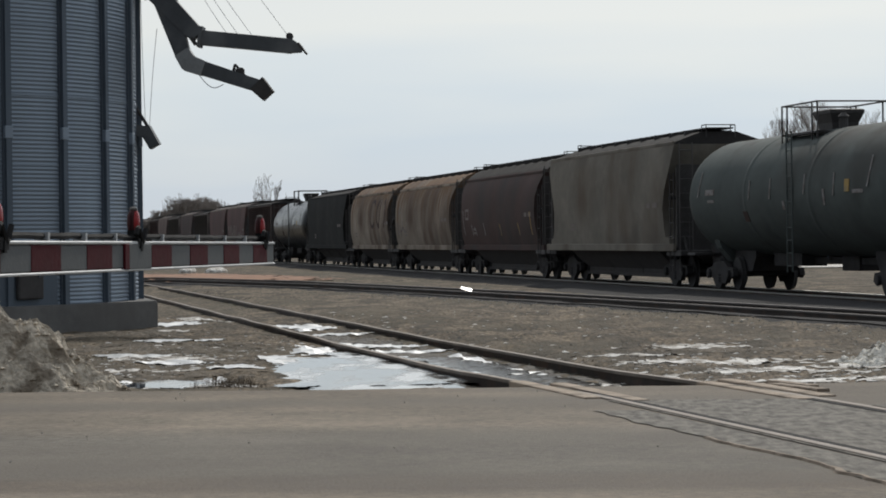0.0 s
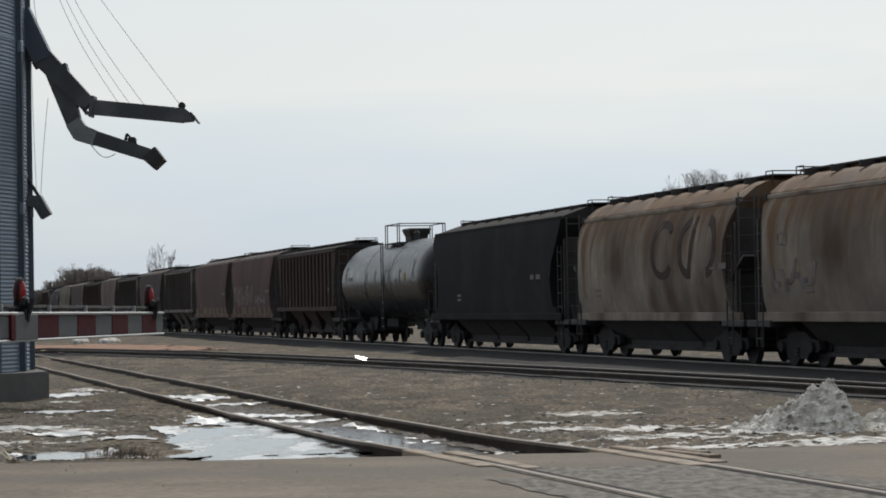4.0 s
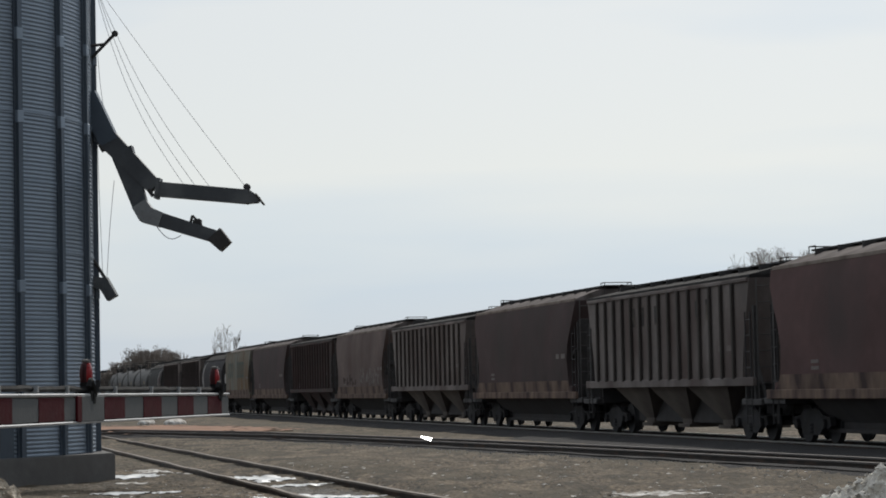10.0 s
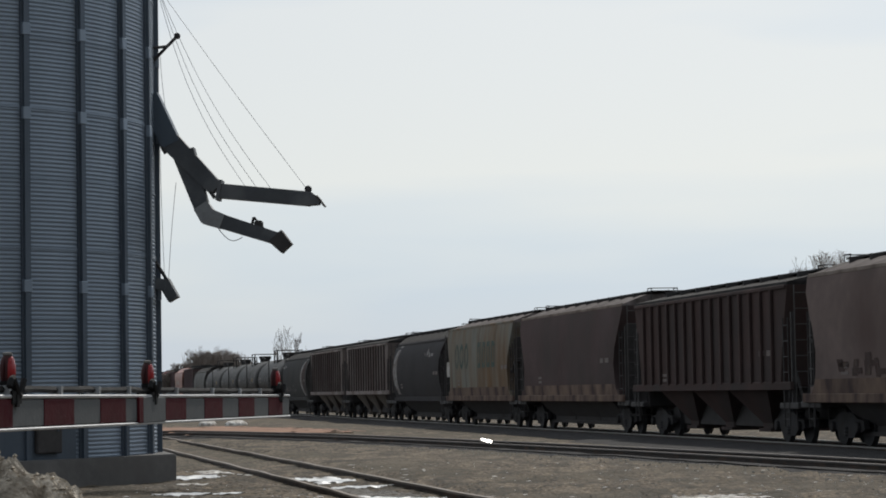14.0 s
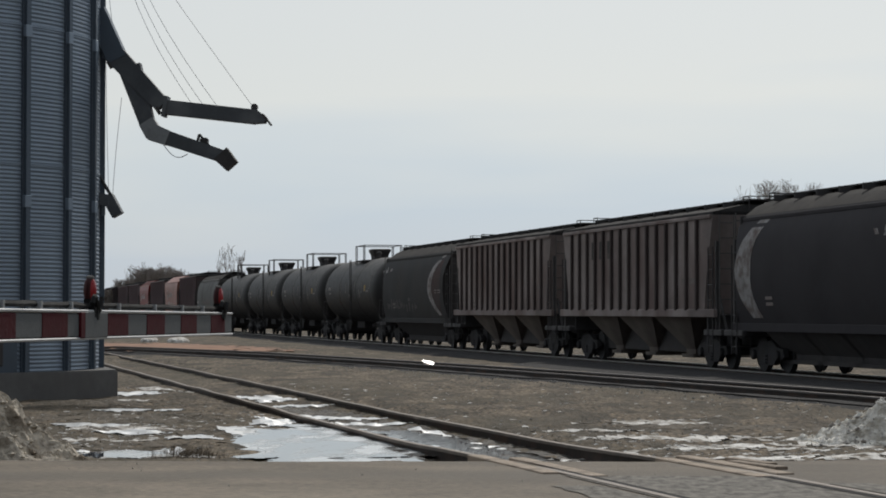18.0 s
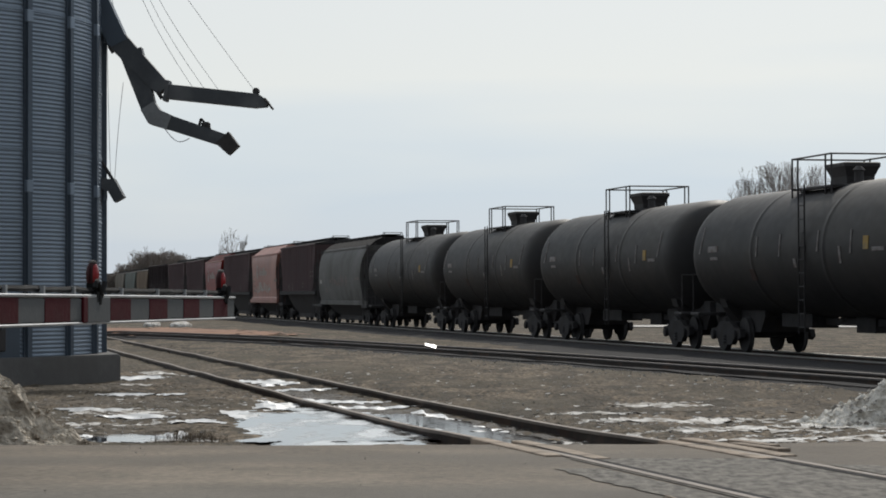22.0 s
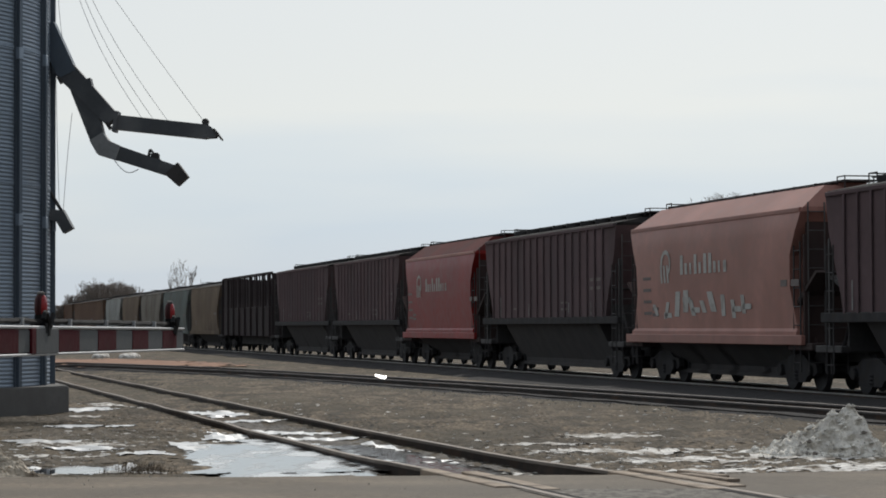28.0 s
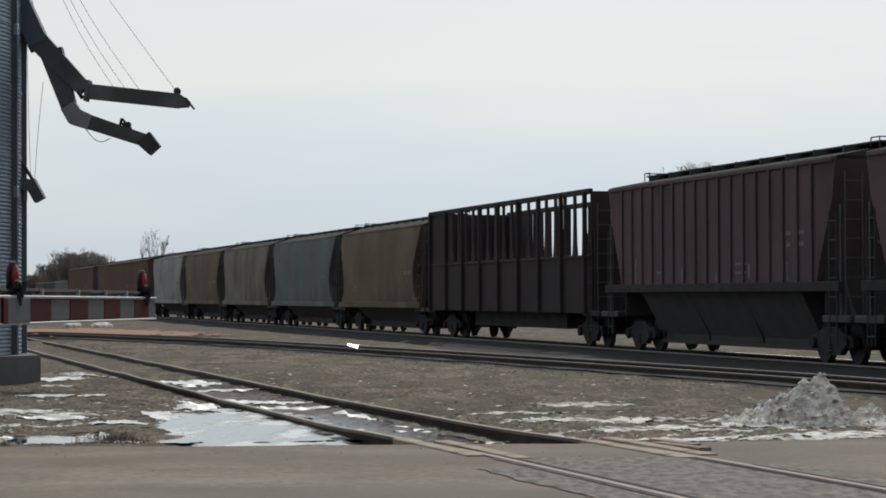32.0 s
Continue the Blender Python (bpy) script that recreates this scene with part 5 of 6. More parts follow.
def cached(key, make, smooth=False):
    if key not in CACHE:
        me = make()
        if not isinstance(me, bpy.types.Mesh):
            me = mesh_of(me, smooth)
            if smooth:
                me.set_sharp_from_angle(angle=radians(34))
        CACHE[key] = me
    return CACHE[key]


def loft(levels):
    """A car body from levels (z, half width, half length), bottom to top."""
    bm = bmesh.new()
    rings = []
    for z, w, l in levels:
        rings.append([bm.verts.new(p) for p in ((-l, -w, z), (-l * 0.5, -w, z), (0, -w, z), (l * 0.5, -w, z), (l, -w, z), (l, w, z), (l * 0.5, w, z), (0, w, z), (-l * 0.5, w, z), (-l, w, z))])
    for a, b in zip(rings, rings[1:]):
        for i in range(10):
            bm.faces.new((a[i], a[(i + 1) % 10], b[(i + 1) % 10], b[i]))
    bm.faces.new(rings[0][::-1])
    bm.faces.new(rings[-1])
    return bm


def width_at(levels, z):
    return float(np.interp(z, [q[0] for q in levels], [q[1] for q in levels]))


LEVELS = dict(
    # smooth-sided hopper with a pinched end and sloping roof edge
    flat=[(1.12, 1.42, 7.8), (1.16, 1.54, 7.85), (1.42, 1.555, 7.8), (1.46, 1.56, 7.45), (1.75, 1.565, 7.3), (2.3, 1.58, 7.2), (2.8, 1.58, 7.4), (3.2, 1.565, 7.7), (3.75, 1.53, 8.08), (4.12, 1.46, 8.15), (4.2, 1.36, 8.1), (4.48, 0.55, 7.95)],
    # round-sided hopper
    cyl=[(1.12, 1.30, 7.65), (1.2, 1.40, 7.7), (1.55, 1.50, 7.65), (2.0, 1.575, 7.55), (2.5, 1.6, 7.45), (3.0, 1.575, 7.5), (3.4, 1.50, 7.7), (3.75, 1.37, 7.92), (4.05, 1.16, 8.05), (4.3, 0.85, 8.05), (4.45, 0.5, 8.0)],
    # straight-sided hopper with outside posts
    rib=[(1.48, 1.46, 7.35), (1.52, 1.49, 7.4), (2.5, 1.49, 7.6), (4.16, 1.49, 8.15), (4.25, 1.46, 8.15), (4.45, 0.55, 8.0)],
    deep=[(1.66, 1.46, 6.9), (1.7, 1.49, 7.0), (2.2, 1.49, 7.2), (3.6, 1.49, 7.95), (4.42, 1.49, 8.15), (4.50, 1.44, 8.15), (4.66, 0.6, 8.0)],
    # bright red hopper with a broad sloping roof edge
    slopeside=[(1.1, 1.42, 7.8), (1.15, 1.56, 7.85), (1.33, 1.56, 7.85), (1.4, 1.50, 7.75), (2.3, 1.54, 7.3), (3.0, 1.56, 7.35), (3.5, 1.56, 7.75), (3.95, 1.52, 8.12), (4.05, 1.44, 8.1), (4.55, 0.75, 7.6)],
    box=[(1.05, 1.48, 7.9), (1.1, 1.52, 7.95), (4.25, 1.52, 7.95), (4.3, 1.45, 7.95), (4.6, 0.1, 7.95)],
)
BOTTOM = dict(flat=1.14, cyl=1.14, rib=1.5, deep=1.68, slopeside=1.12, box=1.08)
BAYS = dict(flat=3, cyl=4, rib=3, deep=3, slopeside=4, box=0)


WHEELS = []


def truck_meshes():
    frame_out = [(-1.28, 0.42), (-1.2, 0.62), (-0.75, 0.66), (-0.45, 0.80), (0.45, 0.80), (0.75, 0.66), (1.2, 0.62), (1.28, 0.42), (1.05, 0.34), (0.72, 0.38), (0.5, 0.20), (-0.5, 0.20), (-0.72, 0.38), (-1.05, 0.34)]
    side = cached("side_frame", lambda: extrude(frame_out, -0.07, 0.07, "y"))
    wheel_prof = [(0.08, -0.86), (0.08, -0.80), (0.30, -0.795), (0.40, -0.81), (0.457, -0.815), (0.462, -0.74), (0.485, -0.715), (0.485, -0.69), (0.43, -0.69), (0.30, -0.73), (0.09, -0.72), (0.085, 0)]
    prof = wheel_prof + [(r, -h) for r, h in wheel_prof[::-1][1:]]
    ws = cached("wheelset", lambda: revolve(prof, "y", 28), True)
    bol = cached("bolster", lambda: bevel_box((-0.22, -1.0, 0.45), (0.22, 1.0, 0.82), 0.03))
    spring = cached("spring_nest", lambda: revolve([(0.11, 0.24), (0.13, 0.28), (0.10, 0.32), (0.13, 0.36), (0.10, 0.40), (0.13, 0.44), (0.11, 0.47)], "z", 12))
    cap = cached("bearing_cap", lambda: revolve([(0.11, -0.06), (0.13, -0.04), (0.13, 0.03), (0.06, 0.06)], "y", 14))
    return side, ws, bol, spring, cap


def add_truck(car, x):
    side, ws, bol, spring, cap = truck_meshes()
    t = part("truck", bol, M["truck"], car, "grimy four-wheel truck", at=pose(x, 0, 0))
    for y in (-0.98, 0.98):
        part("side_frame", side, M["truck"], t, at=pose(0, y, 0))
        for wx in (-0.89, 0.89):
            part("bearing_cap", cap, M["truck"], t, at=pose(wx, y * 1.1, 0.457))
        part("spring_nest", spring, M["truck"], t, at=pose(0, y, 0))
    for wx in (-0.89, 0.89):
        WHEELS.append(part("wheelset", ws, M["wheel"], t, at=pose(wx, 0, 0.472)))


def ladder_mesh(h0, h1, n):
    bm = bmesh.new()
    for y in (-0.2, 0.2):
        tube(bm, (0, y, h0), (0, y, h1), 0.02, n=6)
    for i in range(n):
        z = h0 + (h1 - h0) * (i + 0.5) / n
        tube(bm, (0, -0.2, z), (0, 0.2, z), 0.014, n=5)
    return bm


def side_ladder_mesh(h0, h1, n):
    bm = ladder_mesh(h0, h1, n)
    bmesh.ops.rotate(bm, verts=bm.verts, cent=(0, 0, 0), matrix=Matrix.Rotation(math.pi / 2, 3, "Z"))
    return bm


def hoop_mesh():
    """The bent grab rail at the end of the running board."""
    bm = bmesh.new()
    for y in (-0.45, 0.45):
        tube(bm, (-0.15, y, 4.5), (-0.15, y, 4.67), 0.016, n=6)
        tube(bm, (0.3, y, 4.3), (0.3, y, 4.67), 0.016, n=6)
        tube(bm, (-0.15, y, 4.67), (0.3, y, 4.67), 0.016, n=6)
    tube(bm, (0.3, -0.45, 4.67), (0.3, 0.45, 4.67), 0.016, n=6)
    return bm


def bay_mesh(w0, w1, top, half=1.45):
    """A hopper outlet: a steep funnel with a gate frame under it."""
    bm = bmesh.new()
    rings = []
    for x, y, z in ((w0, half, top), (w1, 0.75, 0.5), (w1, 0.75, 0.36), (w1 + 0.1, 0.85, 0.36), (w1 + 0.1, 0.85, 0.26)):
        rings.append([bm.verts.new(p) for p in ((-x, -y, z), (x, -y, z), (x, y, z), (-x, y, z))])
    for a, b in zip(rings, rings[1:]):
        for i in range(4):
            bm.faces.new((a[i], a[(i + 1) % 4], b[(i + 1) % 4], b[i]))
    bm.faces.new(rings[0])
    bm.faces.new(rings[-1][::-1])
    return bm


def slope_sheet(top, inner, outer, low):
    """The sloping end floor above a truck."""
    return extrude([(inner, low), (outer, top), (outer - 0.06, top + 0.05), (inner - 0.3, low + 0.02)], -1.42, 1.42, "y")


def add_ends(car, half_len, mat, tall=4.3, sill=1.02):
    """Platforms, end posts, ladders and couplers at both ends."""
    L = half_len
    plat = cached(("platform", L), lambda: bevel_box((-0.75, -1.5, sill - 0.1), (0.75, 1.5, sill + 0.06), 0.02))
    stub = cached("stub_sill", lambda: box(bmesh.new(), (-1.9, -0.28, 0.66), (0.6, 0.28, 0.98)))
    coup = cached("coupler", lambda: box(box(bmesh.new(), (0, -0.09, 0.72), (0.5, 0.09, 0.9)), (0.38, -0.15, 0.68), (0.62, 0.15, 0.96)))
    lad = cached("ladder", lambda: ladder_mesh(0.45, 4.15, 9))
    slad = cached("side_ladder", lambda: side_ladder_mesh(0.45, 3.3, 7))
    post = cached("end_post", lambda: box(bmesh.new(), (-0.05, -0.05, sill), (0.05, 0.05, 3.45)))
    brace = cached("end_brace", lambda: tube(bmesh.new(), (0.0, 0, sill), (-0.95, 0, 2.35), 0.045, n=6))
    for s in (-1, 1):
        turn = pose(0, 0, 0, 0, 0, 0 if s > 0 else 180)
        part("end_platform", plat, mat, car, at=turn @ pose(L - 0.85, 0, 0))
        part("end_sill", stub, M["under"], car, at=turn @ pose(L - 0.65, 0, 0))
        part("coupler", coup, M["truck"], car, at=turn @ pose(L - 0.35, 0, 0))
        for y in (-1.38, 1.38):
            part("end_post", post, mat, car, at=turn @ pose(L - 0.75, y, 0))
            part("end_brace", brace, mat, car, at=turn @ pose(L - 0.75, y * 0.8, 0))
        part("ladder", lad, M["rung"], car, "dusty end ladder", at=turn @ pose(L - 0.66, -1.15 * s, 0))
        part("side_ladder", slad, M["steel_dark"], car, at=turn @ pose(L - 0.98, -1.5, 0))
        part("side_ladder", slad, M["steel_dark"], car, at=turn @ pose(L - 0.98, 1.5, 0))
    part("brake_wheel", cached("brake_wheel", lambda: revolve([(0.27, -0.02), (0.29, 0), (0.27, 0.02), (0.23, 0)], "x", 18)), mat, car, at=pose(-L + 0.62, -0.5, 3.1))


def bars(car, w, items, mat, lean=0):
    """Plain bars for markings: (x, z, length, height) on both sides."""
    for x, z, l, h in items:
        me = cached(("bar", round(l, 2), round(h, 2)), lambda: box(bmesh.new(), (-l / 2, -0.006, -h / 2), (l / 2, 0.006, h / 2)))
        for s in (-1, 1):
            part("marking", me, mat, car, at=pose(x * -s * -1, s * (w(z) + 0.004), z))


def hopper(kind, paint, end_mat, length, marks=(), mark_mat=None, roof_mat=None, chord_mat=None, skirt=False, rib_mat=None):
    lv = LEVELS[kind]
    car = empty("hopper_car")
    k = length / 18.0
    split = {"flat": -3, "cyl": -3, "rib": -3, "deep": -3, "slopeside": -2, "box": -3}[kind]
    body = part("body", cached(("body", kind), lambda: loft(lv[:len(lv) + split + 1]), True), paint, car)
    if skirt:
        for s in (-1, 1):
            rows_ = [(z, width_at(lv, z) + 0.014) for z in (1.14, 1.24, 1.44, 1.62)]
            bm = bmesh.new()
            ends = [7.8 * k, 7.78 * k, 7.45 * k, 7.3 * k]
            ring = [[bm.verts.new((x * e_, s * wd, z)) for x in (-1, -0.5, 0, 0.5, 1)] for (z, wd), e_ in zip(rows_, ends)]
            for a, b in zip(ring, ring[1:]):
                for q in range(4):
                    bm.faces.new((a[q], a[q + 1], b[q + 1], b[q]))
            part("sill_plate", bm, M["dusty_sill"], car, "dust-caked paler sill plate")
    top = part("roof", cached(("roof", kind), lambda: loft([(z + (0.002 if n == 0 else 0), w, l) for n, (z, w, l) in enumerate(lv[split:])]), True), roof_mat or M["car_roof"], car)
    body.scale = top.scale = (k, 1, 1)
    L = length / 2
    low = BOTTOM[kind]
    w = lambda z: width_at(lv, z)
    # walkway along the roof with its stays
    up = pose(0, 0, 0.24 if kind == "deep" else 0.06 if kind == "slopeside" else 0)
    rb = cached(("running_board", round(k, 2)), lambda: box(bmesh.new(), (-8.05 * k, -0.42, 4.56), (8.05 * k, 0.42, 4.60)))
    part("running_board", rb, M["steel_dark"], car, at=up)
    stay = cached("board_stay", lambda: box(bmesh.new(), (-0.03, -0.75, 4.40), (0.03, 0.75, 4.56)))
    for i in range(9):
        part("board_stay", stay, M["steel_dark"], car, at=up @ pose((-6.8 + 1.7 * i) * k, 0, 0))
    hatch = cached("roof_hatch", lambda: bevel_box((-1.7, -0.3, 4.46), (1.7, 0.3, 4.555), 0.02))
    for i in range(4):
        part("roof_hatch", hatch, roof_mat or M["car_roof"], car, at=up @ pose((-5.4 + 3.6 * i) * k, 0, 0))
    for s in (-1, 1):
        part("grab_hoop", cached("grab_hoop", hoop_mesh), M["steel_dark"], car, at=up @ pose(0, 0, 0, 0, 0, 0 if s > 0 else 180) @ pose(7.8 * k, 0, 0))
    # sills and chords along the sides
    zt = {"flat": 4.15, "cyl": 3.95, "rib": 4.12, "deep": 4.42, "slopeside": 3.99, "box": 4.22}[kind]
    for s in (-1, 1):
        chord = cached(("chord", kind), lambda: bevel_box((-8.05, -0.045, -0.05), (8.05, 0.045, 0.05), 0.012))
        c = part("top_chord", chord, chord_mat or paint, car, at=pose(0, s * (w(zt) + 0.005), zt))
        c.scale = (k, 1, 1)
        sill = cached(("sill", kind), lambda: bevel_box((-7.5 - 0.9 * (kind != "box"), -0.05, -0.11), (7.5 + 0.9 * (kind != "box"), 0.05, 0.11), 0.015))
        c = part("side_sill", sill, M["dusty_sill"] if skirt else M["truck"] if kind == "deep" else paint, car, at=pose(0, s * (w(low + 0.05) - 0.0), low + 0.02))
        c.scale = (k, 1, 1)
        if kind in ("rib", "deep"):
            z0, z1 = low + 0.1, zt - 0.05
            rib = cached(("rib", kind), lambda: bevel_box((-0.06 if kind == "rib" else -0.05, -0.045 if kind == "rib" else -0.016, z0), (0.06 if kind == "rib" else 0.05, 0.03 if kind == "rib" else -0.016 + 0.03, z1), 0.008))
            n = 15 if kind == "rib" else 17
            for i in range(n):
                x = (-6.85 + 13.7 * i / (n - 1)) * k
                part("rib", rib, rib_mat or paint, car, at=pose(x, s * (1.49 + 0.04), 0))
    n = BAYS[kind]
    if n:
        pitch = 11.4 / n
        bay = cached(("bay", kind), lambda: bay_mesh(pitch * 0.5, 0.42 if kind == "rib" else pitch * 0.47, low + 0.03, 1.40))
        for i in range(n):
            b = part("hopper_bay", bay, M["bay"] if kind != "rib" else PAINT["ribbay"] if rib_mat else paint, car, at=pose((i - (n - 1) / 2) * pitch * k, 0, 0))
        # dark box added behind the bays, where only deep shade shows
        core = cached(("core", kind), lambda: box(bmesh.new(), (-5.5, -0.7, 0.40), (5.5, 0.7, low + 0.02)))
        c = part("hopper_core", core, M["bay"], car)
        c.scale = (k, 1, 1)
        # dark plate for the end sheets and for the shade in open ends
        high = 3.1 if kind in ("rib", "deep") else 4.05
        plate = cached(("end_bulkhead", high), lambda: bevel_box((-0.03, -1.33, 0.95), (0.03, 1.33, high), 0.01))
        for s in (-1, 1):
            part("end_bulkhead", plate, end_mat, car, at=pose(s * (7.15 if kind in ("rib", "deep") else 7.9) * k, 0, 0))
        sheet = cached(("slope", kind), lambda: slope_sheet(2.6, 4.6, 7.1, low))
        for s in (-1, 1):
            part("slope_sheet", sheet, end_mat, car, at=pose(0, 0, 0, 0, 0, 0 if s > 0 else 180))
    else:
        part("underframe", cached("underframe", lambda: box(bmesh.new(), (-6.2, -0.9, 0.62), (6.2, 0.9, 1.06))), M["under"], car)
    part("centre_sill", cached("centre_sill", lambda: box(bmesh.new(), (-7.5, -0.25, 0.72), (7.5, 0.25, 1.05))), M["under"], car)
    add_ends(car, L, end_mat)
    for s in (-1, 1):
        add_truck(car, s * (L - 2.2))
    if marks:
        bars(car, w, marks, mark_mat or M["white_mark"])
    return car


def tank(paint, length, band=None):
    car = empty("tank_car")
    L = length / 2
    h = L - 0.32
    prof = [(0.05, -h), (0.7, -h + 0.06), (1.2, -h + 0.24), (1.48, -h + 0.5), (1.59, -h + 0.8), (1.635, -h + 1.1), (1.64, -h + 1.25), (1.64, -2.75), (1.64, -2.6), (1.65, -2.58), (1.65, -2.5), (1.64, -2.48), (1.64, -2.3)]
    prof += [(r, -x) for r, x in prof[::-1]]
    body = part("tank_shell", cached(("tank", length), lambda: revolve(prof, "x", 40), True), paint, car, at=pose(0, 0, 2.62))
    bm = bmesh.new()
    rings = [[bm.verts.new((x * a, y * b, z)) for x, y in ((-1, -1), (1, -1), (1, 1), (-1, 1))] for a, b, z in ((0.5, 0.34, 4.15), (0.52, 0.36, 4.4), (0.62, 0.44, 4.6), (0.64, 0.46, 4.63), (0.64, 0.46, 4.72), (0.58, 0.4, 4.74))]
    for a, b in zip(rings, rings[1:]):
        for q in range(4):
            bm.faces.new((a[q], a[(q + 1) % 4], b[(q + 1) % 4], b[q]))
    bm.faces.new(rings[-1])
    bm.faces.new(rings[0][::-1])
    part("dome_housing", cached("dome", lambda: bm), M["steel_dark"], car, "dark valve housing flared at the top", at=pose(0.3, 0, 0))
    for x, y in ((-0.55, 0.25), (1.2, -0.2)):
        part("valve", cached("valve", lambda: revolve([(0.12, 4.2), (0.12, 4.5), (0.16, 4.52), (0.06, 4.62)], "z", 12)), M["steel_dark"], car, at=pose(x, y, 0))
    # railed platform on top
    plat = bmesh.new()
    box(plat, (-1.35, -0.95, 4.12), (1.35, -0.66, 4.17))
    box(plat, (-1.35, 0.66, 4.12), (1.35, 0.95, 4.17))
    box(plat, (-1.35, -0.95, 4.125), (-1.0, 0.95, 4.165))
    box(plat, (1.0, -0.95, 4.125), (1.35, 0.95, 4.165))
    part("platform", cached("tank_platform", lambda: plat), M["steel_dark"], car)
    post = cached("rail_post", lambda: tube(bmesh.new(), (0, 0, 3.85), (0, 0, 4.92), 0.025, n=6))
    for x in (-1.35, -0.95, 0.95, 1.35):
        for y in (-0.95, 0.95):
            part("rail_post", post, M["steel_dark"], car, at=pose(x, y, 0))
    long = cached("long_rail", lambda: tube(bmesh.new(), (-1.35, 0, 0), (1.35, 0, 0), 0.022, n=6))
    short = cached("short_rail", lambda: tube(bmesh.new(), (0, -0.95, 0), (0, 0.95, 0), 0.022, n=6))
    for z in (4.91,):
        for y in (-0.95, 0.95):
            part("hand_rail", long, M["steel_dark"], car, at=pose(0, y, z))
    for x in (-1.35, 1.35):
        part("hand_rail", short, M["steel_dark"], car, at=pose(x, 0, 4.91))
    lad = cached("tank_ladder", lambda: side_ladder_mesh(0.6, 4.15, 11))
    for y in (-1.66, 1.66):
        part("side_ladder", lad, paint, car, at=pose(1.2, y, 0))
    # saddles, sills and side rails
    saddle = cached("saddle", lambda: extrude([(-1.22, 1.72), (-1.05, 1.2), (-0.7, 0.8), (0.7, 0.8), (1.05, 1.2), (1.22, 1.72), (0.9, 1.42), (0, 1.2), (-0.9, 1.42)], -0.25, 0.25, "x"))
    for s in (-1, 1):
        part("saddle", saddle, paint, car, at=pose(s * (L - 2.2), 0, 0))
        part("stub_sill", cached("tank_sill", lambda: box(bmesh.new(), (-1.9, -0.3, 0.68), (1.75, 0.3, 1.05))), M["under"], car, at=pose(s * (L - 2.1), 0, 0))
        part("coupler", cached("coupler", lambda: box(box(bmesh.new(), (0, -0.09, 0.72), (0.5, 0.09, 0.9)), (0.38, -0.15, 0.68), (0.62, 0.15, 0.96))), M["truck"], car, at=pose(0, 0, 0, 0, 0, 0 if s > 0 else 180) @ pose(L - 0.35, 0, 0))
        part("end_platform", cached("tank_end", lambda: bevel_box((-0.35, -1.45, 0.98), (0.35, 1.45, 1.06), 0.015)), M["steel_dark"], car, at=pose(s * (L - 0.75), 0, 0))
        rail = bmesh.new()
        for a, b in (((0, -1.4, 1.0), (0, -1.4, 2.1)), ((0, 1.4, 1.0), (0, 1.4, 2.1)), ((0, -1.4, 2.1), (0, 1.4, 2.1))):
            tube(rail, a, b, 0.02, n=6)
        part("end_rail", cached("tank_end_rail", lambda: rail), M["steel_dark"], car, at=pose(s * (L - 0.5), 0, 0))
    for s in (-1, 1):
        part("truck_cover", cached("truck_cover", lambda: extrude([(-2.1, 0.95), (-1.75, 0.55), (1.6, 0.55), (1.95, 0.95), (1.95, 1.35), (-2.1, 1.5)], -0.66, 0.66, "y")), M["truck"], car, "grimy brake gear and body bolster", at=pose(s * (L - 2.2), 0, 0) @ pose(0, 0, 0, 0, 0, 0 if s > 0 else 180))
    part("brake_gear", cached("tank_gear", lambda: box(box(box(bmesh.new(), (-3.4, -0.5, 0.72), (-1.2, 0.2, 1.06)), (1.0, -0.2, 0.62), (2.2, 0.5, 1.06)), (-5.4, -0.14, 0.78), (5.4, 0.14, 0.95))), M["truck"], car, "grimy brake reservoir and rods under the shell")
    part("outlet_valve", cached("outlet", lambda: revolve([(0.1, 0.8), (0.1, 0.86), (0.2, 0.88), (0.2, 1.12)], "z", 12)), M["under"], car)
    for s in (-1, 1):
        add_truck(car, s * (L - 2.2))
    # small square placards and stencil bars low on the shell
    items = [(-6.6, 3.0, 0.06, 0.75), (6.6, 3.0, 0.06, 0.75), (-0.4, 2.75, 0.07, 0.55), (4.3, 2.75, 0.07, 0.55), (-2.6, 2.05, 0.36, 0.3), (5.9, 2.55, 0.7, 0.09), (-5.6, 2.75, 0.8, 0.16), (5.2, 2.7, 0.3, 0.3), (-5.5, 2.5, 0.6, 0.08), (-2.1, 2.75, 0.07, 0.5), (2.2, 2.8, 0.07, 0.5), (0.6, 2.3, 0.16, 0.22), (3.6, 2.45, 0.12, 0.4)]
    for x, z, l, hh in items:
        me = cached(("placard", l, hh), lambda: box(bmesh.new(), (-l / 2, -0.008, -hh / 2), (l / 2, 0.008, hh / 2)))
        for s in (-1, 1):
            part("marking", me, M["mark_yellow"] if l == 0.3 else M["mark_rust"] if l == 0.36 else M["mark_spray"], car, at=pose(x, s * (1.642 - 0.5 * (z - 2.62) ** 2 / 1.64), z, s * math.degrees(math.asin((z - 2.62) / 1.64)), 0, 0))
    return car


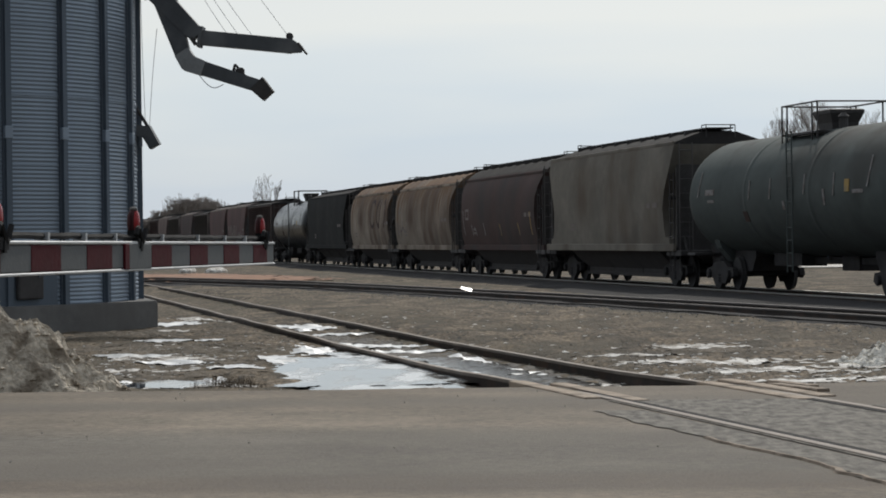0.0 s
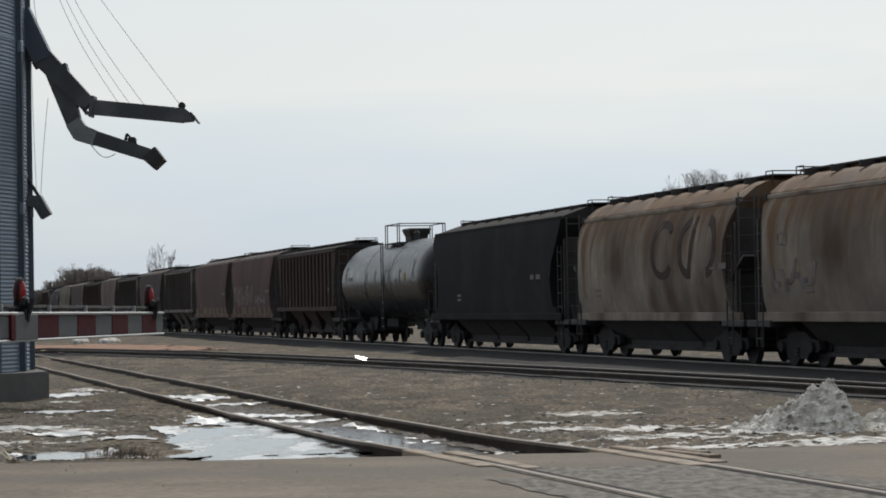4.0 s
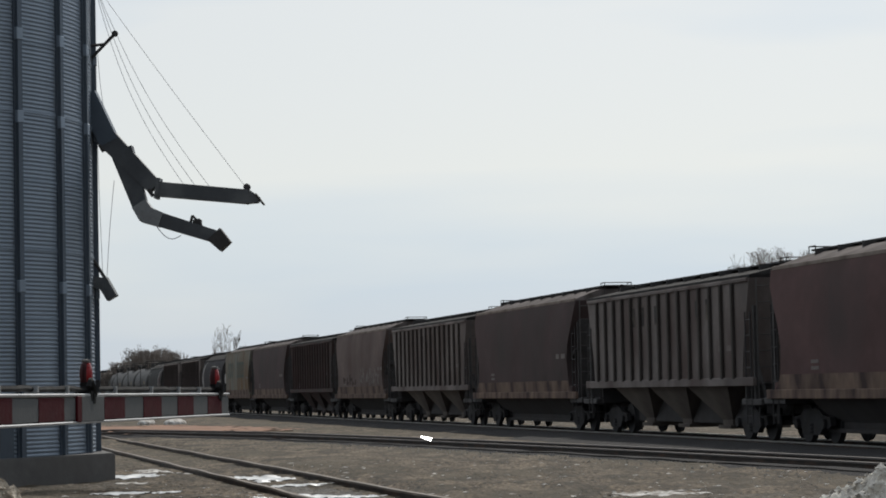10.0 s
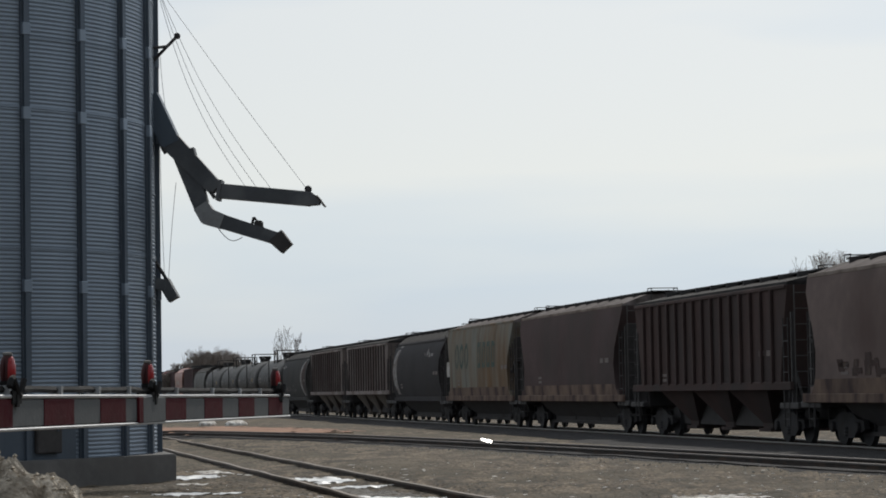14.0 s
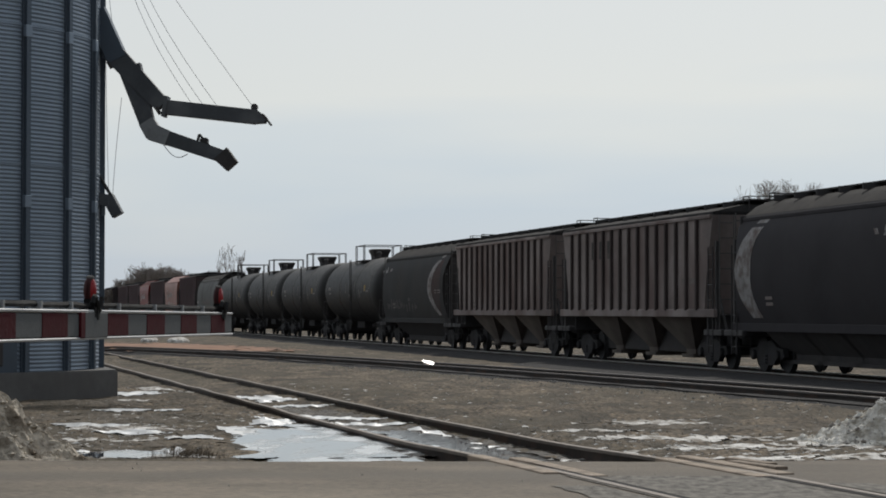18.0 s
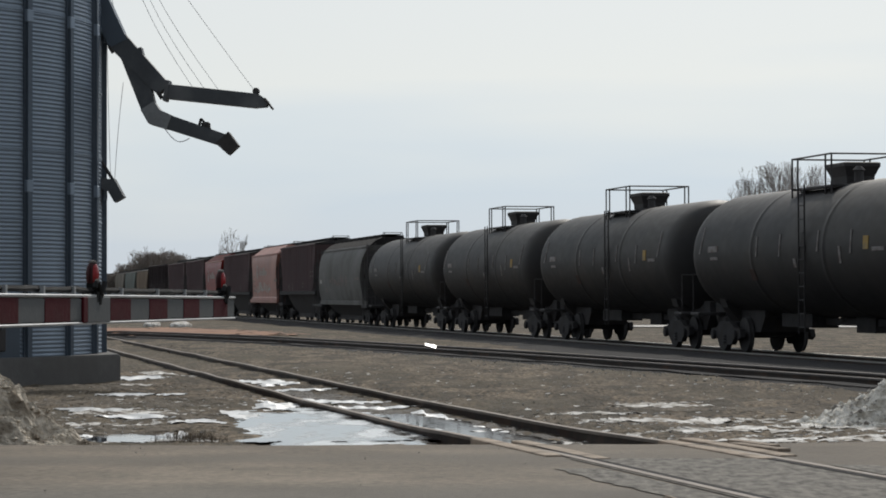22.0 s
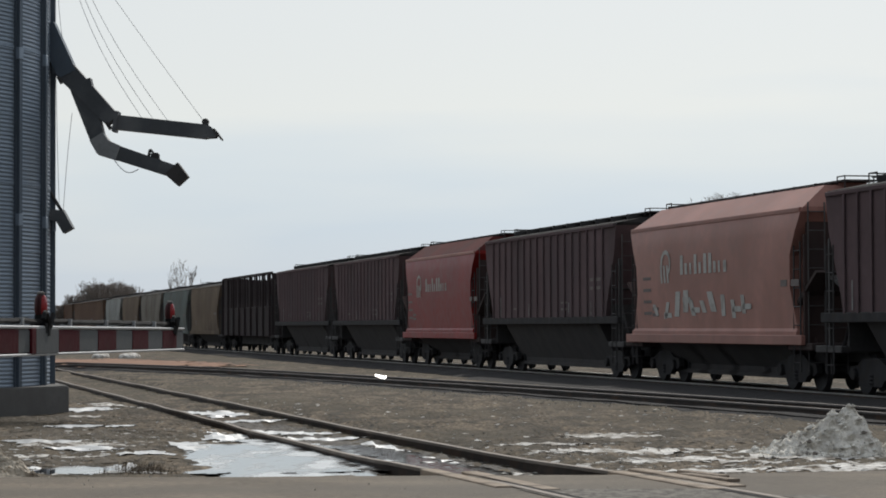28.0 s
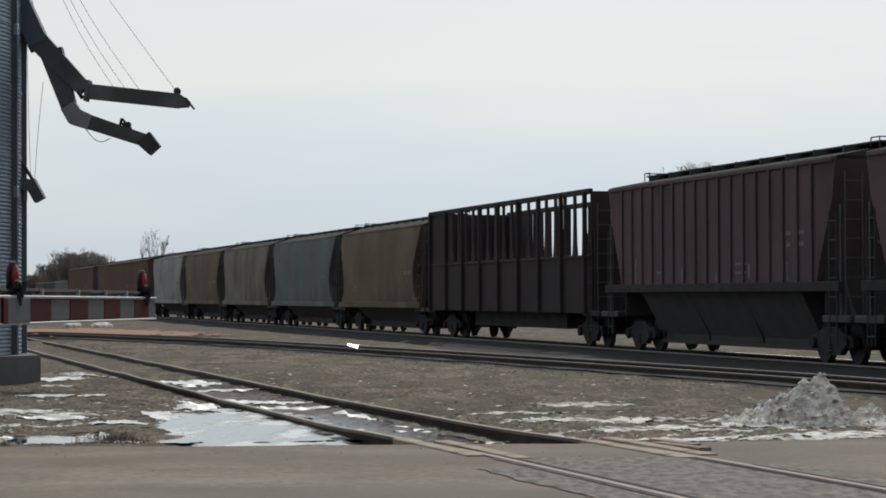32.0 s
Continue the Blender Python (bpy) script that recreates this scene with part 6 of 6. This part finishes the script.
def slat_car(paint, length):
    """A high-sided wood-chip car: solid below, upright slats above with daylight between them."""
    car = empty("slatted_car")
    L = length / 2
    e = L - 0.9
    part("floor", box(bmesh.new(), (-e, -1.45, 1.05), (e, 1.45, 1.2)), paint, car)
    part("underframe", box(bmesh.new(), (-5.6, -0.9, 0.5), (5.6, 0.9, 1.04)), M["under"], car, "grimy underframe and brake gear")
    for s in (-1, 1):
        part("lower_side", bevel_box((-e, -0.04, 1.0), (e, 0.04, 2.62), 0.01), paint, car, at=pose(0, s * 1.48, 0))
        part("top_rail", bevel_box((-e, -0.07, 4.42), (e, 0.07, 4.58), 0.015), paint, car, at=pose(0, s * 1.48, 0))
        part("mid_rail", bevel_box((-e, -0.07, 2.58), (e, 0.07, 2.68), 0.015), paint, car, at=pose(0, s * 1.48, 0))
        slat = cached("slat", lambda: extrude([(-0.22, 2.66), (0.22, 2.66), (0.14, 3.05), (0.1, 3.6), (0.09, 4.44), (-0.09, 4.44), (-0.1, 3.6), (-0.14, 3.05)], -0.03, 0.03, "y"))
        n = int(2 * e / 0.95)
        for i in range(n):
            x = -e + 0.45 + (2 * e - 0.9) * i / (n - 1)
            part("slat", slat, paint, car, at=pose(x + 0.1 * s, s * 1.48, 0))
        panel = cached("rear_panel", lambda: bevel_box((-1.6, -0.035, 2.6), (1.6, 0.035, 4.45), 0.01))
        part("rear_panel", panel, paint, car, "solid end panel", at=pose(-e + 1.65, s * 1.47, 0))
        post = cached("slat_post", lambda: bevel_box((-0.06, -0.06, 1.0), (0.06, 0.06, 4.5), 0.01))
        for i in range(9):
            part("side_post", post, paint, car, at=pose(-e + 0.3 + (2 * e - 0.6) * i / 8, s * 1.57, 0))
        part("end_wall", bevel_box((-0.05, -1.48, 1.0), (0.05, 1.48, 4.5), 0.01), paint, car, at=pose(s * e, 0, 0))
    part("centre_sill", cached("centre_sill", lambda: box(bmesh.new(), (-7.5, -0.25, 0.72), (7.5, 0.25, 1.05))), M["under"], car)
    add_ends(car, L, paint)
    for s in (-1, 1):
        add_truck(car, s * (L - 2.4))
    return car


def gondola(paint, length):
    """A low open car: ribbed sides under a top rail, ends closed, floor on a centre sill."""
    car = empty("gondola_car")
    L = length / 2
    e = L - 0.7
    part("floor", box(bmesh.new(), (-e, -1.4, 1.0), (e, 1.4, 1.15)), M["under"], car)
    for s in (-1, 1):
        part("side_wall", bevel_box((-e, -0.03, 1.0), (e, 0.03, 3.1), 0.01), paint, car, at=pose(0, s * 1.45, 0))
        part("top_rail", bevel_box((-e, -0.08, 3.08), (e, 0.08, 3.22), 0.015), paint, car, at=pose(0, s * 1.45, 0))
        for i in range(12):
            part("rib", cached("gondola_rib", lambda: bevel_box((-0.06, -0.05, 1.0), (0.06, 0.05, 3.1), 0.01)), paint, car, at=pose(-e + 0.4 + (2 * e - 0.8) * i / 11, s * 1.5, 0))
        part("end_wall", bevel_box((-0.04, -1.42, 1.0), (0.04, 1.42, 3.1), 0.01), paint, car, at=pose(s * e, 0, 0))
        add_truck(car, s * (L - 2.4))
    part("centre_sill", cached("centre_sill", lambda: box(bmesh.new(), (-7.5, -0.25, 0.72), (7.5, 0.25, 1.05))), M["under"], car)
    return car


def stripe(car, lv, rows, mat, name="marking", both=True):
    """A painted shape that hugs the side: rows of (z, x0, x1) from bottom to top."""
    for s in ((-1, 1) if both else (-1,)):
        bm = bmesh.new()
        prev = None
        for z, x0, x1 in rows:
            y = s * (width_at(lv, z) + 0.012)
            ring = [bm.verts.new((x0, y, z)), bm.verts.new((x1, y, z))]
            if prev:
                bm.faces.new((prev[0], prev[1], ring[1], ring[0]))
            prev = ring
        part(name, bm, mat, car)


def block(car, lv, x0, x1, z0, z1, mat, lean=0.0, name="marking"):
    n = max(2, int((z1 - z0) / 0.3) + 1)
    stripe(car, lv, [(z0 + (z1 - z0) * i / (n - 1), x0 + lean * i / (n - 1), x1 + lean * i / (n - 1)) for i in range(n)], mat, name)


def scrawl(car, lv, x0, x1, z0, z1, n, seed, mat):
    """Spray-painted strokes that spell nothing."""
    rng = random.Random(seed)
    w = (x1 - x0) / n
    for i in range(n):
        x = x0 + i * w + rng.uniform(-0.1, 0.1)
        a, b = z0 + rng.uniform(0, 0.25), z1 - rng.uniform(0, 0.35)
        block(car, lv, x, x + w * rng.uniform(0.3, 0.55), a, b, mat, rng.uniform(-0.3, 0.3), "spray_stroke")
        if rng.random() < 0.7:
            z = rng.uniform(a, b - 0.15)
            block(car, lv, x, x + w * 0.85, z, z + 0.13, mat, 0.0, "spray_stroke")


def arc_shape(car, lv, cx, cz, rx_, rz_, a0, a1, t, mat):
    """A bent painted band on both sides: part of an oval ring."""
    n = 16
    for s in (-1, 1):
        bm = bmesh.new()
        prev = None
        for k in range(n + 1):
            a = radians(a0 + (a1 - a0) * k / n)
            ring = []
            for f in (1.0, 1.0 - t / rx_):
                z = cz + rz_ * f * math.sin(a)
                ring.append(bm.verts.new((cx + rx_ * f * math.cos(a), s * (width_at(lv, z) + 0.012), z)))
            if prev:
                bm.faces.new((prev[0], prev[1], ring[1], ring[0]))
            prev = ring
        part("marking", bm, mat, car)


def ring_shape(car, lv, x0, x1, z0, z1, t, mat):
    block(car, lv, x0, x1, z0, z0 + t, mat)
    block(car, lv, x0, x1, z1 - t, z1, mat)
    block(car, lv, x0, x0 + t, z0 + t, z1 - t, mat)
    block(car, lv, x1 - t, x1, z0 + t, z1 - t, mat)


def decorate(i, car, kind):
    """Markings and sprayed shapes of single cars, as plain shapes."""
    lv = LEVELS.get(kind)
    rusty, green, pale, white = M["mark_rust"], M["mark_green"], M["mark_spray"], M["white_mark"]
    if i == 4:
        arc_shape(car, lv, 1.55, 2.9, 0.95, 0.78, 40, 320, 0.24, rusty)
        arc_shape(car, lv, 3.55, 2.9, 0.75, 0.78, 90, 270, 0.24, rusty)
        block(car, lv, 3.5, 3.74, 2.12, 3.68, rusty, 0.35)
        arc_shape(car, lv, 4.9, 2.9, 0.7, 0.78, -90, 90, 0.24, rusty)
    if i == 3:
        ring_shape(car, lv, -6.0, -5.4, 2.8, 3.1, 0.06, pale)
        scrawl(car, lv, -6.2, -3.6, 1.7, 2.5, 5, 31, M["mark_worn"])
    if i == 16:
        for x in (-4.5, -3.4, -2.3):
            arc_shape(car, lv, x, 2.95, 0.45, 0.55, 0, 360, 0.17, green)
        for x in (0.2, 1.2, 2.2, 3.2):
            ring_shape(car, lv, x, x + 0.7, 2.42, 3.48, 0.2, green)
        block(car, lv, -7.0, -6.3, 2.1, 2.75, white)
    if i in (10, 12, 18):
        for x in (-1.3, -0.35, 0.6) if i == 12 else (-4.4, -3.5, -2.6) if i == 18 else (-3.0, -2.1, -0.6, 3.2, 4.1):
            block(car, lv, x + 0.1, x + 0.55, 3.2, 3.75, M["mark_dark"])
    if i == 17:
        rows = [(1.4 + 2.5 * j / 10, -6.7 + 1.1 * (j / 5 - 1) ** 2, -5.45 + 0.9 * (j / 5 - 1) ** 2 - 0.3 * abs(j / 5 - 1)) for j in range(11)]
        stripe(car, lv, rows, pale, "crescent", False)
        scrawl(car, lv, 2.5, 5.0, 3.2, 3.6, 4, 17, pale)
    if i == 20:
        rows = [(1.4 + 2.5 * j / 10, 3.7 + 2.0 * (j / 5 - 1) ** 2, 4.5 + 1.8 * (j / 5 - 1) ** 2) for j in range(11)]
        stripe(car, lv, rows, pale, "crescent", False)
        stripe(car, lv, [(1.5 + 2.3 * j / 8, 4.6 + 1.5 * (j / 4 - 1) ** 2, 6.3) for j in range(9)], PAINT["darkred"], "red_wedge", False)
        scrawl(car, lv, -5.8, 1.2, 1.5, 2.2, 11, 20, M["mark_soft"])
        scrawl(car, lv, -7.0, -5.0, 3.2, 3.7, 4, 21, pale)
    if i == 8:
        scrawl(car, lv, -5.6, 1.2, 1.7, 2.8, 8, 8, M["mark_worn"])
        scrawl(car, lv, 1.8, 5.4, 1.6, 2.3, 5, 18, M["mark_faint"])
    if i == 13:
        scrawl(car, lv, 0.2, 5.6, 1.6, 2.5, 10, 13, M["mark_worn"])
        scrawl(car, lv, -4.5, -0.5, 1.6, 2.3, 5, 14, rusty)
    if i in (27, 29):
        arc_shape(car, lv, -3.2, 3.05, 0.42, 0.34, -60, 200, 0.13, white)
        for x in (-3.62, -3.36, -3.1):
            block(car, lv, x, x + 0.14, 2.55, 3.0, white, -0.05)
        for j, w in enumerate((0.28, 0.26, 0.2, 0.26, 0.22, 0.28, 0.3, 0.24, 0.16, 0.28)):
            block(car, lv, -2.0 + 0.37 * j, -2.0 + 0.37 * j + w * 0.8, 2.74, 3.02 + 0.2 * (j in (0, 3, 5, 6)), white)
        for j in range(4):
            block(car, lv, -5.2, -4.5, 1.75 + 0.3 * j, 1.83 + 0.3 * j, M["mark_faint"])
    if i == 27:
        scrawl(car, lv, -4.2, 3.4, 1.55, 2.35, 10, 27, white)
    if i == 25:
        block(car, lv, -6.3, -5.6, 2.2, 2.4, white)
        scrawl(car, lv, -3.0, 3.0, 2.0, 2.7, 8, 25, M["mark_faint"])
    if kind == "deep":
        for x in (-5.6, -3.4, -1.9, 0.6, 2.8, 5.2):
            block(car, lv, x, x + 0.07, 1.85, 2.25 + 0.25 * (x == -5.6), pale)
    if i == 7:
        for x in (-5.8, -4.3, -2.7, -1.0, 0.8, 2.6):
            block(car, lv, x, x + 0.07, 1.6, 2.05, pale)
    if i == 2:
        for x, top in ((-6.3, 2.7), (-4.6, 2.1), (-3.9, 2.0), (-2.2, 2.15), (0.9, 2.1), (4.2, 2.1), (6.3, 2.5)):
            block(car, lv, x, x + 0.09, 1.65, top, M["mark_yellow"] if x > -2 else pale, -0.22)
        ring_shape(car, lv, -6.0, -5.3, 2.3, 2.75, 0.1, M["mark_faint"])


def paints():
    p = {}
    p["greygreen"] = car_paint("grey_green_tank_paint", (0.153, 0.176, 0.171), amount=0.36)
    p["tan"] = car_paint("faded_tan_paint", (0.288, 0.266, 0.230), (0.16, 0.12, 0.09), 0.38)
    p["tanrust"] = car_paint("rust_streaked_tan_paint", (0.46, 0.395, 0.33), (0.15, 0.1, 0.075), 0.44, runs=((0.18, 0.11, 0.066), 1.6, 4.1, 0.45))
    p["darkred"] = car_paint("dull_dark_red_paint", (0.125, 0.086, 0.081), (0.08, 0.067, 0.066), 0.42)
    p["deepred"] = car_paint("dull_wine_red_paint", (0.2, 0.138, 0.145), (0.15, 0.115, 0.122), 0.42)
    p["brownred"] = car_paint("faded_oxide_red_paint", (0.22, 0.136, 0.132), (0.12, 0.09, 0.088), 0.42)
    p["brown"] = car_paint("weathered_brown_paint", (0.43, 0.372, 0.355), (0.23, 0.17, 0.158), 0.44)
    p["darkbrown"] = car_paint("sooty_dark_brown_paint", (0.155, 0.11, 0.11), (0.1, 0.08, 0.078), 0.44)
    p["sootblack"] = car_paint("soot_black_paint", (0.075, 0.07, 0.076), (0.06, 0.055, 0.06), 0.42)
    p["sootred"] = car_paint("sooty_red_brown_paint", (0.085, 0.066, 0.068), (0.06, 0.053, 0.054), 0.45)
    p["black"] = car_paint("dull_black_paint", (0.028, 0.029, 0.03), (0.04, 0.038, 0.037), 0.36, 0.8, 0.2)
    p["tankblack"] = surface("dull_sheen_black_tank_paint", (0.034, 0.033, 0.034), 0.58, 0, 0.35, 0.6, (0.5, 1, 0.7), (0.055, 0.05, 0.046), 0.4, 0.14, 0.9, (0.5, 1, 0.32), 0.06, 30, 0.003, each=0.1, gloss=0.22, blotch=((0.05, 0.045, 0.04), 0.4, 0.12, 0.6, (0.4, 0.8, 0.8)))
    p["charcoal"] = car_paint("faded_charcoal_paint", (0.085, 0.085, 0.087), (0.075, 0.07, 0.068), 0.4)
    p["glossblack"] = surface("glossy_black_tank_paint", (0.02, 0.022, 0.025), 0.3, 0, 0.3, 0.6, (1, 1, 0.3), (0.032, 0.03, 0.03), 0.34, 0.14, 1.0, (1.4, 1.4, 0.2), 0.02, gloss=0.4)
    p["greyrib"] = car_paint("weathered_grey_paint", (0.33, 0.292, 0.278), (0.16, 0.12, 0.11), 0.44)
    # posts darker than their panels: the posts' shaded sides are put in the colour
    p["ribgrey"] = car_paint("shade_toned_grey_post_paint", (0.12, 0.108, 0.1), (0.09, 0.07, 0.06), 0.42)
    p["greywash"] = surface("rust_washed_grey_paint", (0.255, 0.262, 0.235), 0.85, 0, 0.34, 0.45, (1, 1, 0.5), (0.2, 0.125, 0.07), 0.46, 0.14, 0.5, (0.9, 0.9, 0.45), 0.15, 30, 0.004, gloss=0.12, blotch=((0.15, 0.11, 0.08), 0.4, 0.12, 1.2, (1.2, 1.2, 0.2)))
    # brown posts likewise painted in the tone of their shaded sides
    p["ribbrown"] = car_paint("shade_toned_brown_post_paint", (0.12, 0.098, 0.094), (0.085, 0.066, 0.062), 0.4)
    p["ribbay"] = car_paint("dusty_outlet_paint", (0.27, 0.235, 0.205), (0.14, 0.11, 0.098), 0.42)
    p["pinktan"] = car_paint("dusty_pinkish_tan_paint", (0.28, 0.215, 0.198), (0.16, 0.112, 0.1), 0.42)
    p["light"] = car_paint("light_grey_paint", (0.25, 0.25, 0.243), (0.15, 0.145, 0.135), 0.34)
    p["slopeside"] = car_paint("bright_red_paint", (0.36, 0.031, 0.027), (0.26, 0.028, 0.025), 0.36, 0.45, 0.1)
    p["redroof"] = car_paint("soot_darkened_red_roof_paint", (0.15, 0.035, 0.032), (0.09, 0.03, 0.03), 0.44, 0.8, 0.3)
    p["palegrey"] = car_paint("pale_grey_paint", (0.44, 0.455, 0.44), (0.3, 0.29, 0.26), 0.36)
    # paint of one faded car; on red cars' chords it stands for a highlight
    p["faded_and_lit_red"] = car_paint("faded_and_lit_edge_red_paint", (0.56, 0.28, 0.23), (0.42, 0.2, 0.16), 0.38, 0.48, 0.15)
    p["greenish"] = car_paint("pale_green_grey_paint", (0.238, 0.277, 0.263), (0.2, 0.19, 0.16), 0.36)
    p["mustard"] = car_paint("yellowish_tan_paint", (0.25, 0.19, 0.135), (0.18, 0.13, 0.095), 0.42)
    p["rustbox"] = car_paint("rusty_brown_paint", (0.187, 0.108, 0.068), (0.14, 0.07, 0.045), 0.42)
    return p


PAINT = paints()
STENCIL = [(-6.0, 2.9, 0.45, 0.1), (-5.3, 2.9, 0.35, 0.1), (-6.0, 2.65, 0.4, 0.1), (-5.3, 2.65, 0.3, 0.1), (-2.3, 2.25, 0.7, 0.07), (-2.3, 2.05, 0.7, 0.07), (3.6, 2.1, 0.5, 0.07)]
SMALL = [(-6.1, 2.4, 0.5, 0.15), (-5.4, 2.4, 0.4, 0.15), (4.2, 1.9, 0.5, 0.08), (4.2, 1.75, 0.5, 0.08)]

# Where each coupling stands along the line at the start, and what runs between.
SCALE = 1.038
SPEED = 16.138
U = [69.5, 86.2, 102.1, 118.2, 132.3, 150.0, 167.0, 183.7, 199.2, 214.8, 231.3, 247.0, 263.8, 278.8, 295.1, 311.9, 327.0, 342.4, 359.2, 375.6, 391.5, 408.0, 424.6, 440.5, 457.8, 473.4, 488.4, 502.1, 518.6, 531.2, 547.0, 564.0, 584.9, 601.0, 618.2, 635.0, 651.5, 668.8, 712.0, 742.0, 759.5, 777.0, 795.0]
CARS = [
    ("tank", "greygreen"), ("flat", "tan"), ("cyl", "darkred"), ("cyl", "tanrust"), ("cyl", "tanrust"), ("flat", "black"), ("tank", "glossblack"), ("rib", "darkred"),
    ("flat", "brownred"), ("flat", "brownred"), ("rib", "greyrib"), ("flat", "darkbrown"), ("rib", "greyrib"), ("flat", "pinktan"), ("rib", "darkred"), ("flat", "darkbrown"),
    ("flat", "greywash"), ("cyl", "sootblack"), ("rib", "brown"), ("rib", "brown"), ("cyl", "charcoal"), ("tank", "tankblack"), ("tank", "tankblack"), ("tank", "tankblack"), ("tank", "tankblack"),
    ("cyl", "light"), ("deep", "deepred"), ("slopeside", "faded_and_lit_red"), ("deep", "deepred"), ("slopeside", "slopeside"), ("deep", "deepred"), ("deep", "deepred"), ("slat", "sootred"),
    ("flat", "mustard"), ("flat", "greenish"), ("flat", "tan"), ("flat", "mustard"), ("flat", "palegrey"), ("box", "rustbox"), ("box", "rustbox"), ("gondola", "palegrey"), ("gondola", "light"), ("gondola", "brown"),
]
TALL = {1: 1.04, 2: 1.012, 8: 1.035, 9: 1.035, 11: 1.035, 13: 1.035, 15: 1.035, 16: 1.035, 27: 1.045, 29: 1.045}      # cars that stand a little higher
WORDS = dict(tank="tank car with a railed dome platform", flat="smooth-sided covered hopper car", cyl="round-sided covered hopper car", rib="ribbed covered hopper car with sloping bays",
             deep="deep ribbed covered hopper car", slopeside="covered hopper car with sloping roof edges", slat="high slatted open car with daylight between slats", box="plain high boxcar", gondola="low open gondola car")
SHADE = dict(sootred="sooty red-brown", greygreen="grimy grey-green", tan="faded tan", pinktan="dusty pinkish tan", darkred="dull dark red", deepred="dull wine-red", tanrust="rust-streaked tan", black="dull black", charcoal="faded charcoal", tankblack="dirty black", glossblack="glossy black", palegrey="pale grey", brownred="faded oxide red",
             greyrib="weathered grey", brown="weathered brown", darkbrown="sooty dark brown", sootblack="soot-blackened", greywash="rust-washed grey", light="light grey", slopeside="bright red", faded_and_lit_red="sun-faded dusty red", greenish="pale green-grey", mustard="yellowish tan", rustbox="rusty brown")


def build_train():
    made = []
    for i, (kind, colour) in enumerate(CARS):
        back = U[i] * SCALE
        front = U[i - 1] * SCALE if i else back - 17.6
        length = round(back - front, 1)
        mid = (back + front) / 2
        if kind == "tank":
            car = tank(PAINT[colour], length)
        elif kind == "slat":
            car = slat_car(PAINT[colour], length)
        elif kind == "gondola":
            car = gondola(PAINT[colour], length)
        else:
            car = hopper(kind, PAINT[colour], M["steel_dark"] if kind != "slopeside" else PAINT["darkred"], length, STENCIL if kind == "deep" else SMALL, M["mark_faint"], PAINT["redroof"] if colour == "slopeside" else PAINT[colour] if kind == "slopeside" or colour == "tanrust" else M["dust_roof"] if i in (8, 9, 11, 13, 15, 16) else None,
                         # paler chords carry the sunlit line along the roof edge in their colour
                         M["sunlit_edge"] if i in (8, 9, 11, 13, 15) else PAINT["faded_and_lit_red"] if kind == "slopeside" else None, i in (8, 9, 11, 13, 15, 16), PAINT["ribgrey"] if colour == "greyrib" else PAINT["ribbrown"] if i in (18, 19) else None)
        if kind not in ("tank", "slat", "gondola"):
            decorate(i, car, kind)
        car.scale = (1, 1, TALL.get(i, 1.0))
        tagged(car, SHADE[colour] + " " + WORDS[kind], "railway car", group="cars of the freight train")
        made.append((car, mid))
    return made


TRAIN = build_train()


def place_on_line(s):
    p = Vector((TRACK_X, 0, TRACK_Z)) + ALONG * s
    return pose(p.x, p.y, p.z, 0, 0, math.degrees(math.atan2(-ALONG.y, -ALONG.x)))


def motions():
    """The train rolls by at an even speed, towards the road, its wheels turning with it."""
    for car, mid in TRAIN:
        walk(car, [(t, place_on_line(mid - SPEED * t)) for t in (0.0, 8.0, 16.0, 24.0, 32.0)])
    step = 1 / 30
    turn = math.degrees(SPEED * step / 0.457)
    for ob in WHEELS:
        at = ob.matrix_basis.copy()
        walk(ob, [(i * step, at @ Matrix.Rotation(radians(turn * i), 4, "Y")) for i in range(961)])


motions()
